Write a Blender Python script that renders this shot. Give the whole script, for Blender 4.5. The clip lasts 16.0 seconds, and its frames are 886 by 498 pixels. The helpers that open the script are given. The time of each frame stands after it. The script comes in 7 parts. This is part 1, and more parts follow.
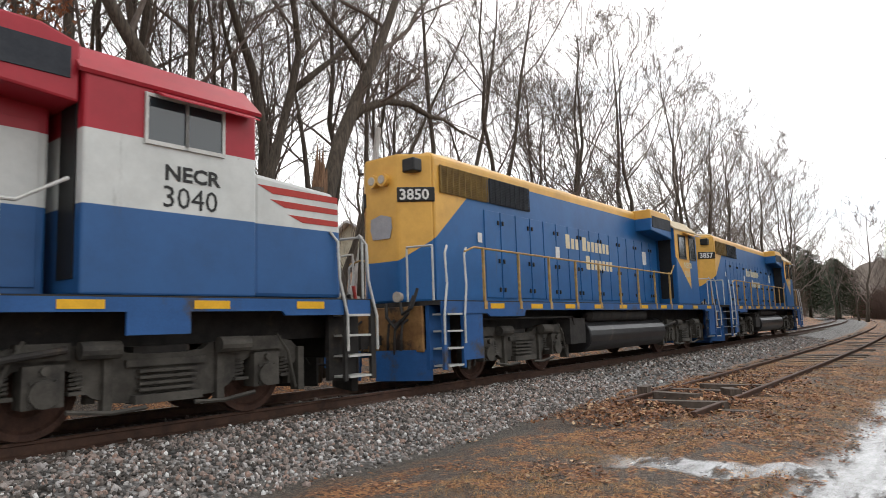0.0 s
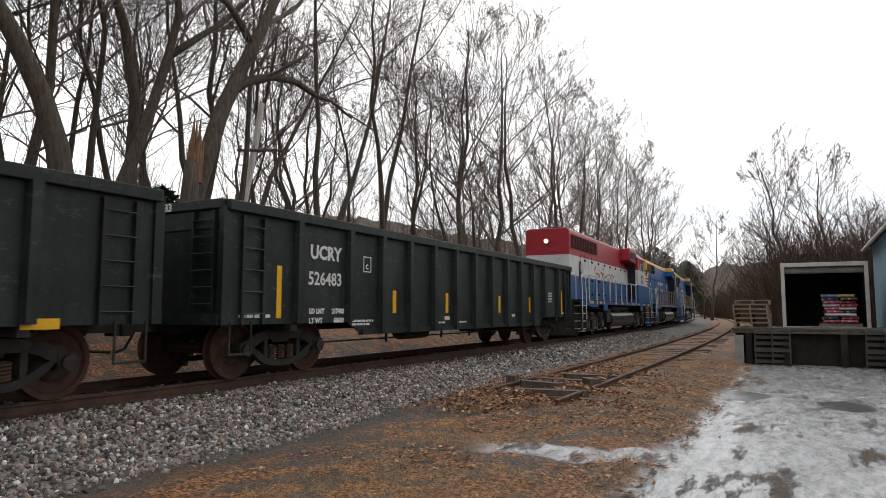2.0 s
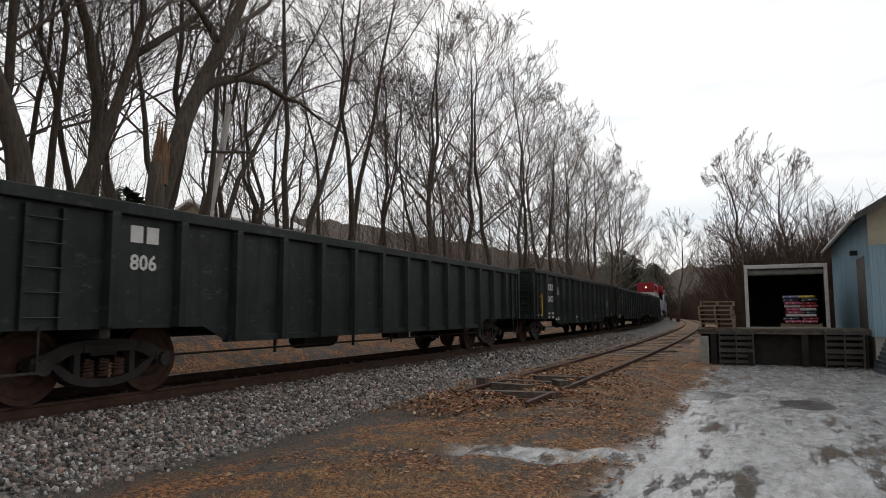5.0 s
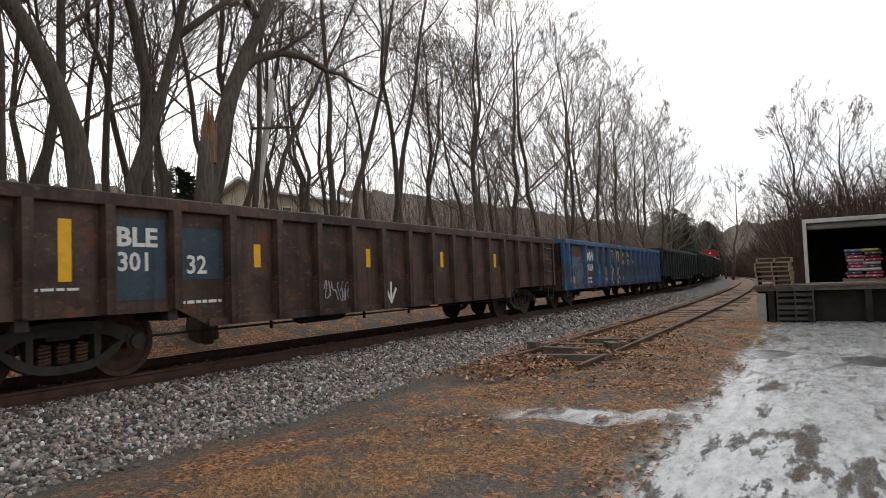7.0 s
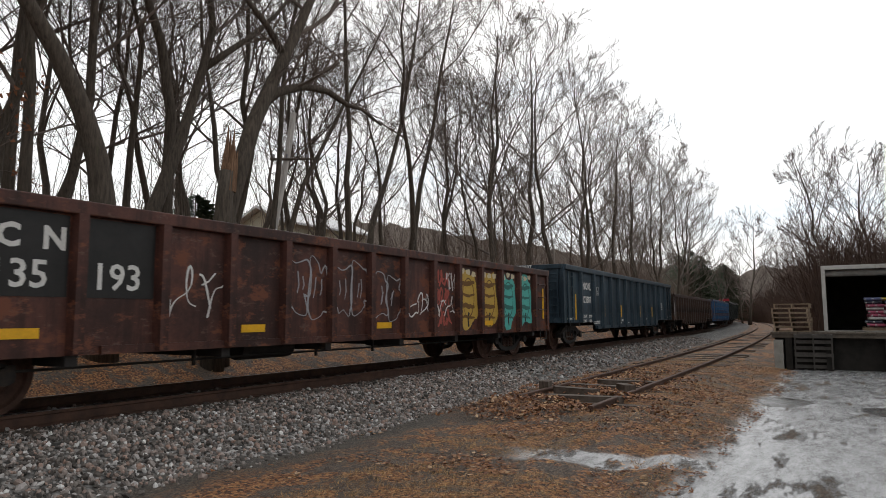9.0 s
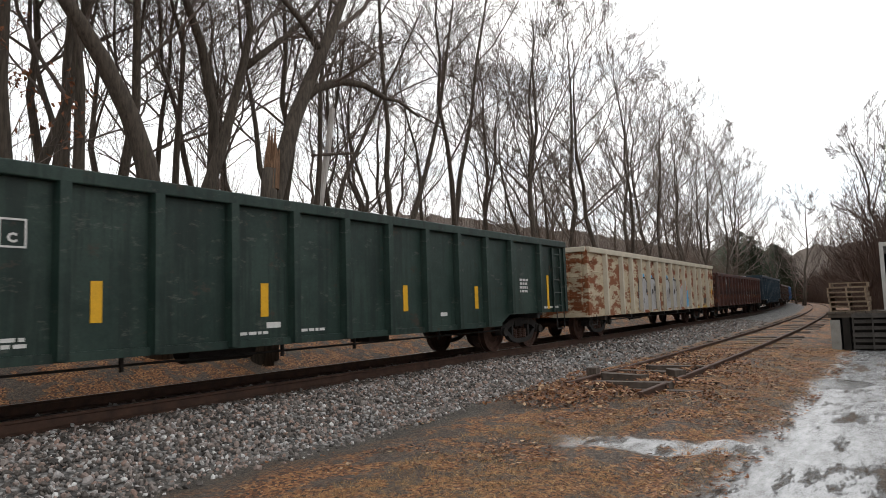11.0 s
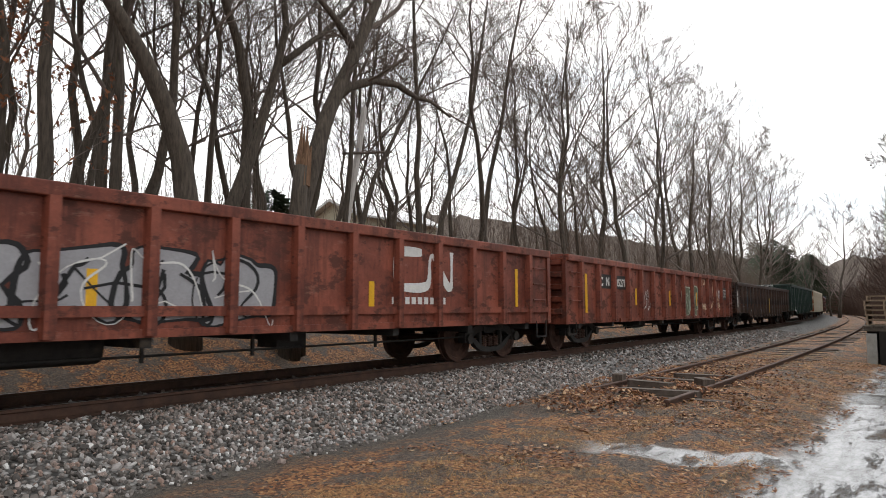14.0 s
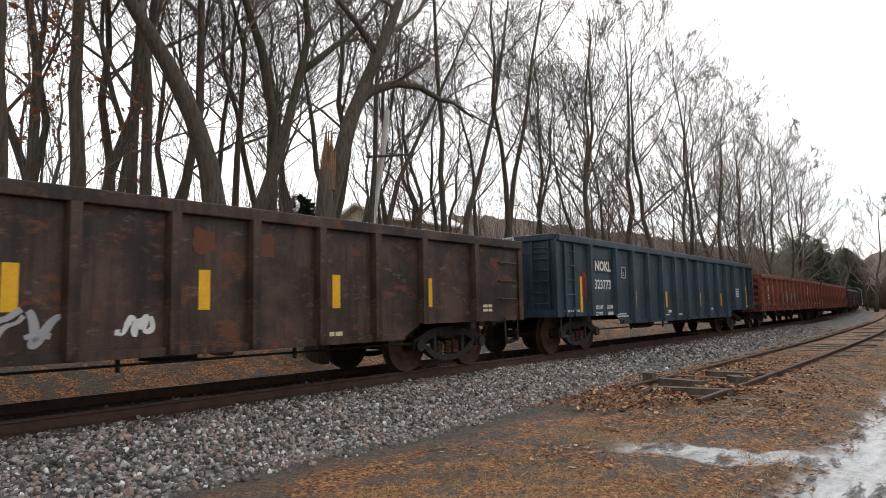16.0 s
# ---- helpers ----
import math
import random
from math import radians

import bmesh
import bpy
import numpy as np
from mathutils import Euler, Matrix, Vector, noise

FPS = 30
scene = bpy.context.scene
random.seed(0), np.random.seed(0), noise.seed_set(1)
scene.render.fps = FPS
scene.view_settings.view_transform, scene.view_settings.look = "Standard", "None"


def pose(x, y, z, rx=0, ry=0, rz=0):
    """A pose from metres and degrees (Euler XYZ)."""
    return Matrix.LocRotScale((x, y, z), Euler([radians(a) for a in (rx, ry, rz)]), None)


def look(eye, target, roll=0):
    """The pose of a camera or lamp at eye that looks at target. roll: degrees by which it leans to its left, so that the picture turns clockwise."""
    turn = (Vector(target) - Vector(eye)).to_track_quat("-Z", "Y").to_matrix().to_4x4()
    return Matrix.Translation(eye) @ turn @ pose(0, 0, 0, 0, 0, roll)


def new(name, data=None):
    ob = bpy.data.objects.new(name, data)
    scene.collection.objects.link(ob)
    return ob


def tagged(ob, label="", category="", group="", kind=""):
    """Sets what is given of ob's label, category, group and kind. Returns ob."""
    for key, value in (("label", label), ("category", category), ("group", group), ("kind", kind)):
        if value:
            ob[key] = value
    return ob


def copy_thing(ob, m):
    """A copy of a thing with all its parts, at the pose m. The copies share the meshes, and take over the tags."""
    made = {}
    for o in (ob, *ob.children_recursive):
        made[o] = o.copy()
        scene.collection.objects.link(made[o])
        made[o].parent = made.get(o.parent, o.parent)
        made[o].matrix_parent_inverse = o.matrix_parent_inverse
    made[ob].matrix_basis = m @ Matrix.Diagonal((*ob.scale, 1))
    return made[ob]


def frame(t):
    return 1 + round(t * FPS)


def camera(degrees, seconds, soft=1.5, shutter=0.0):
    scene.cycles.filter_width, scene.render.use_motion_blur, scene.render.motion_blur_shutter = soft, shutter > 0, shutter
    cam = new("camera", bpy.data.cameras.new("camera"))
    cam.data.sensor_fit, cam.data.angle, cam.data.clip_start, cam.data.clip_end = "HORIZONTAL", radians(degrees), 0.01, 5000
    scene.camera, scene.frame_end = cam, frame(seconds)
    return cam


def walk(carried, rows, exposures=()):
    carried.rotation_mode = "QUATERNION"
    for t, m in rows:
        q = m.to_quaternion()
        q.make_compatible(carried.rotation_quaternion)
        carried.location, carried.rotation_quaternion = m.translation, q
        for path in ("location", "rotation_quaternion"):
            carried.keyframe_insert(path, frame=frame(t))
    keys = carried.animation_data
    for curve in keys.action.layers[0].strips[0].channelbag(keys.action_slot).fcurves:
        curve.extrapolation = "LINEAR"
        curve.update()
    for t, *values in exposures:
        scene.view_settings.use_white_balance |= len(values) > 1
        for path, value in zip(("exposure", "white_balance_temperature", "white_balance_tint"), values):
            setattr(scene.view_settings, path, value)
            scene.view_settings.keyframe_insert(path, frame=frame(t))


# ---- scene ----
cam = camera(67.5, 16.0, soft=0.5, shutter=0.04)
PATH = [
    (0, pose(0, 0, 1.07, 96.617, 1.904, -50.823)),
    (0.5, pose(0, 0, 1.07, 97.971, 1.505, -45.704)),
    (1, pose(0, 0, 1.07, 97.717, 1.604, -44.003)),
    (1.5, pose(0, 0, 1.07, 96.041, -0.89, -56.51)),
    (2, pose(0, 0, 1.07, 95.317, -0.062, -61.336)),
    (2.5, pose(0, 0, 1.07, 95.291, 1.824, -57.844)),
    (3, pose(0, 0, 1.07, 95.989, -0.305, -60.012)),
    (3.5, pose(0, 0, 1.07, 95.741, 0.092, -64.435)),
    (6, pose(0, 0, 1.07, 94.892, 0.89, -61.934)),
    (6.5, pose(0, 0, 1.07, 92.396, 2.711, -57.304)),
    (7, pose(0, 0, 1.07, 92.788, 2.134, -59.702)),
    (7.5, pose(0, 0, 1.07, 94.198, 2.039, -62.017)),
    (8, pose(0, 0, 1.07, 94.318, 1.58, -59.167)),
    (8.5, pose(0, 0, 1.07, 96.27, 0.191, -58.083)),
    (9, pose(0, 0, 1.07, 95.825, 0.262, -58.608)),
    (9.5, pose(0, 0, 1.07, 95.888, 1.972, -54.184)),
    (12, pose(0, 0, 1.07, 94.439, 1.702, -55.102)),
    (12.5, pose(0, 0, 1.07, 94.02, 1.215, -49.682)),
    (13, pose(0, 0, 1.07, 94.164, 1.179, -51.261)),
    (13.5, pose(0, 0, 1.07, 95.114, -0.544, -54.161)),
    (14, pose(0, 0, 1.07, 95.106, 0.089, -52.557)),
    (14.5, pose(0, 0, 1.07, 94.966, 0.227, -50.156)),
    (15, pose(0, 0, 1.07, 94.66, 0.294, -51.309)),
    (15.5, pose(0, 0, 1.07, 96.279, 0.005, -52.953)),
    (16, pose(0, 0, 1.07, 95.223, 1.037, -50.253)),
]
walk(cam, PATH, [(0.0, 0.78), (1.0, 0.74), (1.7, 0.62), (2.0, 0.3), (2.5, 0.26), (3.0, 0.08), (3.5, 0.0), (6.0, -0.28), (6.5, 0.0), (7.0, 0.34), (8.0, 0.24), (8.5, 0.3), (9.0, 0.0), (9.5, 0.14), (12.0, 0.5), (13.0, 0.72), (14.0, 0.55), (16.0, 0.52)])

# ---- light: a bright overcast winter sky ----
R_CURVE, Y_MAIN, Y_SIDE = 830.0, 8.8, 4.05
world = bpy.data.worlds.new("overcast")
scene.world = world
world.use_nodes = True
wn, wl = world.node_tree.nodes, world.node_tree.links
wn.clear()
w_out = wn.new("ShaderNodeOutputWorld")
w_bg = wn.new("ShaderNodeBackground")
w_sky = wn.new("ShaderNodeTexSky")
w_sky.sky_type = "NISHITA"
w_sky.sun_disc = False
w_sky.sun_elevation, w_sky.sun_rotation = radians(32), radians(58)
w_co = wn.new("ShaderNodeTexCoord")
w_map = wn.new("ShaderNodeMapping")
w_map.inputs["Scale"].default_value = (1.0, 1.0, 7.0)
w_noise = wn.new("ShaderNodeTexNoise")
w_noise.inputs["Scale"].default_value = 1.6
w_noise.inputs["Detail"].default_value = 5.0
w_noise.inputs["Roughness"].default_value = 0.55
w_ramp = wn.new("ShaderNodeValToRGB")
w_ramp.color_ramp.elements[0].position, w_ramp.color_ramp.elements[0].color = 0.28, (0.76, 0.82, 0.88, 1)
w_ramp.color_ramp.elements[1].position, w_ramp.color_ramp.elements[1].color = 0.46, (1.0, 1.0, 1.0, 1)
w_mul = wn.new("ShaderNodeVectorMath")
w_mul.operation = "SCALE"
w_mul.inputs["Scale"].default_value = 0.10
w_mix = wn.new("ShaderNodeMix")
w_mix.data_type = "RGBA"
w_mix.inputs["Factor"].default_value = 0.93
wl.new(w_co.outputs["Generated"], w_map.inputs["Vector"])
wl.new(w_map.outputs["Vector"], w_noise.inputs["Vector"])
wl.new(w_noise.outputs["Fac"], w_ramp.inputs["Fac"])
wl.new(w_sky.outputs["Color"], w_mul.inputs[0])
wl.new(w_mul.outputs["Vector"], w_mix.inputs["A"])
wl.new(w_ramp.outputs["Color"], w_mix.inputs["B"])
wl.new(w_mix.outputs["Result"], w_bg.inputs["Color"])
w_dot = wn.new("ShaderNodeVectorMath")
w_dot.operation = "DOT_PRODUCT"
w_dot.inputs[1].default_value = (0.72, 0.45, 0.53)
w_glow = wn.new("ShaderNodeMapRange")
w_glow.inputs["From Min"].default_value, w_glow.inputs["From Max"].default_value = -1.0, 1.0
w_glow.inputs["To Min"].default_value, w_glow.inputs["To Max"].default_value = 0.62, 1.26
wl.new(w_co.outputs["Generated"], w_dot.inputs[0])
wl.new(w_dot.outputs["Value"], w_glow.inputs["Value"])
wl.new(w_glow.outputs["Result"], w_bg.inputs["Strength"])
wl.new(w_bg.outputs["Background"], w_out.inputs["Surface"])
sun_data = bpy.data.lights.new("sun", "SUN")
sun_data.energy, sun_data.angle, sun_data.color = 0.7, radians(25), (1.0, 0.97, 0.93)
sun = new("sun", sun_data)
sun.matrix_world = look((43, 27, 32), (0, 0, 0))


# ---- materials ----
def nodes_of(name):
    m = bpy.data.materials.new(name)
    m.use_nodes = True
    n = m.node_tree.nodes
    return m, n, m.node_tree.links, n["Principled BSDF"]


def noise_node(n, l, scale, detail=4.0, rough=0.6, stretch=None, coord="Object"):
    co = n.new("ShaderNodeTexCoord")
    tx = n.new("ShaderNodeTexNoise")
    tx.inputs["Scale"].default_value, tx.inputs["Detail"].default_value, tx.inputs["Roughness"].default_value = scale, detail, rough
    if stretch:
        mp = n.new("ShaderNodeMapping")
        mp.inputs["Scale"].default_value = stretch
        l.new(co.outputs[coord], mp.inputs["Vector"])
        l.new(mp.outputs["Vector"], tx.inputs["Vector"])
    else:
        l.new(co.outputs[coord], tx.inputs["Vector"])
    return tx.outputs["Fac"]


def ramp(n, l, fac, stops):
    r = n.new("ShaderNodeValToRGB")
    e = r.color_ramp.elements
    while len(e) < len(stops):
        e.new(0.5)
    for k, (p, c) in enumerate(stops):
        e[k].position = p
        e[k].color = (*c, 1) if len(c) == 3 else c
    l.new(fac, r.inputs["Fac"])
    return r.outputs["Color"]


def mixed(n, l, fac, a, b, mode="MIX"):
    m = n.new("ShaderNodeMix")
    m.data_type = "RGBA"
    m.blend_type = mode
    for sock, v in (("Factor", fac), ("A", a), ("B", b)):
        if isinstance(v, (int, float)):
            m.inputs[sock].default_value = v
        elif isinstance(v, tuple):
            m.inputs[sock].default_value = (*v, 1)
        else:
            l.new(v, m.inputs[sock])
    return m.outputs["Result"]


def maths(n, l, op, a, b=None, c=None):
    m = n.new("ShaderNodeMath")
    m.operation = op
    for k, v in enumerate((a, b, c)):
        if v is None:
            continue
        if isinstance(v, (int, float)):
            m.inputs[k].default_value = v
        else:
            l.new(v, m.inputs[k])
    return m.outputs[0]


def band(n, l, v, lo, hi):
    """0 below lo, 1 above hi, smooth between."""
    m = n.new("ShaderNodeMapRange")
    m.interpolation_type = "SMOOTHSTEP"
    m.inputs["From Min"].default_value, m.inputs["From Max"].default_value = lo, hi
    l.new(v, m.inputs["Value"])
    return m.outputs["Result"]


def bump(n, l, b, height, strength, distance=0.01):
    bp = n.new("ShaderNodeBump")
    bp.inputs["Strength"].default_value, bp.inputs["Distance"].default_value = strength, distance
    l.new(height, bp.inputs["Height"])
    l.new(bp.outputs["Normal"], b.inputs["Normal"])


def surface(name, c1, c2, scale=3.0, rough=0.6, metal=0.0, bump_s=0.2, dirt=None, dirt_lo=0.55, dirt_hi=0.7, dirt_scale=1.2, stretch=None, fine=40.0):
    """Two tones at one scale, a patchy third tone at another, fine relief."""
    m, n, l, b = nodes_of(name)
    base = ramp(n, l, noise_node(n, l, scale, 6, 0.65, stretch), [(0.3, c1), (0.7, c2)])
    f2 = noise_node(n, l, fine, 3, 0.6)
    base = mixed(n, l, 0.35, base, ramp(n, l, f2, [(0.25, (0.55, 0.55, 0.55)), (0.75, (1, 1, 1))]), "MULTIPLY")
    if dirt:
        mask = band(n, l, noise_node(n, l, dirt_scale, 8, 0.7, stretch), dirt_lo, dirt_hi)
        base = mixed(n, l, mask, base, dirt)
    l.new(base, b.inputs["Base Color"])
    b.inputs["Roughness"].default_value, b.inputs["Metallic"].default_value = rough, metal
    b.inputs["Specular IOR Level"].default_value = 0.3
    if bump_s:
        bump(n, l, b, f2, bump_s, 0.004)
    return m


def sprayed(name, c, rough=0.6):
    return surface(name, tuple(x * 0.82 for x in c), c, 6.0, rough, bump_s=0.05)


def car_paint(name, c1, c2, rust, rust_lo=0.60, scuff=0.5, pale=(0.22, 0.20, 0.18)):
    """Old steel car side: uneven paint, rust patches, dark runs down the panels, pale scuffs."""
    m, n, l, b = nodes_of(name)
    base = ramp(n, l, noise_node(n, l, 1.1, 8, 0.7), [(0.40, c1), (0.60, c2)])
    grain = noise_node(n, l, 30, 4, 0.65)
    base = mixed(n, l, 0.45, base, ramp(n, l, grain, [(0.25, (0.45, 0.45, 0.45)), (0.75, (1.1, 1.1, 1.1))]), "MULTIPLY")
    runs = band(n, l, noise_node(n, l, 2.0, 6, 0.7, (2.2, 2.2, 0.16)), 0.46, 0.62)
    base = mixed(n, l, maths(n, l, "MULTIPLY", runs, 0.6), base, tuple(0.4 * v for v in c1))
    patch = band(n, l, noise_node(n, l, 1.9, 9, 0.75, (1, 1, 1.7)), rust_lo - 0.05, rust_lo + 0.02)
    base = mixed(n, l, maths(n, l, "MULTIPLY", patch, 0.85), base, rust)
    scuffs = band(n, l, noise_node(n, l, 3.1, 9, 0.78, (1, 1, 2.2)), 0.565, 0.66)
    base = mixed(n, l, maths(n, l, "MULTIPLY", scuffs, scuff), base, pale)
    l.new(base, b.inputs["Base Color"])
    l.new(maths(n, l, "MULTIPLY_ADD", patch, 0.28, 0.5), b.inputs["Roughness"])
    b.inputs["Specular IOR Level"].default_value = 0.3
    bump(n, l, b, maths(n, l, "ADD", grain, maths(n, l, "MULTIPLY", noise_node(n, l, 1.4, 3, 0.5), 6.0)), 0.16, 0.006)
    return m


M = dict(
    rail=surface("rusty_rail", (0.045, 0.026, 0.019), (0.10, 0.052, 0.035), 6, 0.75),
    railhead=surface("worn_railhead", (0.10, 0.09, 0.085), (0.20, 0.185, 0.175), 8, 0.4, 0.8),
    tie=surface("weathered_tie", (0.05, 0.038, 0.03), (0.14, 0.11, 0.09), 5, 0.9, bump_s=0.6, stretch=(1, 8, 1)),
    bark=surface("grey_bark", (0.042, 0.034, 0.027), (0.130, 0.107, 0.085), 3, 0.95, bump_s=0.9, stretch=(6, 6, 0.8), dirt=(0.085, 0.09, 0.05), dirt_lo=0.6, dirt_hi=0.8),
    twig=surface("bare_twig", (0.080, 0.064, 0.054), (0.185, 0.150, 0.128), 1.5, 0.95, bump_s=0),
    # Twig colour made paler to carry the haze over far crowns.
    fartwig=surface("haze_paled_far_twigs", (0.115, 0.096, 0.082), (0.24, 0.205, 0.178), 0.8, 0.95, bump_s=0),
    thicketbark=surface("red_brown_thicket", (0.050, 0.032, 0.026), (0.120, 0.078, 0.060), 0.8, 0.95, bump_s=0),
    brush=surface("reddish_brush", (0.085, 0.062, 0.049), (0.19, 0.142, 0.112), 0.8, 0.95, bump_s=0),
    # Distance haze is put into this pale base colour.
    farwoods=surface("haze_paled_wooded_hill", (0.18, 0.155, 0.135), (0.31, 0.27, 0.238), 0.35, 0.95, bump_s=0, stretch=(1, 1, 0.25), fine=0.8),
    splint=surface("torn_heartwood", (0.10, 0.055, 0.033), (0.27, 0.16, 0.095), 5, 0.9, bump_s=0.8, stretch=(7, 7, 0.6)),
    polewood=surface("bleached_pole", (0.42, 0.39, 0.36), (0.72, 0.69, 0.66), 3, 0.9, bump_s=0.5, stretch=(6, 6, 0.5)),
    needle=surface("conifer_needles", (0.030, 0.045, 0.026), (0.065, 0.09, 0.048), 2, 0.8, bump_s=0),
    oakleaf=surface("dry_oak_leaves", (0.16, 0.055, 0.025), (0.30, 0.13, 0.06), 2, 0.8, bump_s=0),
    iron=surface("sooty_cast_iron", (0.016, 0.015, 0.015), (0.045, 0.041, 0.038), 4, 0.75, 0.1, 0.35, dirt=(0.09, 0.065, 0.045), dirt_lo=0.58, dirt_hi=0.75),
    truckgrey=surface("dusty_grey_iron", (0.032, 0.029, 0.025), (0.10, 0.092, 0.079), 3, 0.8, 0.05, 0.35, dirt=(0.03, 0.028, 0.026)),
    wheel=surface("rusty_wheel", (0.045, 0.026, 0.02), (0.11, 0.057, 0.041), 5, 0.7, 0.3, 0.2, dirt=(0.11, 0.06, 0.04), dirt_lo=0.55, dirt_hi=0.75),
    black=car_paint("black_car_paint", (0.008, 0.0135, 0.012), (0.020, 0.029, 0.026), (0.05, 0.038, 0.03), 0.66, 0.2),
    slate=car_paint("slate_blue_car_paint", (0.022, 0.041, 0.057), (0.040, 0.068, 0.092), (0.06, 0.045, 0.035), 0.70, 0.2),
    blue=car_paint("faded_blue_car_paint", (0.018, 0.080, 0.19), (0.046, 0.15, 0.31), (0.11, 0.055, 0.035), 0.56, 0.4),
    brown=car_paint("dark_brown_weathered_steel", (0.024, 0.014, 0.010), (0.082, 0.048, 0.036), (0.12, 0.050, 0.028), 0.60, 0.5, (0.17, 0.13, 0.105)),
    maroon=car_paint("dark_maroon_weathered_paint", (0.036, 0.015, 0.012), (0.10, 0.038, 0.028), (0.16, 0.06, 0.035), 0.58, 0.4, (0.2, 0.13, 0.11)),
    oxide=car_paint("red_oxide_car_paint", (0.145, 0.036, 0.021), (0.28, 0.078, 0.047), (0.075, 0.03, 0.022), 0.57, 0.35, (0.32, 0.16, 0.12)),
    rusttan=surface("tan_paint_with_rust_bloom", (0.40, 0.32, 0.21), (0.60, 0.52, 0.38), 2, 0.7, bump_s=0.15, dirt=(0.20, 0.066, 0.024), dirt_lo=0.485, dirt_hi=0.55, dirt_scale=1.5, stretch=(1, 1, 2.6)),
    creamframe=surface("chipped_cream_paint", (0.44, 0.39, 0.30), (0.62, 0.57, 0.46), 2, 0.7, bump_s=0.15, dirt=(0.16, 0.06, 0.03), dirt_lo=0.62, dirt_hi=0.70),
    green=car_paint("dark_green_car_paint", (0.012, 0.030, 0.024), (0.027, 0.052, 0.042), (0.055, 0.045, 0.035), 0.64, 0.25),
    white=sprayed("white_stencil_paint", (0.72, 0.72, 0.70)),
    yellow=sprayed("yellow_reflector", (0.80, 0.44, 0.02), 0.4),
    grey=sprayed("grey_spray_paint", (0.36, 0.36, 0.38)),
    teal=sprayed("teal_spray_paint", (0.10, 0.48, 0.42)),
    gold=sprayed("ochre_spray_paint", (0.55, 0.36, 0.07)),
    redp=sprayed("red_spray_paint", (0.45, 0.05, 0.04)),
    skyp=sprayed("light_blue_spray_paint", (0.12, 0.42, 0.72)),
    blackp=sprayed("black_spray_paint", (0.015, 0.015, 0.017)),
    cream=sprayed("cream_lettering", (0.70, 0.62, 0.42)),
    silver=surface("silver_handrail", (0.42, 0.42, 0.40), (0.60, 0.60, 0.58), 6, 0.5, 0.2, 0.05),
    worn=surface("worn_yellow_handrail", (0.30, 0.17, 0.05), (0.52, 0.34, 0.13), 8, 0.6, 0.1, 0.05),
)


def lit_lens(name, c, power):
    m, n, l, b = nodes_of(name)
    b.inputs["Base Color"].default_value = (*c, 1)
    b.inputs["Emission Color"].default_value = (*c, 1)
    b.inputs["Emission Strength"].default_value = power
    b.inputs["Roughness"].default_value = 0.2
    return m


M["headlight"] = lit_lens("lit_headlight", (1.0, 0.72, 0.45), 4.0)
M["lens"] = surface("unlit_lens", (0.35, 0.30, 0.25), (0.5, 0.46, 0.4), 5, 0.15, bump_s=0)


def glass_material():
    m, n, l, b = nodes_of("tinted_cab_glass")
    b.inputs["Base Color"].default_value = (0.02, 0.03, 0.035, 1)
    b.inputs["Roughness"].default_value = 0.05
    b.inputs["Specular IOR Level"].default_value = 0.9
    return m


M["glass"] = glass_material()


def stone_material():
    m, n, l, b = nodes_of("crushed_trap_rock")
    g = n.new("ShaderNodeNewGeometry")
    tone = ramp(n, l, g.outputs["Random Per Island"], [(0.0, (0.035, 0.03, 0.026)), (0.3, (0.11, 0.094, 0.082)), (0.55, (0.24, 0.21, 0.19)), (0.72, (0.30, 0.195, 0.15)), (0.86, (0.34, 0.315, 0.30)), (0.96, (0.50, 0.485, 0.47)), (1.0, (0.72, 0.71, 0.69))])
    f2 = noise_node(n, l, 45, 3, 0.6)
    l.new(mixed(n, l, 0.4, tone, ramp(n, l, f2, [(0.25, (0.5, 0.5, 0.5)), (0.75, (1, 1, 1))]), "MULTIPLY"), b.inputs["Base Color"])
    b.inputs["Roughness"].default_value = 0.7
    bump(n, l, b, f2, 0.4, 0.005)
    return m


M["stone"] = stone_material()


def litter_material(name, stops):
    m, n, l, b = nodes_of(name)
    g = n.new("ShaderNodeNewGeometry")
    l.new(ramp(n, l, g.outputs["Random Per Island"], stops), b.inputs["Base Color"])
    b.inputs["Roughness"].default_value = 0.75
    return m


M["leaf"] = litter_material("fallen_leaves", [(0.0, (0.035, 0.017, 0.010)), (0.4, (0.15, 0.055, 0.020)), (0.8, (0.28, 0.125, 0.05)), (1.0, (0.46, 0.31, 0.18))])
M["straw"] = litter_material("dead_grass", [(0.0, (0.09, 0.045, 0.017)), (0.5, (0.28, 0.14, 0.047)), (1.0, (0.50, 0.31, 0.12))])


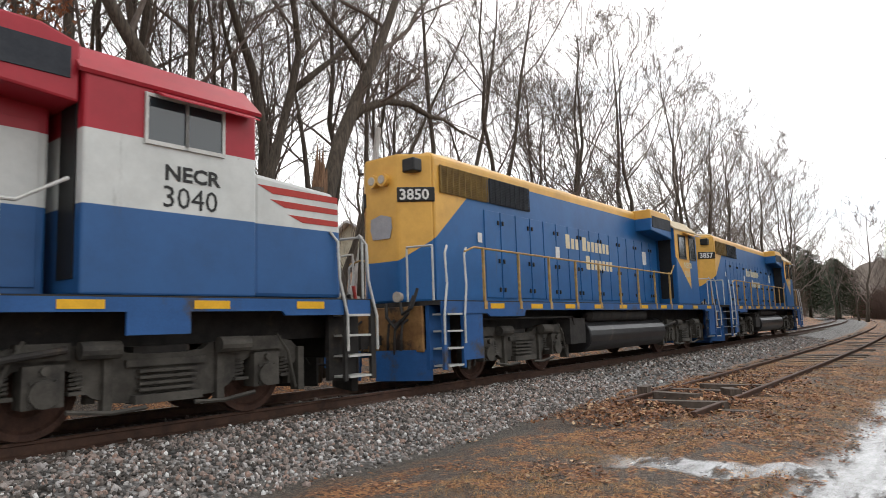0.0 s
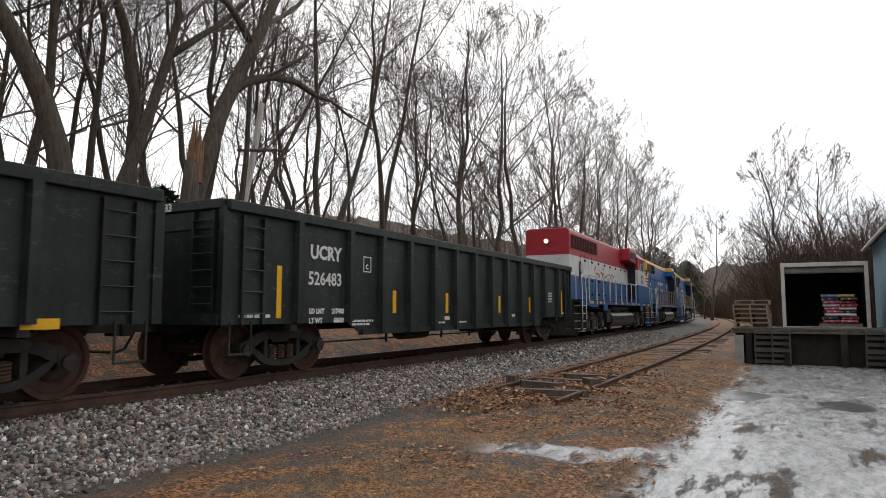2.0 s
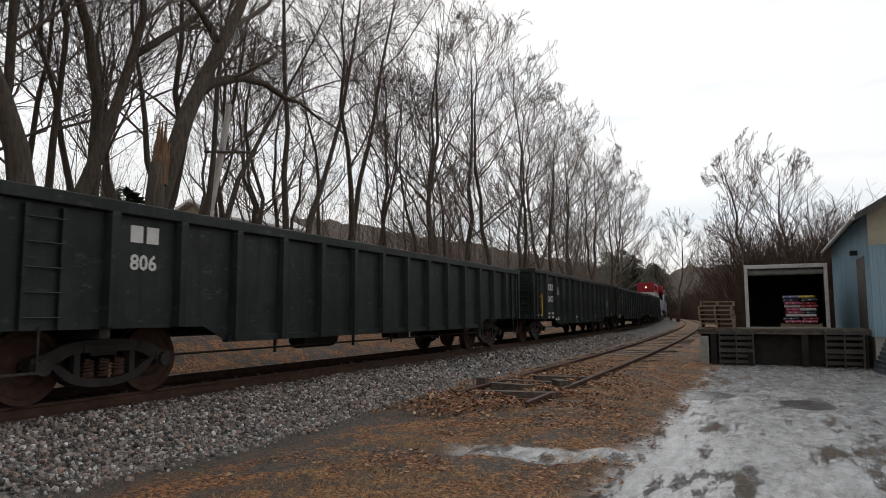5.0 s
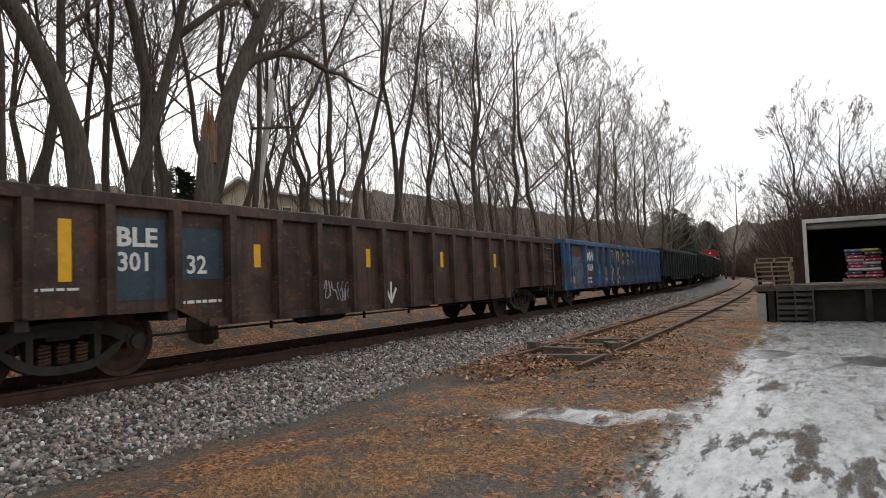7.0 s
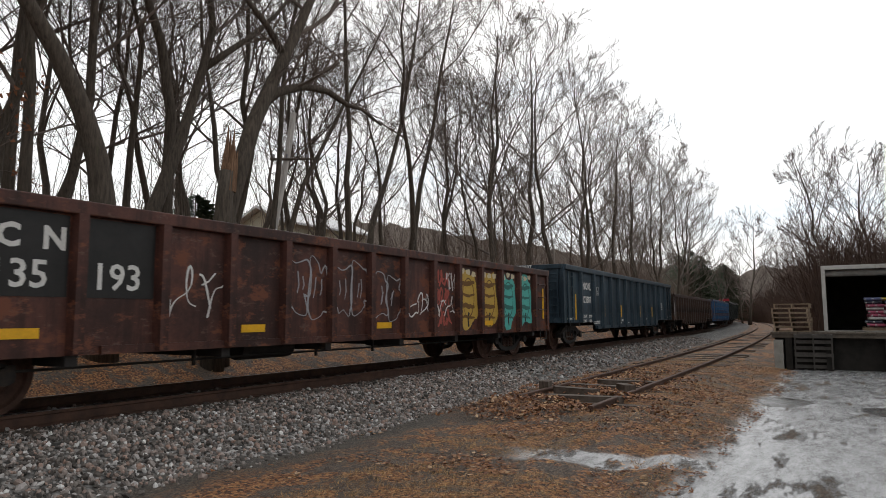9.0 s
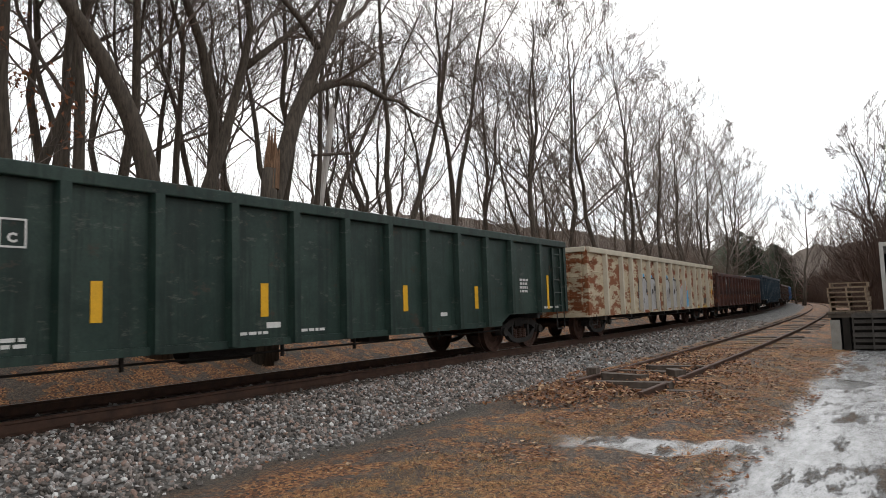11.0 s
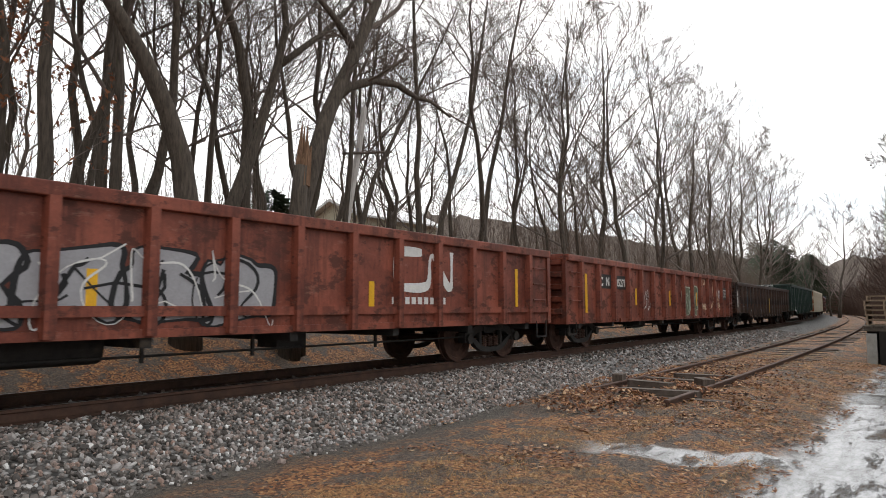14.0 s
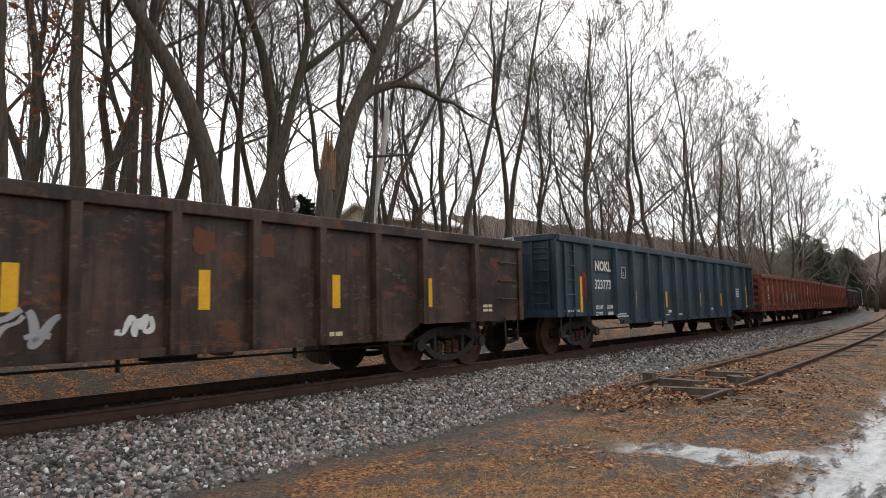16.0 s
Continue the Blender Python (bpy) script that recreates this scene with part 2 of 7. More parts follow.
def ground_material():
    m, n, l, b = nodes_of("trackside_ground")
    co = n.new("ShaderNodeTexCoord")
    sep = n.new("ShaderNodeSeparateXYZ")
    l.new(co.outputs["Object"], sep.inputs[0])
    x, y = sep.outputs[0], sep.outputs[1]
    xp = maths(n, l, "MAXIMUM", x, 0.0)
    yt = maths(n, l, "SUBTRACT", y, maths(n, l, "MULTIPLY", maths(n, l, "MULTIPLY", xp, xp), 1 / (2 * R_CURVE)))
    big = noise_node(n, l, 0.55, 6, 0.65)
    mid = noise_node(n, l, 2.2, 6, 0.7)
    fine = noise_node(n, l, 22, 5, 0.75)
    tiny = noise_node(n, l, 90, 3, 0.7)
    jit = maths(n, l, "MULTIPLY_ADD", big, 1.6, -0.8)
    jit = maths(n, l, "ADD", jit, maths(n, l, "MULTIPLY_ADD", mid, 0.8, -0.4))
    ytj = maths(n, l, "ADD", yt, jit)
    # crushed rock
    vor = n.new("ShaderNodeTexVoronoi")
    vor.inputs["Scale"].default_value = 14
    l.new(co.outputs["Object"], vor.inputs["Vector"])
    rock = ramp(n, l, vor.outputs["Color"], [(0.1, (0.05, 0.048, 0.045)), (0.5, (0.17, 0.163, 0.155)), (0.9, (0.36, 0.345, 0.33))])
    # Cell rims darkened as painted shade between the stones.
    gap_shade = ramp(n, l, vor.outputs["Distance"], [(0.35, (1, 1, 1)), (0.75, (0.25, 0.24, 0.23))])
    rock = mixed(n, l, 1.0, rock, gap_shade, "MULTIPLY")
    # leaf litter and dead grass over dark soil
    flake = n.new("ShaderNodeTexVoronoi")
    flake.inputs["Scale"].default_value = 34
    flake.inputs["Randomness"].default_value = 1.0
    l.new(co.outputs["Object"], flake.inputs["Vector"])
    cell = maths(n, l, "MULTIPLY_ADD", flake.outputs["Color"], 0.55, maths(n, l, "MULTIPLY", fine, 0.5))
    litter = ramp(n, l, cell, [(0.28, (0.014, 0.009, 0.007)), (0.44, (0.11, 0.042, 0.016)), (0.57, (0.27, 0.105, 0.034)), (0.72, (0.46, 0.23, 0.08)), (0.9, (0.58, 0.43, 0.27))])
    soil = ramp(n, l, maths(n, l, "MULTIPLY_ADD", tiny, 0.55, maths(n, l, "MULTIPLY", fine, 0.5)), [(0.40, (0.016, 0.013, 0.011)), (0.51, (0.062, 0.054, 0.045)), (0.60, (0.14, 0.115, 0.09)), (0.72, (0.32, 0.29, 0.25))])
    bare = band(n, l, maths(n, l, "MULTIPLY_ADD", mid, 0.6, maths(n, l, "MULTIPLY", big, 0.4)), 0.47, 0.54)
    edge = maths(n, l, "MULTIPLY", band(n, l, ytj, 4.5, 5.5), maths(n, l, "SUBTRACT", 1.0, band(n, l, ytj, 6.3, 6.6)))
    near_soil = maths(n, l, "MAXIMUM", maths(n, l, "MULTIPLY", bare, 0.88), maths(n, l, "MULTIPLY", edge, maths(n, l, "SUBTRACT", 1.0, band(n, l, x, 9.5, 12.0))))
    earth = mixed(n, l, near_soil, litter, soil)
    rock_mask = maths(n, l, "MULTIPLY", band(n, l, maths(n, l, "ADD", yt, maths(n, l, "MULTIPLY", jit, 0.35)), 5.55, 5.95), maths(n, l, "SUBTRACT", 1.0, band(n, l, ytj, 10.9, 12.0)))
    col = mixed(n, l, rock_mask, earth, rock)
    # wet, half-frozen drive
    lane = maths(n, l, "SUBTRACT", 1.0, band(n, l, maths(n, l, "ADD", y, maths(n, l, "MULTIPLY", jit, 0.45)), 1.35, 1.75))
    lane = maths(n, l, "MULTIPLY", lane, maths(n, l, "SUBTRACT", 1.0, band(n, l, x, 22.0, 25.0)))
    lane = maths(n, l, "MULTIPLY", lane, band(n, l, maths(n, l, "ADD", y, maths(n, l, "MULTIPLY", x, 0.16)), -1.6, -0.6))
    along = maths(n, l, "MULTIPLY_ADD", y, 0.9, maths(n, l, "MULTIPLY", x, -0.43))
    across = maths(n, l, "ABSOLUTE", maths(n, l, "SUBTRACT", maths(n, l, "ADD", maths(n, l, "MULTIPLY_ADD", x, 0.9, maths(n, l, "MULTIPLY", y, 0.43)), maths(n, l, "MULTIPLY", jit, 0.4)), 7.62))
    puddle = maths(n, l, "MULTIPLY", maths(n, l, "SUBTRACT", 1.0, band(n, l, across, 0.22, 0.38)), maths(n, l, "MULTIPLY", band(n, l, along, -2.4, -2.0), maths(n, l, "SUBTRACT", 1.0, band(n, l, along, -0.3, 0.2))))
    ice_n = noise_node(n, l, 1.5, 10, 0.74, (0.42, 1.5, 1))
    wet = maths(n, l, "MULTIPLY", lane, band(n, l, ice_n, 0.39, 0.46))
    wet = maths(n, l, "MAXIMUM", wet, maths(n, l, "MULTIPLY", puddle, band(n, l, ice_n, 0.38, 0.46)))
    mud = ramp(n, l, maths(n, l, "MULTIPLY_ADD", tiny, 0.55, maths(n, l, "MULTIPLY", fine, 0.5)), [(0.40, (0.018, 0.015, 0.012)), (0.50, (0.06, 0.05, 0.04)), (0.57, (0.13, 0.085, 0.05)), (0.68, (0.30, 0.25, 0.20))])
    col = mixed(n, l, maths(n, l, "MULTIPLY", lane, 0.9), col, mud)
    ice = ramp(n, l, noise_node(n, l, 3.8, 12, 0.82, (0.55, 1.5, 1)), [(0.32, (0.06, 0.057, 0.052)), (0.41, (0.17, 0.17, 0.168)), (0.52, (0.34, 0.343, 0.348)), (0.70, (0.54, 0.545, 0.55))])
    col = mixed(n, l, wet, col, ice)
    for cx, cy, rx, ry in ((14.0, 1.1, 0.75, 0.5), (13.5, -0.5, 0.8, 0.5), (10.4, 2.95, 0.7, 0.22)):
        ex = maths(n, l, "MULTIPLY", maths(n, l, "SUBTRACT", x, cx), 1 / rx)
        ey = maths(n, l, "MULTIPLY", maths(n, l, "SUBTRACT", y, cy), 1 / ry)
        e = maths(n, l, "SQRT", maths(n, l, "ADD", maths(n, l, "MULTIPLY", ex, ex), maths(n, l, "MULTIPLY", ey, ey)))
        pool = maths(n, l, "SUBTRACT", 1.0, band(n, l, maths(n, l, "ADD", e, maths(n, l, "MULTIPLY", jit, 0.4)), 0.82, 1.0))
        col = mixed(n, l, pool, col, (0.022, 0.02, 0.018))
        wet = maths(n, l, "MAXIMUM", wet, pool)
    l.new(col, b.inputs["Base Color"])
    damp = maths(n, l, "MULTIPLY_ADD", mid, 0.25, 0.68)
    rough = n.new("ShaderNodeMix")
    l.new(wet, rough.inputs["Factor"])
    l.new(damp, rough.inputs["A"])
    l.new(maths(n, l, "MULTIPLY_ADD", mid, 0.5, -0.08), rough.inputs["B"])
    l.new(rough.outputs["Result"], b.inputs["Roughness"])
    height = maths(n, l, "MULTIPLY_ADD", fine, 0.6, maths(n, l, "MULTIPLY", tiny, 0.4))
    rockh = maths(n, l, "SUBTRACT", 1.0, vor.outputs["Distance"])
    hm = n.new("ShaderNodeMix")
    l.new(rock_mask, hm.inputs["Factor"])
    l.new(height, hm.inputs["A"])
    l.new(rockh, hm.inputs["B"])
    dry = maths(n, l, "SUBTRACT", 1.0, maths(n, l, "MULTIPLY", wet, 0.93))
    bump(n, l, b, maths(n, l, "MULTIPLY", hm.outputs["Result"], dry), 1.0, 0.06)
    return m


M["ground"] = ground_material()


# ---- mesh building ----
class Geo:
    def __init__(self):
        self.v, self.f = [], []

    def add(self, verts, faces):
        k = len(self.v)
        self.v.extend(verts)
        self.f.extend([tuple(k + i for i in q) for q in faces])
        return self

    def box(self, x0, x1, y0, y1, z0, z1):
        return self.add([(x0, y0, z0), (x1, y0, z0), (x1, y1, z0), (x0, y1, z0), (x0, y0, z1), (x1, y0, z1), (x1, y1, z1), (x0, y1, z1)],
                        [(3, 2, 1, 0), (4, 5, 6, 7), (0, 1, 5, 4), (1, 2, 6, 5), (2, 3, 7, 6), (3, 0, 4, 7)])

    def extrude(self, prof, axis, a, b):
        """A closed outline drawn out along an axis; prof holds the other two coordinates, in axis order."""
        k = "xyz".index(axis)
        n = len(prof)
        pts = []
        for e in (a, b):
            for p in prof:
                q = list(p)
                q.insert(k, e)
                pts.append(tuple(q))
        faces = [tuple(range(n)), tuple(range(2 * n - 1, n - 1, -1))]
        faces += [((i + 1) % n, i, n + i, n + (i + 1) % n) for i in range(n)]
        return self.add(pts, faces)

    def tube(self, path, radii, n=8, caps=True):
        path = [Vector(p) for p in path]
        if not hasattr(radii, "__len__"):
            radii = [radii] * len(path)
        rings, side = [], None
        for i, p in enumerate(path):
            d = (path[min(i + 1, len(path) - 1)] - path[max(i - 1, 0)]).normalized()
            if side is None:
                side = d.cross(Vector((0, 0, 1)) if abs(d.z) < 0.9 else Vector((1, 0, 0))).normalized()
            side = (side - d * side.dot(d)).normalized()
            up = d.cross(side)
            rings.append([tuple(p + radii[i] * (math.cos(a) * side + math.sin(a) * up)) for a in (2 * math.pi * k / n for k in range(n))])
        faces = []
        for i in range(len(path) - 1):
            faces += [(i * n + k, i * n + (k + 1) % n, (i + 1) * n + (k + 1) % n, (i + 1) * n + k) for k in range(n)]
        if caps:
            faces += [tuple(range(n - 1, -1, -1)), tuple((len(path) - 1) * n + k for k in range(n))]
        return self.add([q for r in rings for q in r], faces)

    def mesh(self, name, material, smooth=False):
        me = bpy.data.meshes.new(name)
        me.from_pydata(self.v, [], self.f)
        if material:
            me.materials.append(material)
        if smooth:
            me.polygons.foreach_set("use_smooth", [True] * len(me.polygons))
        me.update()
        return me


def part(name, geo, material, parent, label="", bevel=0.0, smooth=False):
    me = geo if isinstance(geo, bpy.types.Mesh) else geo.mesh(name, material, smooth)
    ob = new(name, me)
    ob.parent = parent
    if label:
        tagged(ob, label)
    if bevel:
        mod = ob.modifiers.new("edge", "BEVEL")
        mod.width, mod.segments, mod.limit_method = bevel, 2, "ANGLE"
    return ob


def thing(name, label, category, group="", kind="", m=None):
    ob = new(name)
    ob.empty_display_size = 0.3
    if m is not None:
        ob.matrix_world = m
    return tagged(ob, label, category, group, kind)


def track_point(s, lateral=0.0):
    """A place along the main line and its heading; lateral is positive away from the viewer."""
    if s <= 0:
        return s, Y_MAIN + lateral, 0.0
    a = s / R_CURVE
    r = R_CURVE - lateral
    return r * math.sin(a), Y_MAIN + R_CURVE - r * math.cos(a), a


def lateral_of(x, y):
    if x <= 0:
        return y - Y_MAIN
    return R_CURVE - math.hypot(x, Y_MAIN + R_CURVE - y)


PROFILE = [(-3000, 4), (-400, 1.5), (-60, -0.5), (-12, -0.55), (-7.6, -0.55), (-6.7, -0.47), (-6.15, -0.375), (-3.9, -0.355), (-3.0, -0.44), (-2.1, -0.27), (-1.55, -0.185), (1.55, -0.185), (2.5, -0.45), (3.0, -0.42), (4.2, 0.1), (6, 0.8), (10, 1.6), (20, 3.3), (45, 8.5), (100, 13), (350, 20), (1200, 26), (4000, 30)]


def ground_z(x, y):
    lat = lateral_of(x, y)
    z = float(np.interp(lat, [p[0] for p in PROFILE], [p[1] for p in PROFILE]))
    if -7 < lat < -2.2 and x < 9.5:
        z -= 0.08 * min(1.0, (9.5 - x) / 2) * min(1.0, (-2.2 - lat) / 1.1)
    if -14 < lat < 20 and abs(x) < 60:
        calm = min(1.0, max(0.0, (abs(lat) - 1.3) / 1.2))
        z += calm * (0.035 * noise.noise((x * 0.8, y * 0.8, 3.1)) + 0.018 * noise.noise((x * 2.7, y * 2.7, 7.7)))
    return z


def build_ground():
    xs = np.unique(np.concatenate([np.arange(-8, 32, 0.34), np.arange(32, 80, 1.0), np.arange(80, 400, 6.0), np.arange(400, 3000, 200.0), -np.arange(8, 60, 2.0), -np.arange(60, 3000, 150.0)]))
    ys = np.unique(np.concatenate([np.arange(-6, 14, 0.26), np.arange(14, 60, 1.0), np.arange(60, 400, 6.0), np.arange(400, 3000, 200.0), -np.arange(6, 60, 1.5), -np.arange(60, 3000, 150.0)]))
    g = Geo()
    g.v = [(float(x), float(y), ground_z(float(x), float(y))) for y in ys for x in xs]
    n = len(xs)
    g.f = [(j * n + i, j * n + i + 1, (j + 1) * n + i + 1, (j + 1) * n + i) for j in range(len(ys) - 1) for i in range(n - 1)]
    tagged(new("ground", g.mesh("ground", M["ground"], True)), "leaf-strewn trackside earth with gravel and half-frozen puddles", "ground", kind="structure")


build_ground()

RAIL = [(-0.07, -0.17), (0.07, -0.17), (0.07, -0.155), (0.012, -0.135), (0.012, -0.045), (0.036, -0.035), (0.036, -0.008), (0.028, 0.0), (-0.028, 0.0), (-0.036, -0.008), (-0.036, -0.035), (-0.012, -0.045), (-0.012, -0.135), (-0.07, -0.155)]


def rail_mesh(name, lateral, s0, s1, dz, step):
    n = max(2, int((s1 - s0) / step))
    me_v, me_f, k = [], [], len(RAIL)
    for i in range(n + 1):
        s = s0 + (s1 - s0) * i / n
        for o, z in RAIL:
            x, y, _ = track_point(s, lateral + o)
            me_v.append((x, y, z + dz))
    for i in range(n):
        me_f += [(i * k + j, i * k + (j + 1) % k, (i + 1) * k + (j + 1) % k, (i + 1) * k + j) for j in range(k)]
    me_f += [tuple(range(k - 1, -1, -1)), tuple(n * k + j for j in range(k))]
    g = Geo()
    g.v, g.f = me_v, me_f
    me = g.mesh(name, M["rail"])
    me.materials.append(M["railhead"])
    for p in me.polygons:
        if p.normal.z > 0.8 and max(me.vertices[v].co.z for v in p.vertices) > dz - 0.012:
            p.material_index = 1 if dz == 0 else 0
    return me


def build_tracks():
    main = tagged(thing("main_track", "steel main line on crushed rock ballast", "railway track"), kind="structure")
    for side in (-0.755, 0.755):
        part("rail", rail_mesh("rail", side, -40, 330, 0.0, 2.0), None, main, "rust-brown rail with a worn bright head")
    siding = tagged(thing("siding_track", "disused rusty siding half buried in leaves, ending short", "railway track"), kind="structure")
    part("rail", rail_mesh("rail", Y_SIDE - Y_MAIN - 0.755, 9.6, 260, -0.255, 2.0), None, siding)
    part("rail", rail_mesh("rail", Y_SIDE - Y_MAIN + 0.755, 10.4, 260, -0.255, 2.0), None, siding)
    tie = Geo().box(-0.11, 0.11, -1.3, 1.3, -0.17, 0.0).mesh("tie", M["tie"])
    rng = random.Random(4)
    for k in range(130):
        s = -8 + k * 0.52
        x, y, a = track_point(s)
        o = part("tie", tie, None, main)
        o.matrix_world = pose(x, y, -0.165 + rng.uniform(-0.01, 0.01), 0, 0, math.degrees(a) + rng.uniform(-1, 1))
    for k in range(90):
        s = 10.2 + k * 0.56
        x, y, a = track_point(s, Y_SIDE - Y_MAIN + rng.uniform(-0.08, 0.08))
        o = part("tie", tie, None, siding)
        o.matrix_world = pose(x, y, -0.375 + rng.uniform(-0.02, 0.03), 0, 0, math.degrees(a) + rng.uniform(-4, 4))


build_tracks()


# ---- train: common parts ----
def lettering(text, size, material, parent, x, z, y, name="lettering", align="LEFT", stretch=1.0, bold=0.0):
    """Flat stencilled characters on a side that faces -y; x, z: lower corner."""
    cu = bpy.data.curves.new(name, "FONT")
    cu.body, cu.size, cu.extrude, cu.align_x, cu.offset = text, size, 0.001, align, bold
    cu.resolution_u = 2
    tmp = bpy.data.objects.new(name, cu)
    me = bpy.data.meshes.new_from_object(tmp)
    bpy.data.objects.remove(tmp)
    bpy.data.curves.remove(cu)
    me.transform(Matrix.Translation((x, y, z)) @ Matrix.Rotation(math.pi / 2, 4, "X") @ Matrix.Diagonal((stretch, 1, 1, 1)))
    me.materials.clear()
    me.materials.append(material)
    return part(name, me, None, parent)


def bars(rows, material, parent, y, name="lettering"):
    """Unreadable or withheld writing: rows of plain bars (x0, x1, z0, z1)."""
    if name not in ("small_print", "small_marks"):
        for x0, x1, z0, z1 in rows:
            part(name, Geo().box(x0, x1, y - 0.002, y + 0.002, z0, z1), material, parent)
        return None
    g = Geo()
    for x0, x1, z0, z1 in rows:
        g.box(x0, x1, y - 0.002, y + 0.002, z0, z1)
    return tagged(part(name, g, material, parent), kind="stuff")


def blocks(x, z, h, count, pitch, width):
    return [(x + k * pitch, x + k * pitch + width, z, z + h) for k in range(count)]


def small_print(x, z, w, lines, rng, lh=0.055):
    out = []
    for k in range(lines):
        xx = x
        while xx < x + w * rng.uniform(0.75, 1.0):
            ww = rng.uniform(0.05, 0.14)
            out.append((xx, min(xx + ww, x + w), z - k * lh * 1.6, z - k * lh * 1.6 + lh))
            xx += ww + 0.03
    return out


def wheel_mesh(r):
    """A wheelset: two wheels and an axle along y."""
    g = Geo()
    prof = [(0.09, 0.0), (0.11, 0.06), (0.20, 0.065), (0.26, 0.035), (r * 0.80, 0.03), (r * 0.86, 0.066), (r, 0.066), (r + 0.002, -0.045), (r + 0.027, -0.052), (r + 0.027, -0.075), (r * 0.86, -0.078), (r * 0.8, -0.02), (0.2, -0.02), (0.09, -0.06)]
    n = 28
    for side in (-1, 1):
        pts = []
        for k in range(n):
            a = 2 * math.pi * k / n
            for rr, yy in prof:
                pts.append((rr * math.cos(a), side * (0.755 + yy), rr * math.sin(a)))
        q = len(prof)
        fs = []
        for k in range(n):
            k2 = (k + 1) % n
            for j in range(q):
                fs.append((k * q + j, k * q + (j + 1) % q, k2 * q + (j + 1) % q, k2 * q + j))
        g.add(pts, fs)
    g.tube([(0, -0.98, 0), (0, -0.7, 0), (0, 0.7, 0), (0, 0.98, 0)], [0.085, 0.085, 0.085, 0.085], 10)
    return g


WHEEL = wheel_mesh(0.457).mesh("wheelset", M["wheel"])
WHEEL_L = wheel_mesh(0.508).mesh("wheelset", M["wheel"])


def mirrored(g):
    h = Geo()
    h.add([(x, -y, z) for x, y, z in g.v], [tuple(reversed(q)) for q in g.f])
    return h


def eased(prof, q=0.24):
    """An outline with its corners cut, as castings have them."""
    out = []
    for a, b in zip(prof, prof[1:] + prof[:1]):
        out += [(a[0] * (1 - q) + b[0] * q, a[1] * (1 - q) + b[1] * q), (a[0] * q + b[0] * (1 - q), a[1] * q + b[1] * (1 - q))]
    return out


def freight_frame():
    """Cast side frame of a three-piece bogie, on the -y side."""
    g = Geo()
    top = [(-1.02, 0.42), (-1.02, 0.55), (-0.85, 0.60), (-0.5, 0.76), (0.5, 0.76), (0.85, 0.60), (1.02, 0.55), (1.02, 0.42), (0.76, 0.44), (0.44, 0.62), (-0.44, 0.62), (-0.76, 0.44)]
    g.extrude(eased(eased(top)), "y", -1.08, -0.95)
    low = [(-0.80, 0.48), (-0.42, 0.16), (0.42, 0.16), (0.80, 0.48), (0.64, 0.48), (0.34, 0.26), (-0.34, 0.26), (-0.64, 0.48)]
    g.extrude(eased(eased(low)), "y", -1.07, -0.96)
    for s in (-1, 1):
        g.extrude([(s * 0.36, 0.2), (s * 0.44, 0.2), (s * 0.44, 0.7), (s * 0.36, 0.7)][::s], "y", -1.06, -0.97)
        g.box(s * 0.889 - 0.12, s * 0.889 + 0.12, -1.10, -0.93, 0.38, 0.57)
        g.tube([(s * 0.889, -1.16, 0.457), (s * 0.889, -1.1, 0.457)], 0.10, 12)
    g.box(-0.34, 0.34, -1.1, -0.9, 0.60, 0.68)
    return g


FRAME = freight_frame()
FRAME_NEAR = FRAME.mesh("side_frame", M["iron"])
FRAME_FAR = mirrored(FRAME).mesh("side_frame", M["iron"])


def spring_nest():
    g = Geo()
    for x in (-0.22, 0.0, 0.22):
        path = [(x + 0.07 * math.cos(a), -1.01 + 0.045 * math.sin(a), 0.27 + a * 0.0068) for a in [k * 0.9 for k in range(38)]]
        g.tube(path, 0.021, 5)
    return g


SPRINGS = spring_nest().mesh("spring", M["wheel"])
BOLSTER = Geo().box(-0.2, 0.2, -1.02, 1.02, 0.55, 0.75).box(-0.75, 0.75, -0.2, 0.2, 0.5, 0.6).mesh("bolster", M["iron"])
AXLES = []


def bogie(parent, x):
    """A freight bogie under a car."""
    b = new("bogie")
    b.parent = parent
    b.location.x = x
    b.empty_display_size = 0.2
    part("side_frame", FRAME_NEAR, None, b, "cast steel bogie side frame")
    part("side_frame", FRAME_FAR, None, b)
    part("bolster", BOLSTER, None, b)
    part("spring", SPRINGS, None, b, "coil spring nest")
    for s in (-0.889, 0.889):
        w = part("wheelset", WHEEL, None, b, "rust-brown steel wheels on an axle")
        w.location = (s, 0, 0.457)
        AXLES.append((w, s, 0.457, 0.457))


def coupler(parent, x, d, z=0.84):
    g = Geo().box(min(x, x + d * 0.42), max(x, x + d * 0.42), -0.09, 0.09, z - 0.09, z + 0.09)
    xe = x + d * 0.42
    g.extrude([(xe, -0.14), (xe + d * 0.2, -0.16), (xe + d * 0.2, -0.04), (xe + d * 0.08, 0.02), (xe + d * 0.14, 0.13), (xe, 0.12)], "z", z - 0.14, z + 0.14)
    g.tube([(x, 0.35, z - 0.05), (x + d * 0.2, 0.33, z - 0.35), (x + d * 0.52, 0.1, z - 0.38)], 0.022, 6)
    return part("coupler", g, M["iron"], parent, "knuckle coupler with an air hose")


def rung_ladder(parent, material, x0, x1, y, z0, z1, n, label):
    g = Geo()
    for x in (x0, x1):
        g.box(x - 0.03, x + 0.03, y - 0.035, y + 0.005, z0, z1)
    for k in range(n):
        z = z0 + (z1 - z0) * (k + 0.5) / n
        g.tube([(x0, y - 0.03, z), (x1, y - 0.03, z)], 0.013, 6)
    return part("ladder", g, material, parent, label)


CARS = []


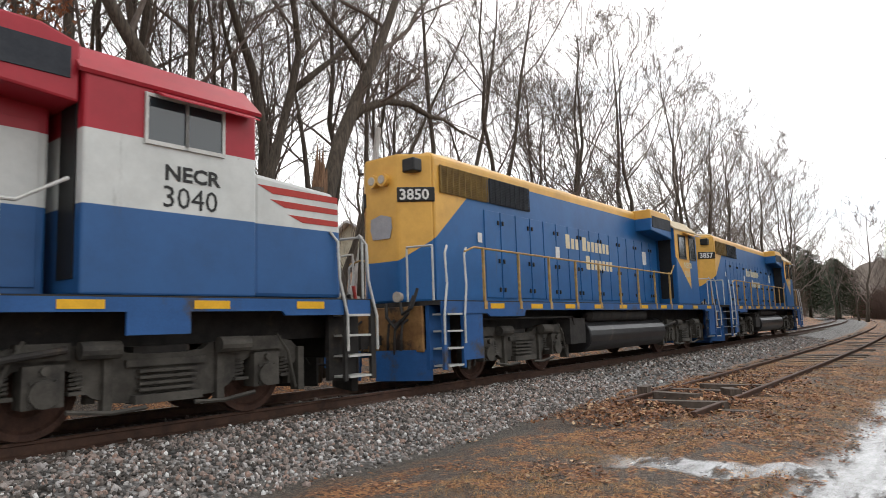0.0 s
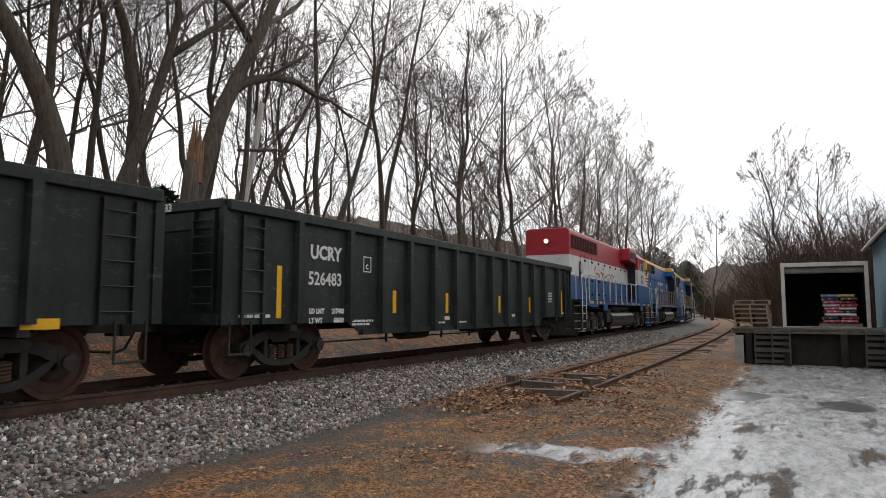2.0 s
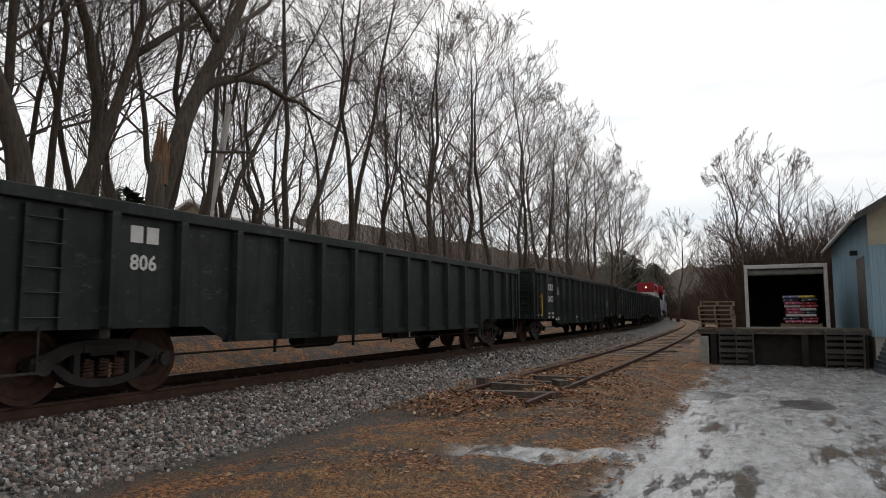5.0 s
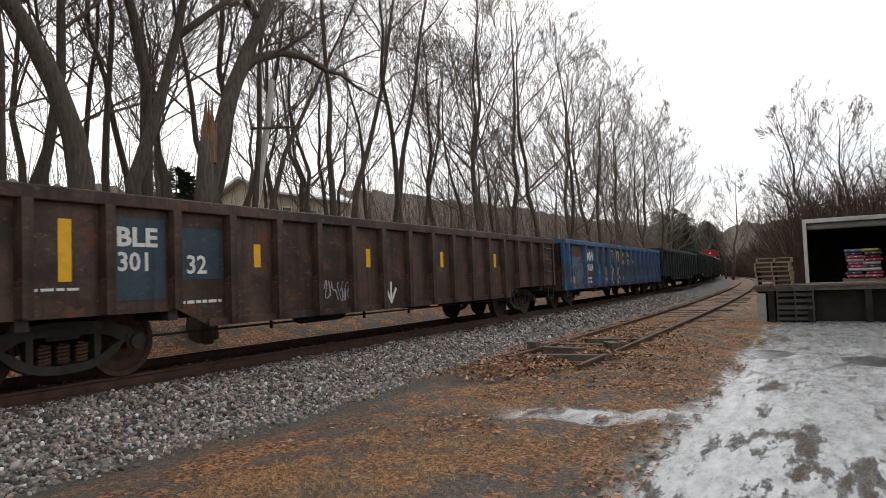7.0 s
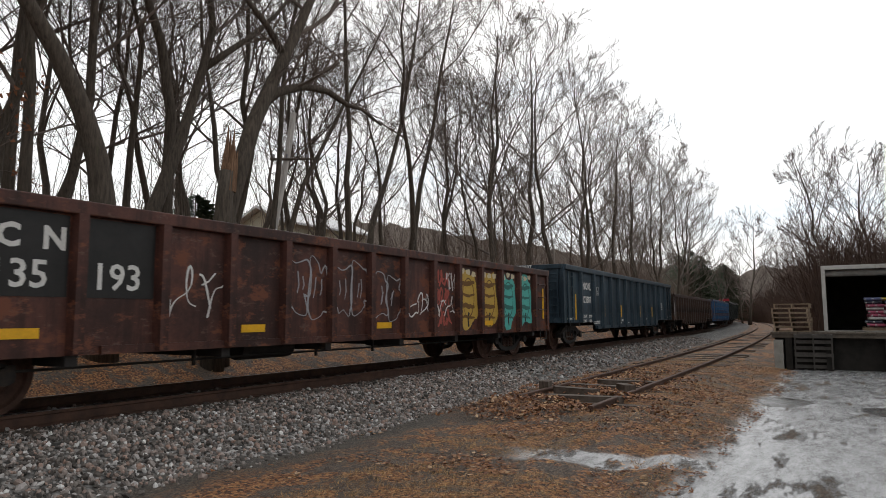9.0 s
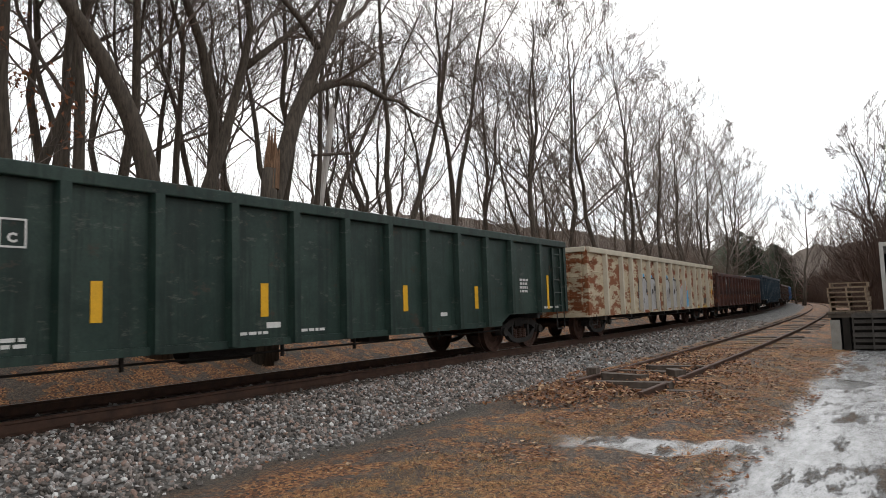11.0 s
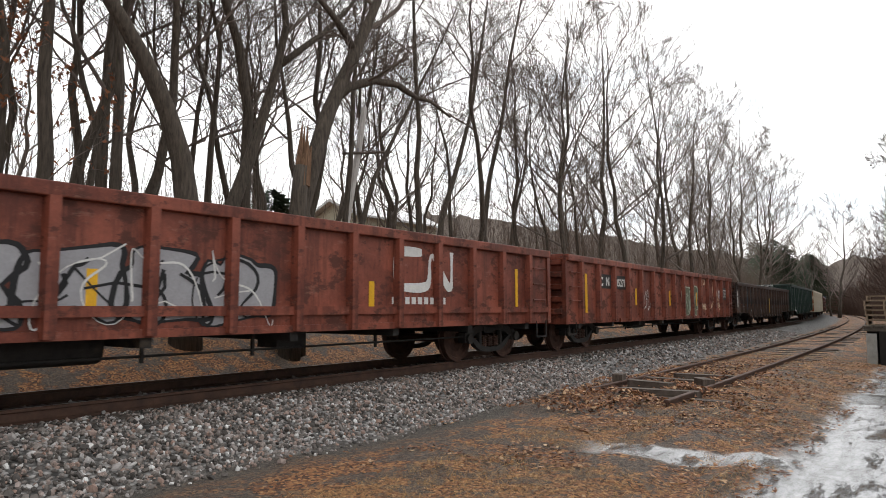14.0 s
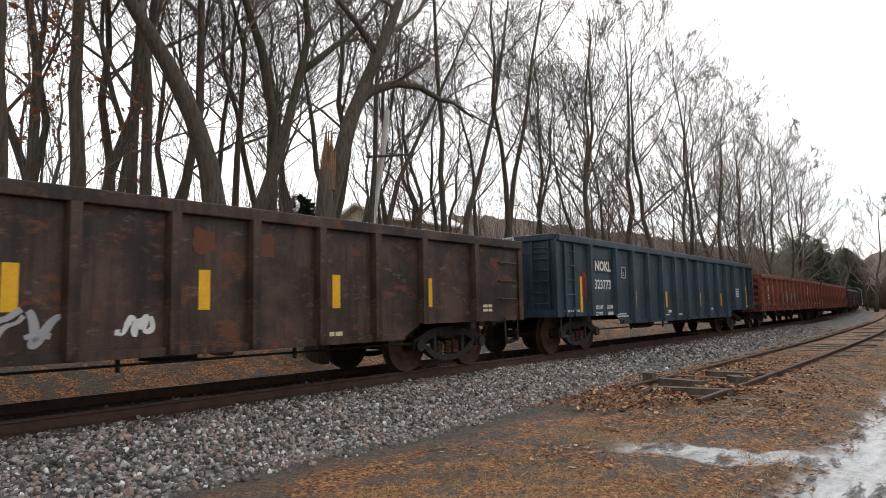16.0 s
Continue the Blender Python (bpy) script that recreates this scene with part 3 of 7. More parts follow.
def gondola(label, paint, front, zt=2.66, zb=0.62, L=16.9, ribs=13, ends="plain", fish=True, chord=None, ladder=True, stripes=(), rib_paint=None):
    """An open-top gondola car. front: the place of its leading end along the line at the start."""
    car = thing("gondola_car", label, "freight car", "train of gondola cars")
    h, w = L / 2, 1.47
    tc = L / 2 - 1.75
    mat = M[paint]
    chord_mat = M[chord] if chord else mat
    up = zb + (0.24 if fish else 0.0)
    # side sheets with a sill that rises over the bogies
    out = [(-h, up), (-tc + 1.25, up), (-tc + 1.75, zb), (tc - 1.75, zb), (tc - 1.25, up), (h, up), (h, zt - 0.02), (-h, zt - 0.02)]
    for s in (-1, 1):
        g = Geo().extrude(out, "y", s * w - 0.012, s * w + 0.012)
        g.box(-tc + 1.7, tc - 1.7, s * w - 0.06, s * w + 0.06, zb, zb + 0.1)
        part("side_wall", g, mat, car)
        part("top_chord", Geo().box(-h, h, s * (w + 0.02) - 0.085, s * (w + 0.02) + 0.085, zt - 0.16, zt), chord_mat, car, bevel=0.015)
    rib = Geo().extrude([(-0.085, 0.0), (-0.06, -0.115), (0.06, -0.115), (0.085, 0.0)], "z", zb + 0.02, zt - 0.15).mesh("rib", M[rib_paint] if rib_paint else mat)
    rib_up = Geo().extrude([(-0.085, 0.0), (-0.06, -0.115), (0.06, -0.115), (0.085, 0.0)], "z", up + 0.02, zt - 0.15).mesh("rib", M[rib_paint] if rib_paint else mat)
    spots = list(ribs)
    for x in spots:
        short = abs(x) > tc - 1.4
        for s in (-1, 1):
            o = part("rib", rib_up if short else rib, None, car)
            o.matrix_basis = pose(x, s * (w + 0.0122), 0, 0, 0, 0 if s < 0 else 180)
    for s in (-1, 1):
        g = Geo().box(s * h - 0.02, s * h + 0.02, -w, w, up, zt)
        part("end_wall", g, mat, car)
        part("end_chord", Geo().box(s * h - 0.09, s * h + 0.09, -w, w, zt - 0.14, zt + 0.004), chord_mat, car, bevel=0.015)
        if ends == "ribbed":
            for k in range(5):
                z = up + 0.3 + (zt - up - 0.5) * k / 4
                part("end_rib", Geo().extrude([(s * h, z - 0.09), (s * (h + 0.13), z - 0.05), (s * (h + 0.13), z + 0.05), (s * h, z + 0.09)][::s], "y", -w + 0.06, w - 0.06), mat, car)
        else:
            part("end_frame", Geo().box(min(s * h, s * (h + 0.05)), max(s * h, s * (h + 0.05)), -w + 0.1, w - 0.1, zt - 0.42, zt - 0.34), mat, car)
            part("end_sill", Geo().box(min(s * h, s * (h + 0.12)), max(s * h, s * (h + 0.12)), -w, w, up, up + 0.16), mat, car)
            for yy in (-1.32, 0.92):
                g = Geo()
                for q in (yy, yy + 0.42):
                    g.box(min(s * h, s * (h + 0.09)), max(s * h, s * (h + 0.09)), q - 0.025, q + 0.025, up + 0.1, zt - 0.16)
                for k in range(6):
                    z = up + 0.3 + (zt - up - 0.6) * k / 5
                    g.tube([(s * (h + 0.085), yy, z), (s * (h + 0.085), yy + 0.42, z)], 0.014, 6)
                part("end_ladder", g, mat, car, "steel end ladder")
        for yy in (-1, 1):
            part("corner_post", Geo().box(s * h - 0.07, s * h + 0.07, yy * w - 0.05, yy * w + 0.05, up, zt - 0.1), mat, car)
        if ladder:
            rung_ladder(car, mat, s * h - s * 0.55 - 0.22, s * h - s * 0.55 + 0.22 + 0.0, -w - 0.035, up, zt - 0.2, 5, "steel grab-iron ladder")
        else:
            for z in (1.25, 1.6, 1.95, 2.25):
                if z < zt - 0.1:
                    xa, xb = s * (h - 0.2), s * (h - 0.75)
                    part("grab_iron", Geo().tube([(xa, -w, z), (xa, -w - 0.07, z), (xb, -w - 0.07, z), (xb, -w, z)], 0.014, 6), mat, car)
        step = Geo()
        for xx in (s * (h - 0.12), s * (h - 0.55)):
            step.box(xx - 0.012, xx + 0.012, -w - 0.03, -w - 0.01, 0.42, up + 0.05)
        step.box(min(s * (h - 0.12), s * (h - 0.55)), max(s * (h - 0.12), s * (h - 0.55)), -w - 0.03, -w - 0.01, 0.42, 0.45)
        part("sill_step", step, M["iron"], car)
        coupler(car, s * h, s)
        bogie(car, s * tc)
    part("floor", Geo().box(-h, h, -w, w, up + 0.06, up + 0.12), M["brown"], car)
    under = Geo().box(-h + 0.1, h - 0.1, -0.25, 0.25, 0.72, up + 0.06)
    for x in spots[::2]:
        under.box(x - 0.07, x + 0.07, -w, w, up - 0.12, up + 0.06)
    part("center_sill", under, M["iron"], car)
    gear = Geo().tube([(-2.4, -0.75, 0.62), (-1.3, -0.75, 0.62)], 0.2, 12).tube([(-h + 2.6, -1.05, 0.5), (h - 2.6, -1.05, 0.5)], 0.018, 6)
    gear.box(1.2, 1.75, -0.95, -0.5, 0.5, 0.8)
    for x in (-3.4, -0.9, 0.7, 3.2):
        gear.box(x - 0.02, x + 0.02, -1.07, -1.03, 0.42, 0.75)
    part("brake_gear", gear, M["iron"], car, "air reservoir and brake rods")
    ysurf = -w - 0.0165
    for x, z0, z1, ww in stripes:
        part("reflector", Geo().box(x - ww / 2, x + ww / 2, ysurf - 0.004, ysurf + 0.002, z0, z1), M["yellow"], car, "yellow reflective strip")
    CARS.append((car, front - h))
    return car, ysurf, spots, h


def ribbon(g, fine, thick, y, closed=False):
    """A flat sprayed line along points (x, z)."""
    v, f, n = [], [], len(fine)
    for i, (a, b) in enumerate(fine):
        c = fine[i - 1] if closed or i else fine[0]
        d = fine[(i + 1) % n] if closed or i < n - 1 else fine[-1]
        tx, tz = d[0] - c[0], d[1] - c[1]
        q = math.hypot(tx, tz) or 1
        t2 = thick * (0.8 + 0.35 * math.sin(i * 0.37))
        v += [(a - tz / q * t2, y, b + tx / q * t2), (a + tz / q * t2, y, b - tx / q * t2)]
        if i:
            f.append((2 * i - 2, 2 * i - 1, 2 * i + 1, 2 * i))
    if closed:
        f.append((2 * n - 2, 2 * n - 1, 1, 0))
    g.add(v, f)


def scrawl(parent, material, x, z, w, h, seed, y, strokes=3, thick=0.035, name="graffiti"):
    """Illegible sprayed handwriting: running loops, a crossing line and an underline."""
    rng = random.Random(seed)
    g = Geo()
    for k in range(strokes):
        x0, ww = x + w * k / strokes, w / strokes * 1.05
        p1, p2, lo = rng.uniform(0, 6.28), rng.uniform(0, 6.28), rng.choice((1.0, 1.5, 2.0))
        amp = rng.uniform(0.75, 1.0)
        pts = []
        for i in range(34):
            u = i / 33
            pts.append((x0 + ww * (u + 0.30 * math.sin(lo * 6.28 * u + p1) * (1 - abs(2 * u - 1) * 0.5)) * 0.9, z + h * (0.5 + 0.48 * amp * math.sin(6.28 * lo * u * 0.75 + p2) + 0.10 * math.sin(17 * u + p1))))
        ribbon(g, pts, thick, y - 0.0004 * k)
        if rng.random() < 0.6:
            a, b = rng.uniform(0.05, 0.5), rng.uniform(0.2, 0.9)
            ribbon(g, [(x0 + ww * a, z + h * b), (x0 + ww * (a + 0.25), z + h * (b + 0.08)), (x0 + ww * (a + 0.5), z + h * (b + rng.uniform(-0.2, 0.3)))], thick * 0.8, y - 0.0004 * k - 0.0002)
    return tagged(part(name, g, material, parent), kind="stuff")


def bubble_letters(parent, line, x, z, w, h, seed, y, count, thick=0.02, fill=None):
    """Illegible outlined block shapes side by side, each with a notch and inner strokes."""
    rng = random.Random(seed)
    for k in range(count):
        cx, cz = x + w * (k + 0.5) / count, z + h * (0.5 + rng.uniform(-0.06, 0.06))
        rx, rz = w / count * 0.56, h * rng.uniform(0.42, 0.52)
        ph = [rng.uniform(0, 6.28) for _ in range(3)]
        notch = rng.uniform(0, 6.28)
        pts = []
        for i in range(40):
            a = 6.28 * i / 40
            c, s = math.cos(a), math.sin(a)
            r = 1 + 0.12 * math.sin(3 * a + ph[0]) + 0.07 * math.sin(5 * a + ph[1]) - 0.42 * math.exp(-((a - notch + 3.14) % 6.28 - 3.14) ** 2 / 0.05)
            pts.append((cx + rx * r * math.copysign(abs(c) ** 0.55, c), cz + rz * r * math.copysign(abs(s) ** 0.55, s)))
        g = Geo()
        ribbon(g, pts, thick, y - 0.002 - 0.0004 * k, True)
        for j in range(2):
            a = rng.uniform(-0.4, 0.4)
            ribbon(g, [(cx + rx * (a - 0.15), cz - rz * rng.uniform(0.1, 0.5)), (cx + rx * a, cz), (cx + rx * (a + rng.uniform(-0.2, 0.3)), cz + rz * rng.uniform(0.15, 0.55))], thick * 0.8, y - 0.0024 - 0.0004 * k)
        if fill:
            part("graffiti", Geo().add([(a, y - 0.0004 * k, b) for a, b in pts], [tuple(range(40))]), fill, parent, "filled sprayed shape")
        part("graffiti", g, line, parent)


def angular_script(parent, material, x, z, w, h, seed, y, count=5, thick=0.018):
    """Illegible spiky sprayed capitals: crossing chevrons above, tall narrow legs and small triangles below."""
    rng = random.Random(seed)
    g = Geo()
    j = lambda s: rng.uniform(-s, s)
    for k in range(count):
        a, c = x + w * k / count, w / count
        m = z + h * 0.55
        top = z + h * (1.0 - 0.06 * abs(k - count / 2))
        ribbon(g, [(a - 0.1 * c, top - h * 0.12 + j(0.05)), (a + 0.55 * c, top + j(0.04)), (a + 1.05 * c, m + h * 0.2 + j(0.05))], thick, y - 0.0003 * k)
        ribbon(g, [(a - 0.05 * c, m + h * 0.28 + j(0.04)), (a + 0.6 * c, m + h * 0.02 + j(0.04)), (a + 0.2 * c, m - h * 0.06), (a + 0.95 * c, m + h * 0.14 + j(0.05))], thick, y - 0.0003 * k - 0.0001)
        ribbon(g, [(a + 0.1 * c, m + h * 0.1), (a + 0.45 * c, m + h * 0.33 + j(0.05)), (a + 0.85 * c, m + h * 0.05)], thick * 0.9, y - 0.0003 * k - 0.0002)
        s1, s2 = a + 0.08 * c + j(0.03), a + 0.92 * c + j(0.03)
        ribbon(g, [(s1, z + j(0.03)), (s1 + 0.02, m - 0.02), (a + 0.35 * c, m - h * 0.1), (a + 0.4 * c, m - h * 0.28), (a + 0.12 * c, m - h * 0.27)], thick, y - 0.0003 * k)
        ribbon(g, [(s2, z + j(0.03)), (s2 - 0.02, m), (a + 0.62 * c, m - h * 0.06), (a + 0.6 * c, m - h * 0.22), (a + 0.9 * c, m - h * 0.2)], thick, y - 0.0003 * k - 0.0001)
        t = a + (0.5 + j(0.1)) * c
        g.add([(t - 0.13 * c, y - 0.0005, z + h * 0.24), (t + 0.02, y - 0.0005, z + h * 0.03), (t + 0.15 * c, y - 0.0005, z + h * 0.24)], [(0, 1, 2)])
        if k % 2 == 0:
            g.add([(t - 0.05 * c, y - 0.0005, m - h * 0.05), (t - 0.03 * c, y - 0.0005, m - h * 0.22), (t + 0.06 * c, y - 0.0005, m - h * 0.2), (t + 0.05 * c, y - 0.0005, m - h * 0.03)], [(0, 1, 2, 3)])
    return tagged(part("graffiti", g, material, parent), kind="stuff")


def painted(parent, material, pts, y, edge=None, thick=0.03):
    """A flat sprayed shape with an outlined rim."""
    part("graffiti", Geo().add([(a, y, b) for a, b in pts], [tuple(range(len(pts)))]), material, parent)
    if edge:
        g = Geo()
        ribbon(g, pts, thick, y - 0.0012, True)
        part("graffiti_outline", g, edge, parent)


def blob(parent, material, x, z, w, h, seed, y, name="graffiti"):
    """A sprayed patch of colour with an uneven rim."""
    rng = random.Random(seed)
    n = 26
    ph = [rng.uniform(0, 6.28) for _ in range(4)]
    v = []
    for k in range(n):
        a = 2 * math.pi * k / n
        r = 1 + 0.10 * math.sin(3 * a + ph[0]) + 0.08 * math.sin(5 * a + ph[1]) + 0.05 * math.sin(9 * a + ph[2])
        c, s = math.cos(a), math.sin(a)
        e = 0.62
        v.append((x + w / 2 * r * math.copysign(abs(c) ** e, c), y, z + h / 2 * r * math.copysign(abs(s) ** e, s)))
    g = Geo().add(v, [tuple(range(n))])
    return part(name, g, material, parent)


# ---- locomotives ----
def livery(name, kind):
    """Painted bands and slants laid out in the locomotive's own space, with fading and grime."""
    m, n, l, b = nodes_of(name)
    co = n.new("ShaderNodeTexCoord")
    sep = n.new("ShaderNodeSeparateXYZ")
    l.new(co.outputs["Object"], sep.inputs[0])
    x, z = sep.outputs[0], sep.outputs[2]
    if kind == "banded":
        blue, white, red = (0.022, 0.095, 0.26), (0.58, 0.60, 0.585), (0.36, 0.020, 0.034)
        col = mixed(n, l, band(n, l, z, 2.495, 2.505), blue, white)
        col = mixed(n, l, band(n, l, z, 3.325, 3.335), col, red)
    else:
        blue, gold = (0.012, 0.10, 0.285), (0.66, 0.37, 0.075)
        rear = maths(n, l, "SUBTRACT", z, maths(n, l, "MULTIPLY_ADD", x, 0.85, 2.65 + 7.8 * 0.85))
        cabm = maths(n, l, "MULTIPLY", band(n, l, x, 4.02, 4.03), band(n, l, maths(n, l, "SUBTRACT", z, maths(n, l, "MULTIPLY_ADD", x, -0.75, 6.05)), -0.005, 0.005))
        low = maths(n, l, "SUBTRACT", 1.0, band(n, l, x, 5.35, 5.36))
        cabm = maths(n, l, "MULTIPLY", cabm, maths(n, l, "MAXIMUM", low, band(n, l, z, 3.85, 3.86)))
        f = maths(n, l, "MAXIMUM", band(n, l, z, 4.12, 4.13), band(n, l, rear, -0.005, 0.005))
        f = maths(n, l, "MAXIMUM", f, cabm)
        col = mixed(n, l, f, blue, gold)
    fade = ramp(n, l, noise_node(n, l, 1.3, 6, 0.7), [(0.3, (0.72, 0.72, 0.72)), (0.7, (1.08, 1.08, 1.08))])
    col = mixed(n, l, 0.8, col, fade, "MULTIPLY")
    streak = band(n, l, noise_node(n, l, 2.4, 7, 0.75, (1.0, 1.0, 0.18)), 0.60, 0.78)
    col = mixed(n, l, maths(n, l, "MULTIPLY", streak, 0.55), col, (0.07, 0.055, 0.045))
    chips = band(n, l, noise_node(n, l, 9, 6, 0.75), 0.68, 0.72)
    col = mixed(n, l, maths(n, l, "MULTIPLY", chips, 0.6), col, (0.16, 0.09, 0.06))
    l.new(col, b.inputs["Base Color"])
    b.inputs["Roughness"].default_value = 0.42
    b.inputs["Specular IOR Level"].default_value = 0.35
    bump(n, l, b, noise_node(n, l, 14, 3, 0.5), 0.06, 0.006)
    return m


M["rwb"] = livery("faded_red_white_and_blue_paint", "banded")
M["bluegold"] = livery("glossy_blue_and_gold_paint", "slanted")
M["deckblue"] = surface("blue_sill_paint", (0.016, 0.075, 0.22), (0.026, 0.105, 0.30), 2, 0.5, bump_s=0.08, dirt=(0.06, 0.05, 0.04))
M["mesh_red"] = surface("red_radiator_grille", (0.07, 0.010, 0.012), (0.13, 0.02, 0.022), 4, 0.7, bump_s=0.2)
M["mesh_dark"] = surface("dark_radiator_grille", (0.018, 0.022, 0.03), (0.04, 0.045, 0.055), 4, 0.7, bump_s=0.2)
M["mesh_gold"] = surface("gold_radiator_grille", (0.16, 0.10, 0.03), (0.26, 0.17, 0.05), 4, 0.7, bump_s=0.2)
M["faded_red"] = sprayed("faded_red_script", (0.42, 0.07, 0.07))
M["rustgold"] = surface("rusty_ochre_end_plate", (0.16, 0.075, 0.03), (0.34, 0.19, 0.07), 4, 0.75, bump_s=0.2, dirt=(0.035, 0.025, 0.02), dirt_lo=0.5, dirt_hi=0.62)
M["board"] = surface("black_number_board", (0.01, 0.01, 0.01), (0.02, 0.02, 0.02), 4, 0.4, bump_s=0)
M["tan"] = surface("gold_cab_roof", (0.42, 0.33, 0.20), (0.55, 0.46, 0.30), 3, 0.6, bump_s=0.1)


def loco_frame():
    """Cast side frame of a two-axle locomotive bogie, on the -y side."""
    g = Geo()
    g.extrude(eased([(-1.95, 0.62), (-1.95, 0.92), (-1.55, 1.0), (-0.6, 0.98), (-0.45, 0.86), (0.45, 0.86), (0.6, 0.98), (1.55, 1.0), (1.95, 0.92), (1.95, 0.62), (1.72, 0.62), (1.62, 0.78), (1.1, 0.78), (0.95, 0.45), (0.55, 0.30), (-0.55, 0.30), (-0.95, 0.45), (-1.1, 0.78), (-1.62, 0.78), (-1.72, 0.62)]), "y", -1.14, -1.0)
    for s in (-1, 1):
        g.box(s * 1.37 - 0.2, s * 1.37 + 0.2, -1.24, -1.0, 0.36, 0.80)
        g.tube([(s * 1.37, -1.30, 0.508), (s * 1.37, -1.22, 0.508)], 0.15, 14)
        g.box(s * 1.37 - 0.26, s * 1.37 + 0.26, -1.22, -1.05, 0.84, 1.02)
        g.tube([(s * 0.62, -1.28, 0.93), (s * 1.05, -1.28, 0.93)], 0.10, 12)
        g.box(s * 0.70 - 0.05, s * 0.70 + 0.05, -1.2, -1.08, 0.22, 0.85)
        g.box(s * 1.98 - 0.05, s * 1.98 + 0.05, -1.2, -1.02, 0.25, 0.85)
    g.box(-0.42, 0.42, -1.26, -1.02, 0.30, 0.40)
    for k in range(4):
        g.box(-0.36, 0.36, -1.24, -1.12, 0.44 + k * 0.07, 0.475 + k * 0.07)
    g.box(-0.5, 0.5, -1.2, -1.05, 0.72, 0.80)
    for s in (-1, 1):
        # coil springs over the boxes, brake hangers, shoes and rods
        for o in (-0.36, 0.36):
            cx = s * 1.37 + o
            g.tube([(cx + 0.07 * math.cos(a), -1.1 + 0.06 * math.sin(a), 0.50 + a * 0.0075) for a in (k * 0.9 for k in range(34))], 0.02, 5)
            g.box(cx - 0.10, cx + 0.10, -1.2, -1.02, 0.46, 0.50)
        for o in (-0.56, 0.56):
            cx = s * 1.37 + o
            g.extrude([(cx - 0.05, 0.34), (cx + 0.05, 0.34), (cx + 0.07, 0.78), (cx - 0.03, 0.80)], "y", -1.02, -0.9)
        g.tube([(s * 1.16, -1.27, 0.30), (s * 0.7, -1.27, 0.24), (s * 0.3, -1.27, 0.26)], 0.028, 6)
        g.tube([(s * 1.55, -1.2, 1.05), (s * 1.72, -1.24, 0.8), (s * 1.86, -1.22, 0.3)], 0.022, 6)
        g.tube([(s * 1.37, -1.235, 0.74), (s * 1.37, -1.30, 0.74)], 0.05, 8)
        for q in (-0.12, 0.12):
            g.tube([(s * 1.37 + q, -1.24, 0.40), (s * 1.37 + q, -1.265, 0.40)], 0.022, 6)
            g.tube([(s * 1.37 + q, -1.24, 0.63), (s * 1.37 + q, -1.265, 0.63)], 0.022, 6)
    return g


LFRAME = loco_frame()
LF_NEAR = LFRAME.mesh("side_frame", M["truckgrey"])
LF_FAR = mirrored(LFRAME).mesh("side_frame", M["truckgrey"])


def hood_profile(w, z0, z1, c=0.28):
    pts = [(-w, z0), (w, z0)]
    for k in range(5):
        a = k / 4 * math.pi / 2
        pts.append((w - c + c * math.cos(a), z1 - c * 0.8 + c * 0.8 * math.sin(a)))
    for k in range(5):
        a = math.pi / 2 + k / 4 * math.pi / 2
        pts.append((-w + c + c * math.cos(a), z1 - c * 0.8 + c * 0.8 * math.sin(a)))
    return pts


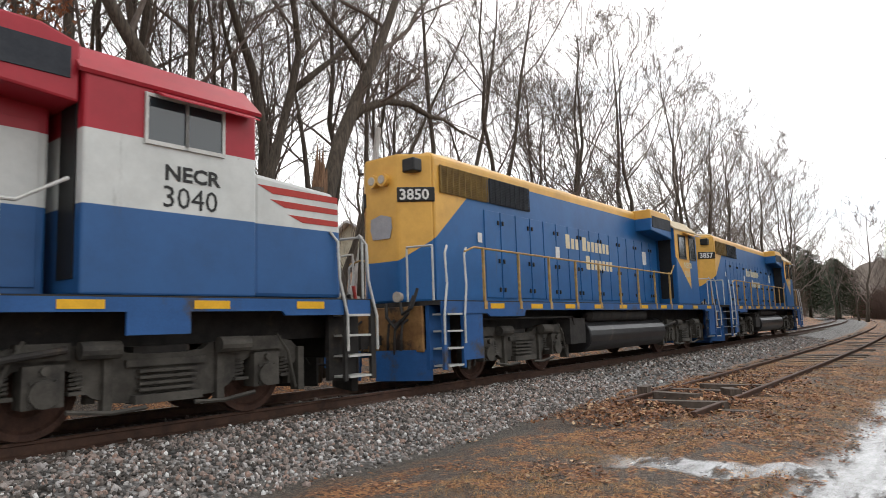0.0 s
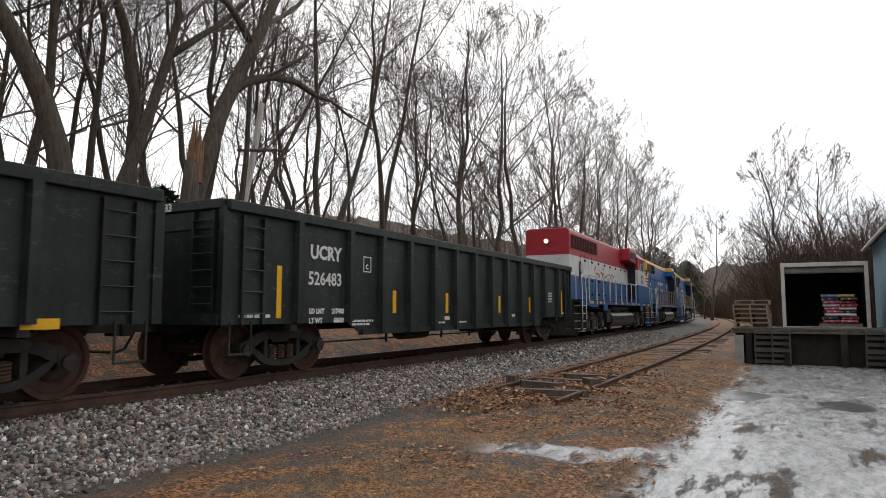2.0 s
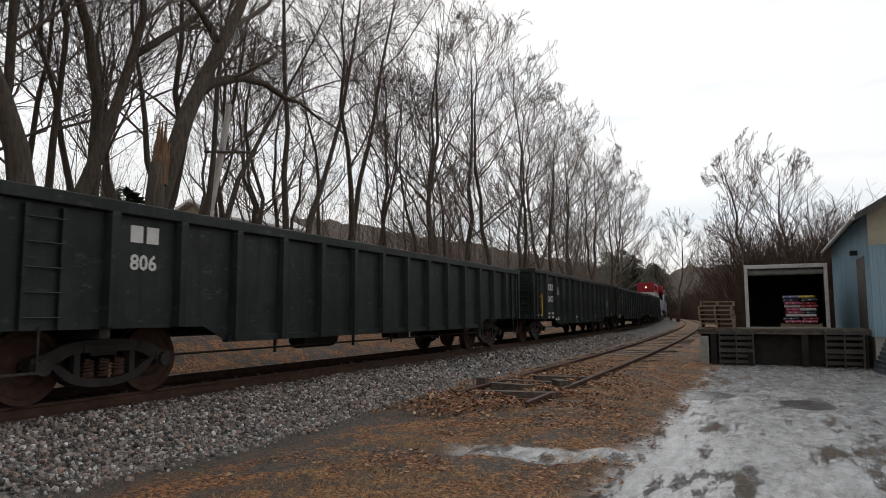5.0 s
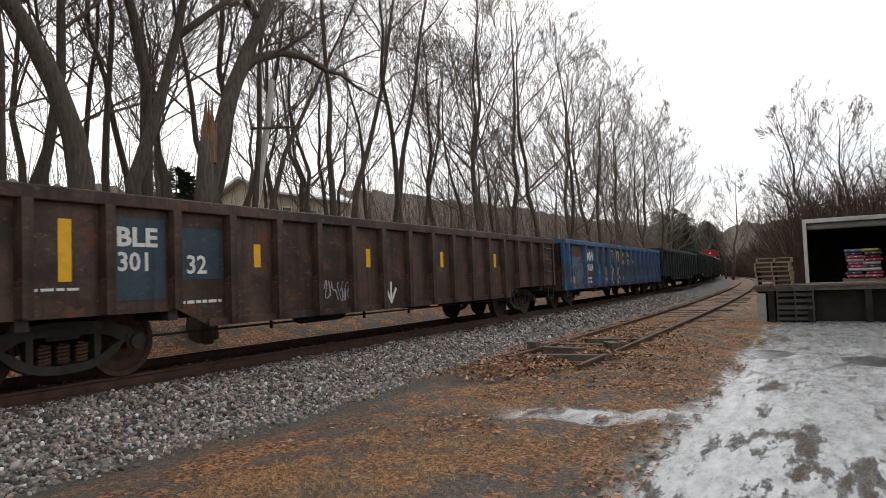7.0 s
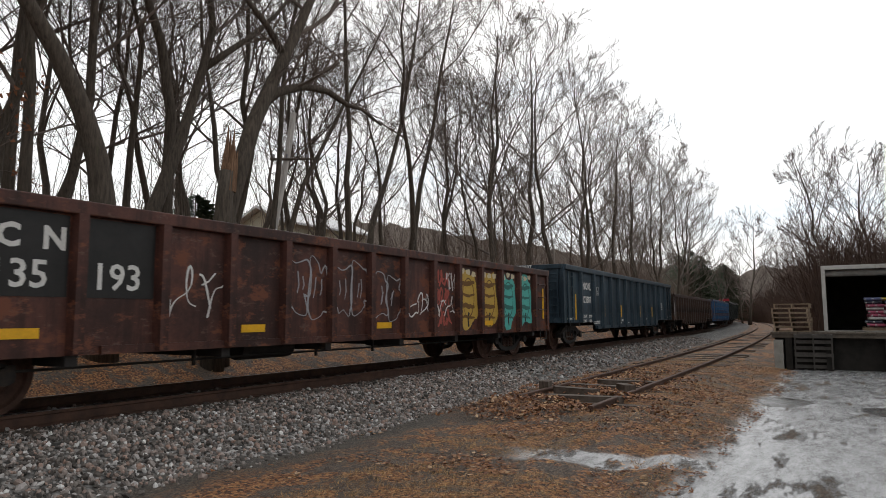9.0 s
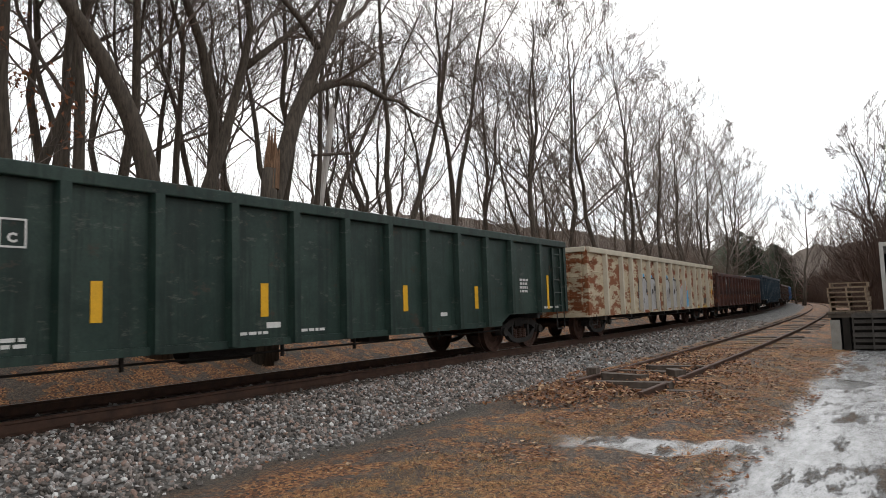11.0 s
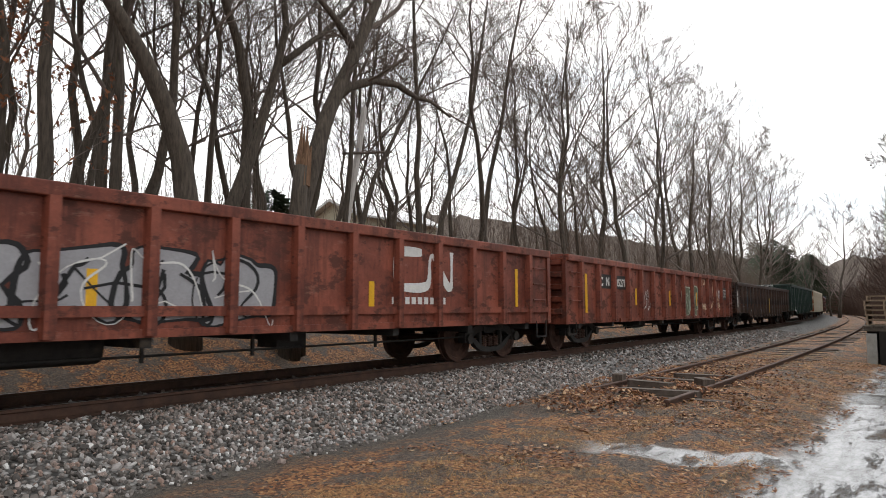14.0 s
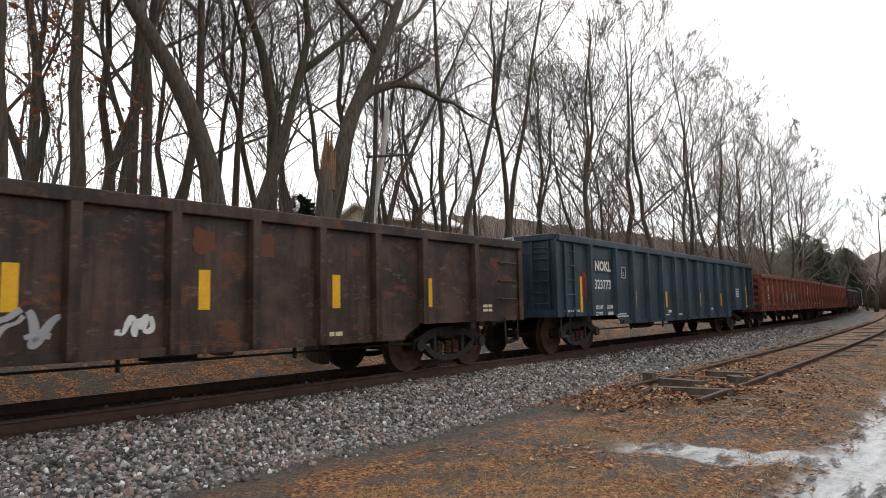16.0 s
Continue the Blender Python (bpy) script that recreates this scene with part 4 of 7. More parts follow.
def locomotive(label, paint, center, number, rail_mat, name_rows):
    car = thing("locomotive", label, "locomotive", "diesel locomotives")
    banded = paint == "rwb"
    P = M[paint]
    # frame and underside
    deck = Geo().box(-8.35, 8.35, -1.5, 1.5, 1.44, 1.52)
    part("walkway", deck, M["iron"], car)
    for s in (-1, 1):
        sill = Geo().extrude([(-8.35, 1.28), (-6.95, 1.28), (-6.85, 1.22), (-5.6, 1.22), (-5.55, 1.34), (6.6, 1.34), (6.65, 1.28), (8.35, 1.28), (8.35, 1.50), (-8.35, 1.50)], "y", s * 1.50 - 0.02, s * 1.50 + 0.02)
        if banded:
            for x in (-4.15, 4.9):
                sill.box(x - 0.38, x + 0.38, s * 1.5 - 0.019, s * 1.5 + 0.019, 1.08, 1.4)
        part("side_sill", sill, M["deckblue"], car)
    part("main_frame", Geo().box(-8.2, 8.2, -0.75, 0.75, 0.95, 1.44), M["iron"], car)
    tank = Geo()
    prof = []
    for sx, sz, a0 in ((-1, -1, 180), (1, -1, 270), (1, 1, 0), (-1, 1, 90)):
        for k in range(6):
            a = math.radians(a0 + k * 18)
            prof.append((sx * 1.02 + 0.40 * math.cos(a), 0.70 + sz * 0.02 + 0.38 * math.sin(a)))
    tank.extrude(prof, "x", -2.35, 2.85)
    part("fuel_tank", tank, surface("sooty_black_tank", (0.012, 0.012, 0.013), (0.035, 0.035, 0.037), 2, 0.3, bump_s=0.1, dirt=(0.10, 0.09, 0.08), dirt_lo=0.62, dirt_hi=0.75), car, "black fuel tank streaked with spills", bevel=0.03)
    for y in (-1.2, 1.2):
        g = Geo().tube([(-2.15, y, 1.21), (-2.05, y, 1.21), (1.55, y, 1.21), (1.65, y, 1.21)], [0.06, 0.16, 0.16, 0.06], 16)
        part("air_reservoir", g, M["iron"], car, "long air reservoir under the walkway")
    part("battery_box", Geo().box(-3.3, -2.5, -1.35, -0.9, 0.55, 1.15), M["iron"], car)
    part("pipe", Geo().tube([(-7.4, -1.36, 1.18), (-3.2, -1.36, 1.18), (-3.1, -1.36, 1.0)], 0.02, 6), M["iron"], car)
    part("pipe", Geo().tube([(2.8, -1.3, 0.8), (4.0, -1.3, 0.95)], 0.04, 8), M["iron"], car)
    for s in (-1, 1):
        b = new("bogie")
        b.parent = car
        b.location.x = s * 5.18
        part("side_frame", LF_NEAR, None, b, "dusty grey cast bogie side frame")
        part("side_frame", LF_FAR, None, b)
        part("bolster", Geo().box(-0.35, 0.35, -1.05, 1.05, 0.6, 0.95).box(-1.7, 1.7, -0.6, 0.6, 0.45, 0.8), M["iron"], b)
        for q in (-1.37, 1.37):
            w = part("wheelset", WHEEL_L, None, b, "steel wheels on an axle")
            w.location = (q, 0, 0.508)
            AXLES.append((w, q, 0.508, 0.508))
    # long hood with doors, grilles, fans
    hood = Geo().extrude(hood_profile(0.92, 1.52, 4.42, 0.2), "x", -7.8 if banded else -7.72, 3.9)
    if not banded:
        part("hood_end", Geo().extrude([(-7.73, -0.915), (-7.73, 0.915), (-8.2, 0.42), (-8.2, -0.42)], "z", 1.525, 4.36), P, car, "chamfered gold hood end", bevel=0.05)
    part("long_hood", hood, P, car, bevel=0.04, smooth=False)
    for s in (-1, 1):
        x = -6.1
        k = 0
        while x < 3.3:
            if not (s > 0):
                d = Geo().box(x + 0.025, x + 0.595, s * 0.925 - 0.016, s * 0.925 + 0.014, 1.62, 3.46)
                part("hood_door", d, P, car, bevel=0.006)
                hx = x + (0.08 if k % 2 else 0.52)
                for zz in (1.79, 2.4, 3.22):
                    part("door_latch", Geo().box(hx - 0.022, hx + 0.022, s * 0.955 - 0.016, s * 0.955 + 0.013, zz - 0.045, zz + 0.045), M["iron"], car)
            x += 0.62
            k += 1
        if s < 0:
            for gx0, gx1, mt in (((-7.5, -5.4, "mesh_red"), (-5.29, -3.27, "mesh_red")) if banded else ((-7.55, -5.95, "mesh_gold"), (-5.85, -4.25, "mesh_dark"))):
                g = Geo().box(gx0, gx1, s * 0.93 - 0.012, s * 0.93 + 0.004, 3.62, 4.16)
                n_sl = 15
                for i in range(n_sl):
                    zz = 3.64 + 0.5 * i / (n_sl - 1)
                    g.box(gx0 + 0.02, gx1 - 0.02, s * 0.955 - 0.014, s * 0.955 + 0.004, zz, zz + 0.014)
                for i in range(9):
                    xx = gx0 + (gx1 - gx0) * i / 8
                    g.box(xx - 0.012, xx + 0.012, s * 0.962 - 0.014, s * 0.962 + 0.004, 3.62, 4.16)
                part("radiator_grille", g, M[mt], car, "louvred radiator grille")
    for fx in (-6.7, -5.4, -1.6):
        g = Geo().tube([(fx, 0, 4.38), (fx, 0, 4.50), (fx, 0, 4.56)], [0.62, 0.62, 0.52], 22)
        part("roof_fan", g, M["tan"] if not banded else M["iron"], car, "round cooling fan housing")
    part("exhaust", Geo().box(-0.4, 0.4, -0.3, 0.3, 4.4, 4.62), M["iron"], car)
    part("roof_hatch", Geo().box(1.2, 1.7, -0.4, 0.4, 4.4, 4.55), M["iron"], car)
    part("blower_duct", Geo().extrude([(2.2, 3.75), (4.0, 3.6), (4.0, 4.28), (3.6, 4.4), (2.2, 4.4)], "y", -1.42, 1.42), P, car, "overhanging air intake housing", bevel=0.03)
    part("intake_screen", Geo().box(2.3, 3.9, -1.435, -1.42, 3.85, 4.2), M["mesh_dark"], car)
    # cab
    cabp = [(-1.5, 1.52), (1.5, 1.52), (1.5, 3.98), (1.1, 4.30), (0.5, 4.42), (-0.5, 4.42), (-1.1, 4.30), (-1.5, 3.98)]
    part("cab", Geo().extrude(cabp, "x", 4.02, 6.2), P, car, bevel=0.03)
    part("cab_roof", Geo().extrude([(-1.54, 3.97), (-1.52, 3.93), (-1.1, 4.30), (-0.5, 4.43), (0.5, 4.43), (1.1, 4.30), (1.52, 3.93), (1.54, 3.97), (1.13, 4.36), (0.52, 4.49), (-0.52, 4.49), (-1.13, 4.36)], "x", 3.95, 6.26), P if banded else M["tan"], car, "cab roof with a gutter lip")
    for x0, x1, z0, z1 in ((4.72, 5.18, 3.32, 3.84), (5.22, 5.68, 3.32, 3.84)) if banded else ((4.35, 4.95, 3.05, 3.75), (5.4, 5.95, 3.05, 3.75)):
        win = part("cab_window", Geo().box(x0, x1, -1.512, -1.498, z0, z1), M["glass"], car, "tinted sliding cab window", bevel=0.004)
        fr = Geo()
        for a0, a1, c0, c1 in ((x0 - 0.04, x1 + 0.04, z1, z1 + 0.04), (x0 - 0.04, x1 + 0.04, z0 - 0.05, z0), (x0 - 0.04, x0, z0, z1), (x1, x1 + 0.04, z0, z1)):
            fr.box(a0, a1, -1.53, -1.5, c0, c1)
        part("window_frame", fr, M["board"] if not banded else M["silver"], win)
    part("sun_visor", Geo().extrude([(-1.5, 3.9), (-1.72, 3.80), (-1.72, 3.82), (-1.5, 3.93)], "x", 4.8, 6.1), P, car)
    # Thin black slab paints the doorway's shade onto the cab's rear wall.
    part("cab_door", Geo().box(4.0, 4.016, -1.35, -0.95, 1.7, 3.7), M["board"], car, "flat black panel painted as the shaded doorway behind the cab")
    # low nose
    part("short_hood", Geo().extrude([(6.2, 1.52), (7.72, 1.52), (7.72, 2.9), (7.55, 3.08), (6.2, 3.18)], "y", -0.95 if not banded else -1.45, 0.95 if not banded else 1.45), P, car, bevel=0.06)
    if banded:
        for z0, z1, x0 in ((2.93, 3.03, 6.25), (2.76, 2.85, 6.45), (2.58, 2.67, 6.75)):
            part("stripe", Geo().extrude([(x0, z1), (x0 + 0.25, z0), (7.66, z0), (7.66, z1 - 0.01)], "y", -1.456, -1.452), M["redp"], car, "slanted red stripe")
    # end plates, steps, pilots
    for s in (-1, 1):
        part("pilot", Geo().box(min(s * 8.3, s * 8.37), max(s * 8.3, s * 8.37), -1.08, 1.08, 0.62, 1.44), M["iron"] if banded else M["rustgold"], car, "end plate above the coupler", bevel=0.02)
        for yy in (-1, 1):
            part("plow", Geo().extrude([(s * 8.2, yy * 1.12), (s * 8.62, yy * 0.2), (s * 8.66, yy * 0.2), (s * 8.26, yy * 1.2)], "z", 0.12, 0.66), M["iron"] if banded else M["deckblue"], car, "angled snow plow blade")
            for q, zz in ((0.42, 0.62), (0.58, 0.55), (0.74, 0.66)):
                part("air_hose", Geo().tube([(s * 8.37, yy * q, 1.2), (s * 8.52, yy * q, 1.12), (s * 8.56, yy * q, 0.85), (s * 8.5, yy * (q - 0.06), zz)], 0.024, 7), M["iron"], car)
        part("jumper_cable", Geo().tube([(s * 8.37, -0.9, 1.62), (s * 8.5, -0.85, 1.3), (s * 8.54, -0.6, 1.05), (s * 8.5, -0.35, 1.25), (s * 8.4, -0.25, 1.5)], 0.032, 8), M["iron"], car)
        for yy in (-0.55, 0.55):
            part("ditch_light", Geo().tube([(s * 8.34, yy, 1.62), (s * 8.44, yy, 1.62)], [0.085, 0.1], 12), M["lens"], car, "round ditch light")
        coupler(car, s * 8.36, s)
        for yy in (-1, 1):
            for k in range(4):
                z = 0.38 + 0.30 * k
                part("step", Geo().box(min(s * 7.78, s * 8.22), max(s * 7.78, s * 8.22), min(yy * 1.2, yy * 1.54), max(yy * 1.2, yy * 1.54), z - 0.02, z + 0.012), M["silver"], car, "white-edged boarding step")
            sw = Geo().box(min(s * 7.70, s * 7.76), max(s * 7.70, s * 7.76), yy * 1.5 - 0.03, yy * 1.5 + 0.03, 0.32, 1.5).box(min(s * 8.24, s * 8.33), max(s * 8.24, s * 8.33), yy * 1.5 - 0.03, yy * 1.5 + 0.03, 0.32, 1.5).box(min(s * 7.7, s * 8.3), max(s * 7.7, s * 8.3), min(yy * 1.1, yy * 1.18), max(yy * 1.1, yy * 1.18), 0.32, 1.44)
            if not banded:
                sw.box(min(s * 7.1, s * 7.72), max(s * 7.1, s * 7.72), min(yy * 1.46, yy * 1.5), max(yy * 1.46, yy * 1.5), 0.45, 1.5)
            part("step_well", sw, M["iron"] if banded else M["deckblue"], car)
            for xa, xb in ((7.62, 7.74), (8.2, 8.34)):
                g = Geo().tube([(s * xb, yy * 1.56, 0.75), (s * xb, yy * 1.56, 1.25), (s * xa, yy * 1.53, 1.8), (s * xa, yy * 1.5, 2.35), (s * (xa - 0.12), yy * 1.46, 2.5)], 0.021, 8)
                part("grab_rail", g, M["silver"], car, "white-painted boarding grab rail")
    # end details at the rear
    lamp_z = 3.88
    for y in ((0.0,) if banded else (-0.13, 0.13)):
        lx = -7.78 if banded else -8.2
        part("lamp_housing", Geo().tube([(lx, y, lamp_z), (lx - 0.13, y, lamp_z)], [0.12, 0.13], 14), P, car)
        part("headlight", Geo().tube([(lx - 0.13, y, lamp_z), (lx - 0.145, y, lamp_z)], [0.085, 0.075], 14), M["headlight"] if banded else M["lens"], car, "lit headlight" if banded else "round headlight lens")
    if not banded:
        part("class_lamp", Geo().box(-8.15, -7.9, -0.8, -0.5, 3.98, 4.24), M["board"], car, "dark box lamp at the hood corner", bevel=0.03)
        part("emblem", Geo().extrude([(-0.22, 2.75), (0.22, 2.75), (0.28, 2.95), (0.26, 3.15), (0.0, 3.22), (-0.26, 3.15), (-0.28, 2.95)], "x", -8.222, -8.212), M["grey"], car, "plain shield emblem")
        for s in (-1, 1):
            face = Matrix.Translation((-7.96, s * 0.675, 3.56)) @ Matrix.Rotation(s * math.radians(46), 4, "Z")
            nb = part("number_board", Geo().box(-0.36, 0.36, -0.03, 0.03, -0.14, 0.14), M["board"], car, "black number board", bevel=0.02)
            nb.matrix_basis = face
            if s < 0:
                lettering(number, 0.285, M["white"], nb, -0.32, -0.1, -0.034, "number", bold=0.006)
    else:
        part("hood_window", Geo().box(-4.62, -4.42, -0.935, -0.91, 3.08, 3.40), M["grey"], car, bevel=0.05)
        # The recess is a flat black plate, its shade put into the colour.
        ac = part("access_door", Geo().box(-6.35, -5.75, -0.94, -0.915, 2.3, 3.15), M["board"], car, "black panel painted as a shaded recess behind a round handbrake")
        part("brake_wheel", Geo().tube([(-6.05, -0.99, 2.85), (-6.05, -0.95, 2.85)], 0.22, 18), M["silver"], ac)
        for k in range(7):
            part("louvre", Geo().box(-6.95, -6.55, -0.945, -0.91, 1.75 + k * 0.09, 1.79 + k * 0.09), P, car)
    # handrails along the walkway
    for s in (-1, 1):
        part("handrail", Geo().tube([(-7.6, s * 1.5, 2.42), (-7.3, s * 1.5, 2.52), (3.4, s * 1.5, 2.45), (3.9, s * 1.45, 2.75)], 0.021, 8), M[rail_mat], car)
        for k in range(9):
            x = -7.0 + k * 1.28
            part("stanchion", Geo().box(x - 0.022, x + 0.022, s * 1.5 - 0.022, s * 1.5 + 0.022, 1.42, 2.5).box(x - 0.05, x + 0.05, s * 1.52 - 0.01, s * 1.52 + 0.01, 1.36, 1.52), M[rail_mat], car)
    for s in (-1, 1):
        for y in (-1.3, -0.7, 0.7, 1.3):
            part("stanchion", Geo().tube([(s * 8.3, y, 1.5), (s * 8.3, y, 2.5)], 0.02, 8), M[rail_mat if s > 0 else "silver"], car)
        for y in (-1, 1):
            part("end_rail", Geo().tube([(s * 8.3, y * 1.3, 2.5), (s * 8.3, y * 0.7, 2.52)], 0.02, 8), M["silver"], car)
        part("brake_hose", Geo().tube([(s * 8.38, -1.0, 1.75), (s * 8.5, -0.95, 1.4), (s * 8.52, -0.75, 1.3), (s * 8.42, -0.62, 1.5)], 0.03, 7), M["redp"] if banded else M["iron"], car)
    for k in range(10):
        x = -6.6 + k * 1.52
        if banded and k in (2, 5):
            continue
        part("reflector", Geo().box(x - 0.24, x + 0.24, -1.526, -1.521, 1.37, 1.47), M["yellow"], car, "yellow sill reflector")
    # writing
    if banded:
        lettering("NECR", 0.25, M["board"], car, 4.93, 2.89, -1.505, "road_mark", stretch=1.12, bold=0.008)
        lettering(number, 0.37, M["board"], car, 4.90, 2.56, -1.505, "road_number")
        lettering(number, 0.30, M["faded_red"], car, 0, 0, 0, "rear_number").matrix_basis = Matrix.Translation((-7.815, 0.10, 3.46)) @ Matrix.Rotation(-math.pi / 2, 4, "Z")
        rr = random.Random(5)
        for k in range(11):
            xx, tall = -3.7 + 0.39 * k, 0.52 if k in (0, 4) else 0.30
            for j in range(3):
                blob(car, M["faded_red"] if (k + j) % 7 else M["gold"], xx + 0.10 * j, 2.60 + tall * rr.uniform(0.15, 0.85), rr.uniform(0.07, 0.2), tall * rr.uniform(0.2, 0.5), 5 * k + j, -0.946 - 0.0006 * j, "faded_script")
    else:
        for words, x0, z0 in name_rows:
            xx = x0
            for n_letters in words:
                for k in range(n_letters):
                    w, tall = (0.22, 0.36) if k == 0 else (0.16, 0.27)
                    bars([(xx, xx + w, z0, z0 + tall)], M["cream"], car, -0.946, "company_lettering")
                    xx += w + 0.075
                xx += 0.16
        lettering("NECR", 0.26, M["cream"], car, 4.75, 2.72, -1.505, "road_mark", stretch=1.2, bold=0.006)
        lettering(number, 0.28, M["cream"], car, 4.75, 2.42, -1.505, "road_number")
        bars([(-6.35, -6.2, 2.75, 2.95), (-3.05, -2.85, 2.62, 2.9), (2.55, 2.85, 2.75, 3.15)], M["white"], car, -0.946, "notice")
    part("horn", Geo().tube([(4.6, 0.5, 4.55), (5.1, 0.5, 4.6)], [0.03, 0.10], 10).tube([(4.6, 0.65, 4.55), (4.95, 0.65, 4.58)], [0.03, 0.08], 10), M["iron"], car)
    CARS.append((car, center))
    return car


NAME_ROWS = [((3, 7), -2.5, 2.9), ((7,), -1.4, 2.42)]
locomotive("faded red, white and blue diesel locomotive with a low nose", "rwb", -1.05, "3040", "silver", [])
locomotive("glossy blue and gold diesel locomotive coupled mid consist", "bluegold", 17.25, "3850", "worn", NAME_ROWS)
locomotive("glossy blue and gold leading diesel locomotive", "bluegold", 35.5, "3857", "worn", NAME_ROWS)


# ---- gondola cars, in train order ----
def rib_spots(L, n, edge=0.95):
    return [-L / 2 + edge + (L - 2 * edge) * k / (n - 1) for k in range(n)]


def paired_spots(L):
    """Ribs with one wider bay at each end."""
    a = L / 2 - 1.55
    b = a - 1.44
    return [-a] + [-b + 2 * b * k / 10 for k in range(11)] + [a]


def end_marks(car, h, zt, text, seed):
    """Small lettering on the trailing end."""
    o = lettering(text, 0.17, M["white"], car, 0, 0, 0, "end_lettering", bold=0.004)
    o.matrix_basis = Matrix.Translation((-h - 0.0915, 0.55, zt - 0.125)) @ Matrix.Rotation(-math.pi / 2, 4, "Z")
    o = bars(small_print(0, 0, 0.5, 2, random.Random(seed), 0.05) + small_print(0, -0.55, 0.45, 2, random.Random(seed + 1), 0.05), M["cream"], car, 0.0, "small_print")
    o.matrix_basis = Matrix.Translation((-h - 0.024, 0.35, zt - 0.75)) @ Matrix.Rotation(-math.pi / 2, 4, "Z")


def numbers(car, y, rows, mat="white"):
    for text, size, x, z in rows:
        lettering(text, size, M[mat], car, x, z, y - 0.003, "lettering", bold=0.006)


def modern_car(paint, front, label, number, panel=None, zt=2.68, mark="UCRY", along=0.0):
    """The tall slab-sided cars with the big rear number and tall reflector bars."""
    L = 16.8
    sp = paired_spots(L)
    st = [(L / 2 + q + along, 1.02, 1.48, 0.13) for q in (-12.34, -10.0, -6.82, -4.42)] + [(L / 2 - 1.02, 0.95, 1.78, 0.11), (-L / 2 + 1.15, 0.95, 1.78, 0.11)]
    car, y, sp, h = gondola(label, paint, front, zt=zt, zb=0.62, L=L, ribs=sp, ends="plain", fish=True, stripes=st)
    rng = random.Random(int(number))
    x = h - 14.9
    end_marks(car, h, zt, mark + " " + number, int(number))
    if panel:
        part("mark_panel", Geo().box(x - 0.05, x + 0.98, y - 0.003, y + 0.002, 1.90, 2.24), M[panel], car)
    lettering(mark, 0.33, M["white"], car, x, 1.955, y - 0.0065, "reporting_mark", bold=0.012)
    numbers(car, y, [(number, 0.315, x - 0.04, 1.51)])
    numbers(car, y, [("LD LMT", 0.12, x, 1.02), ("LT WT", 0.12, x, 0.86), ("217400" if number != "323807" else "217300", 0.12, x + 0.62, 1.02), ("68600" if number != "323807" else "68700", 0.12, x + 0.68, 0.86)])
    fr = Geo()
    cx = h - 13.19
    for a0, a1, c0, c1 in ((cx - 0.13, cx + 0.13, 2.08, 2.1), (cx - 0.13, cx + 0.13, 1.8, 1.82), (cx - 0.13, cx - 0.11, 1.82, 2.08), (cx + 0.11, cx + 0.13, 1.82, 2.08)):
        fr.box(a0, a1, y - 0.006, y - 0.002, c0, c1)
    part("plate_mark", fr, M["white"], car)
    numbers(car, y, [("C", 0.13, cx - 0.05, 1.86)])
    bars(small_print(sp[-2] + 0.5, 1.62, 0.42, 4, rng) + small_print(sp[1] + 0.15, 0.86, 0.7, 2, rng, 0.04) + small_print(sp[4] + 0.15, 0.78, 0.55, 1, rng, 0.04) + small_print(sp[5] + 0.15, 0.78, 0.6, 1, rng, 0.04) + small_print(h - 1.35, 0.96, 0.9, 1, rng, 0.05) + small_print(-h + 0.3, 0.96, 0.9, 1, rng, 0.05), M["white"], car, y, "small_print")
    bars([(sp[4] + 0.6, sp[4] + 0.85, 0.86, 0.94), (sp[8] + 0.5, sp[8] + 0.72, 0.9, 0.97)], M["white"], car, y, "sticker")
    return car, y, sp, h


modern_car("black", -10.8, "tall black open-top gondola car with white stencils", "526483", along=0.15)

car, y, sp, h = gondola("long black gondola car with chalky white graffiti", "black", -28.7, zt=2.62, zb=0.66, L=16.6, ribs=rib_spots(16.6, 13, 1.6), fish=True, stripes=[])
for q in (1.65, 4.72, 7.6, 9.7, 12.6):
    part("reflector", Geo().box(h - q, h - q + 0.42, y - 0.006, y + 0.003, 0.86, 0.98), M["yellow"], car, "yellow reflective strip")
part("reflector", Geo().box(-h + 0.65, -h + 1.45, y - 0.003, y + 0.003, 0.86, 0.98), M["yellow"], car, "yellow reflective strip")
for xx in (-h + 1.32, sp[2] + 0.3):
    part("chalk_line", Geo().box(xx, xx + 0.05, y - 0.003, y + 0.003, 1.5, 2.15), M["yellow"], car)
end_marks(car, h, 2.62, "ATW 700097", 70)
lettering("ATW", 0.33, M["white"], car, sp[0] + 0.26, 2.05, y - 0.003, "reporting_mark", bold=0.012)
numbers(car, y, [("700097", 0.29, sp[0] + 0.14, 1.68), ("LD LMT219600", 0.10, sp[0] + 0.18, 1.1), ("LT WT   66400", 0.10, sp[0] + 0.18, 0.95)])
scrawl(car, M["grey"], sp[0] + 0.45, 1.25, 0.7, 0.35, 8, y - 0.004, 3, 0.014)
angular_script(car, M["white"], h - 10.85, 0.82, 3.85, 1.4, 36, y - 0.004, 5, 0.017)
scrawl(car, M["grey"], h - 6.75, 1.3, 0.85, 0.62, 37, y - 0.004, 4, 0.012)
bars(small_print(sp[11] - 0.5, 1.5, 0.4, 4, random.Random(2)) + small_print(-h + 0.2, 0.78, 1.5, 1, random.Random(3), 0.04), M["white"], car, y, "small_print")

modern_car("black", -46.4, "tall matt black gondola car with yellow reflector bars", "526423", along=-0.32)
car, y, sp, h = gondola("grimy black gondola car with a dented top rail", "black", -64.9, zt=2.5, zb=0.66, L=17.0, ribs=rib_spots(17.0, 14, 1.4), stripes=[])
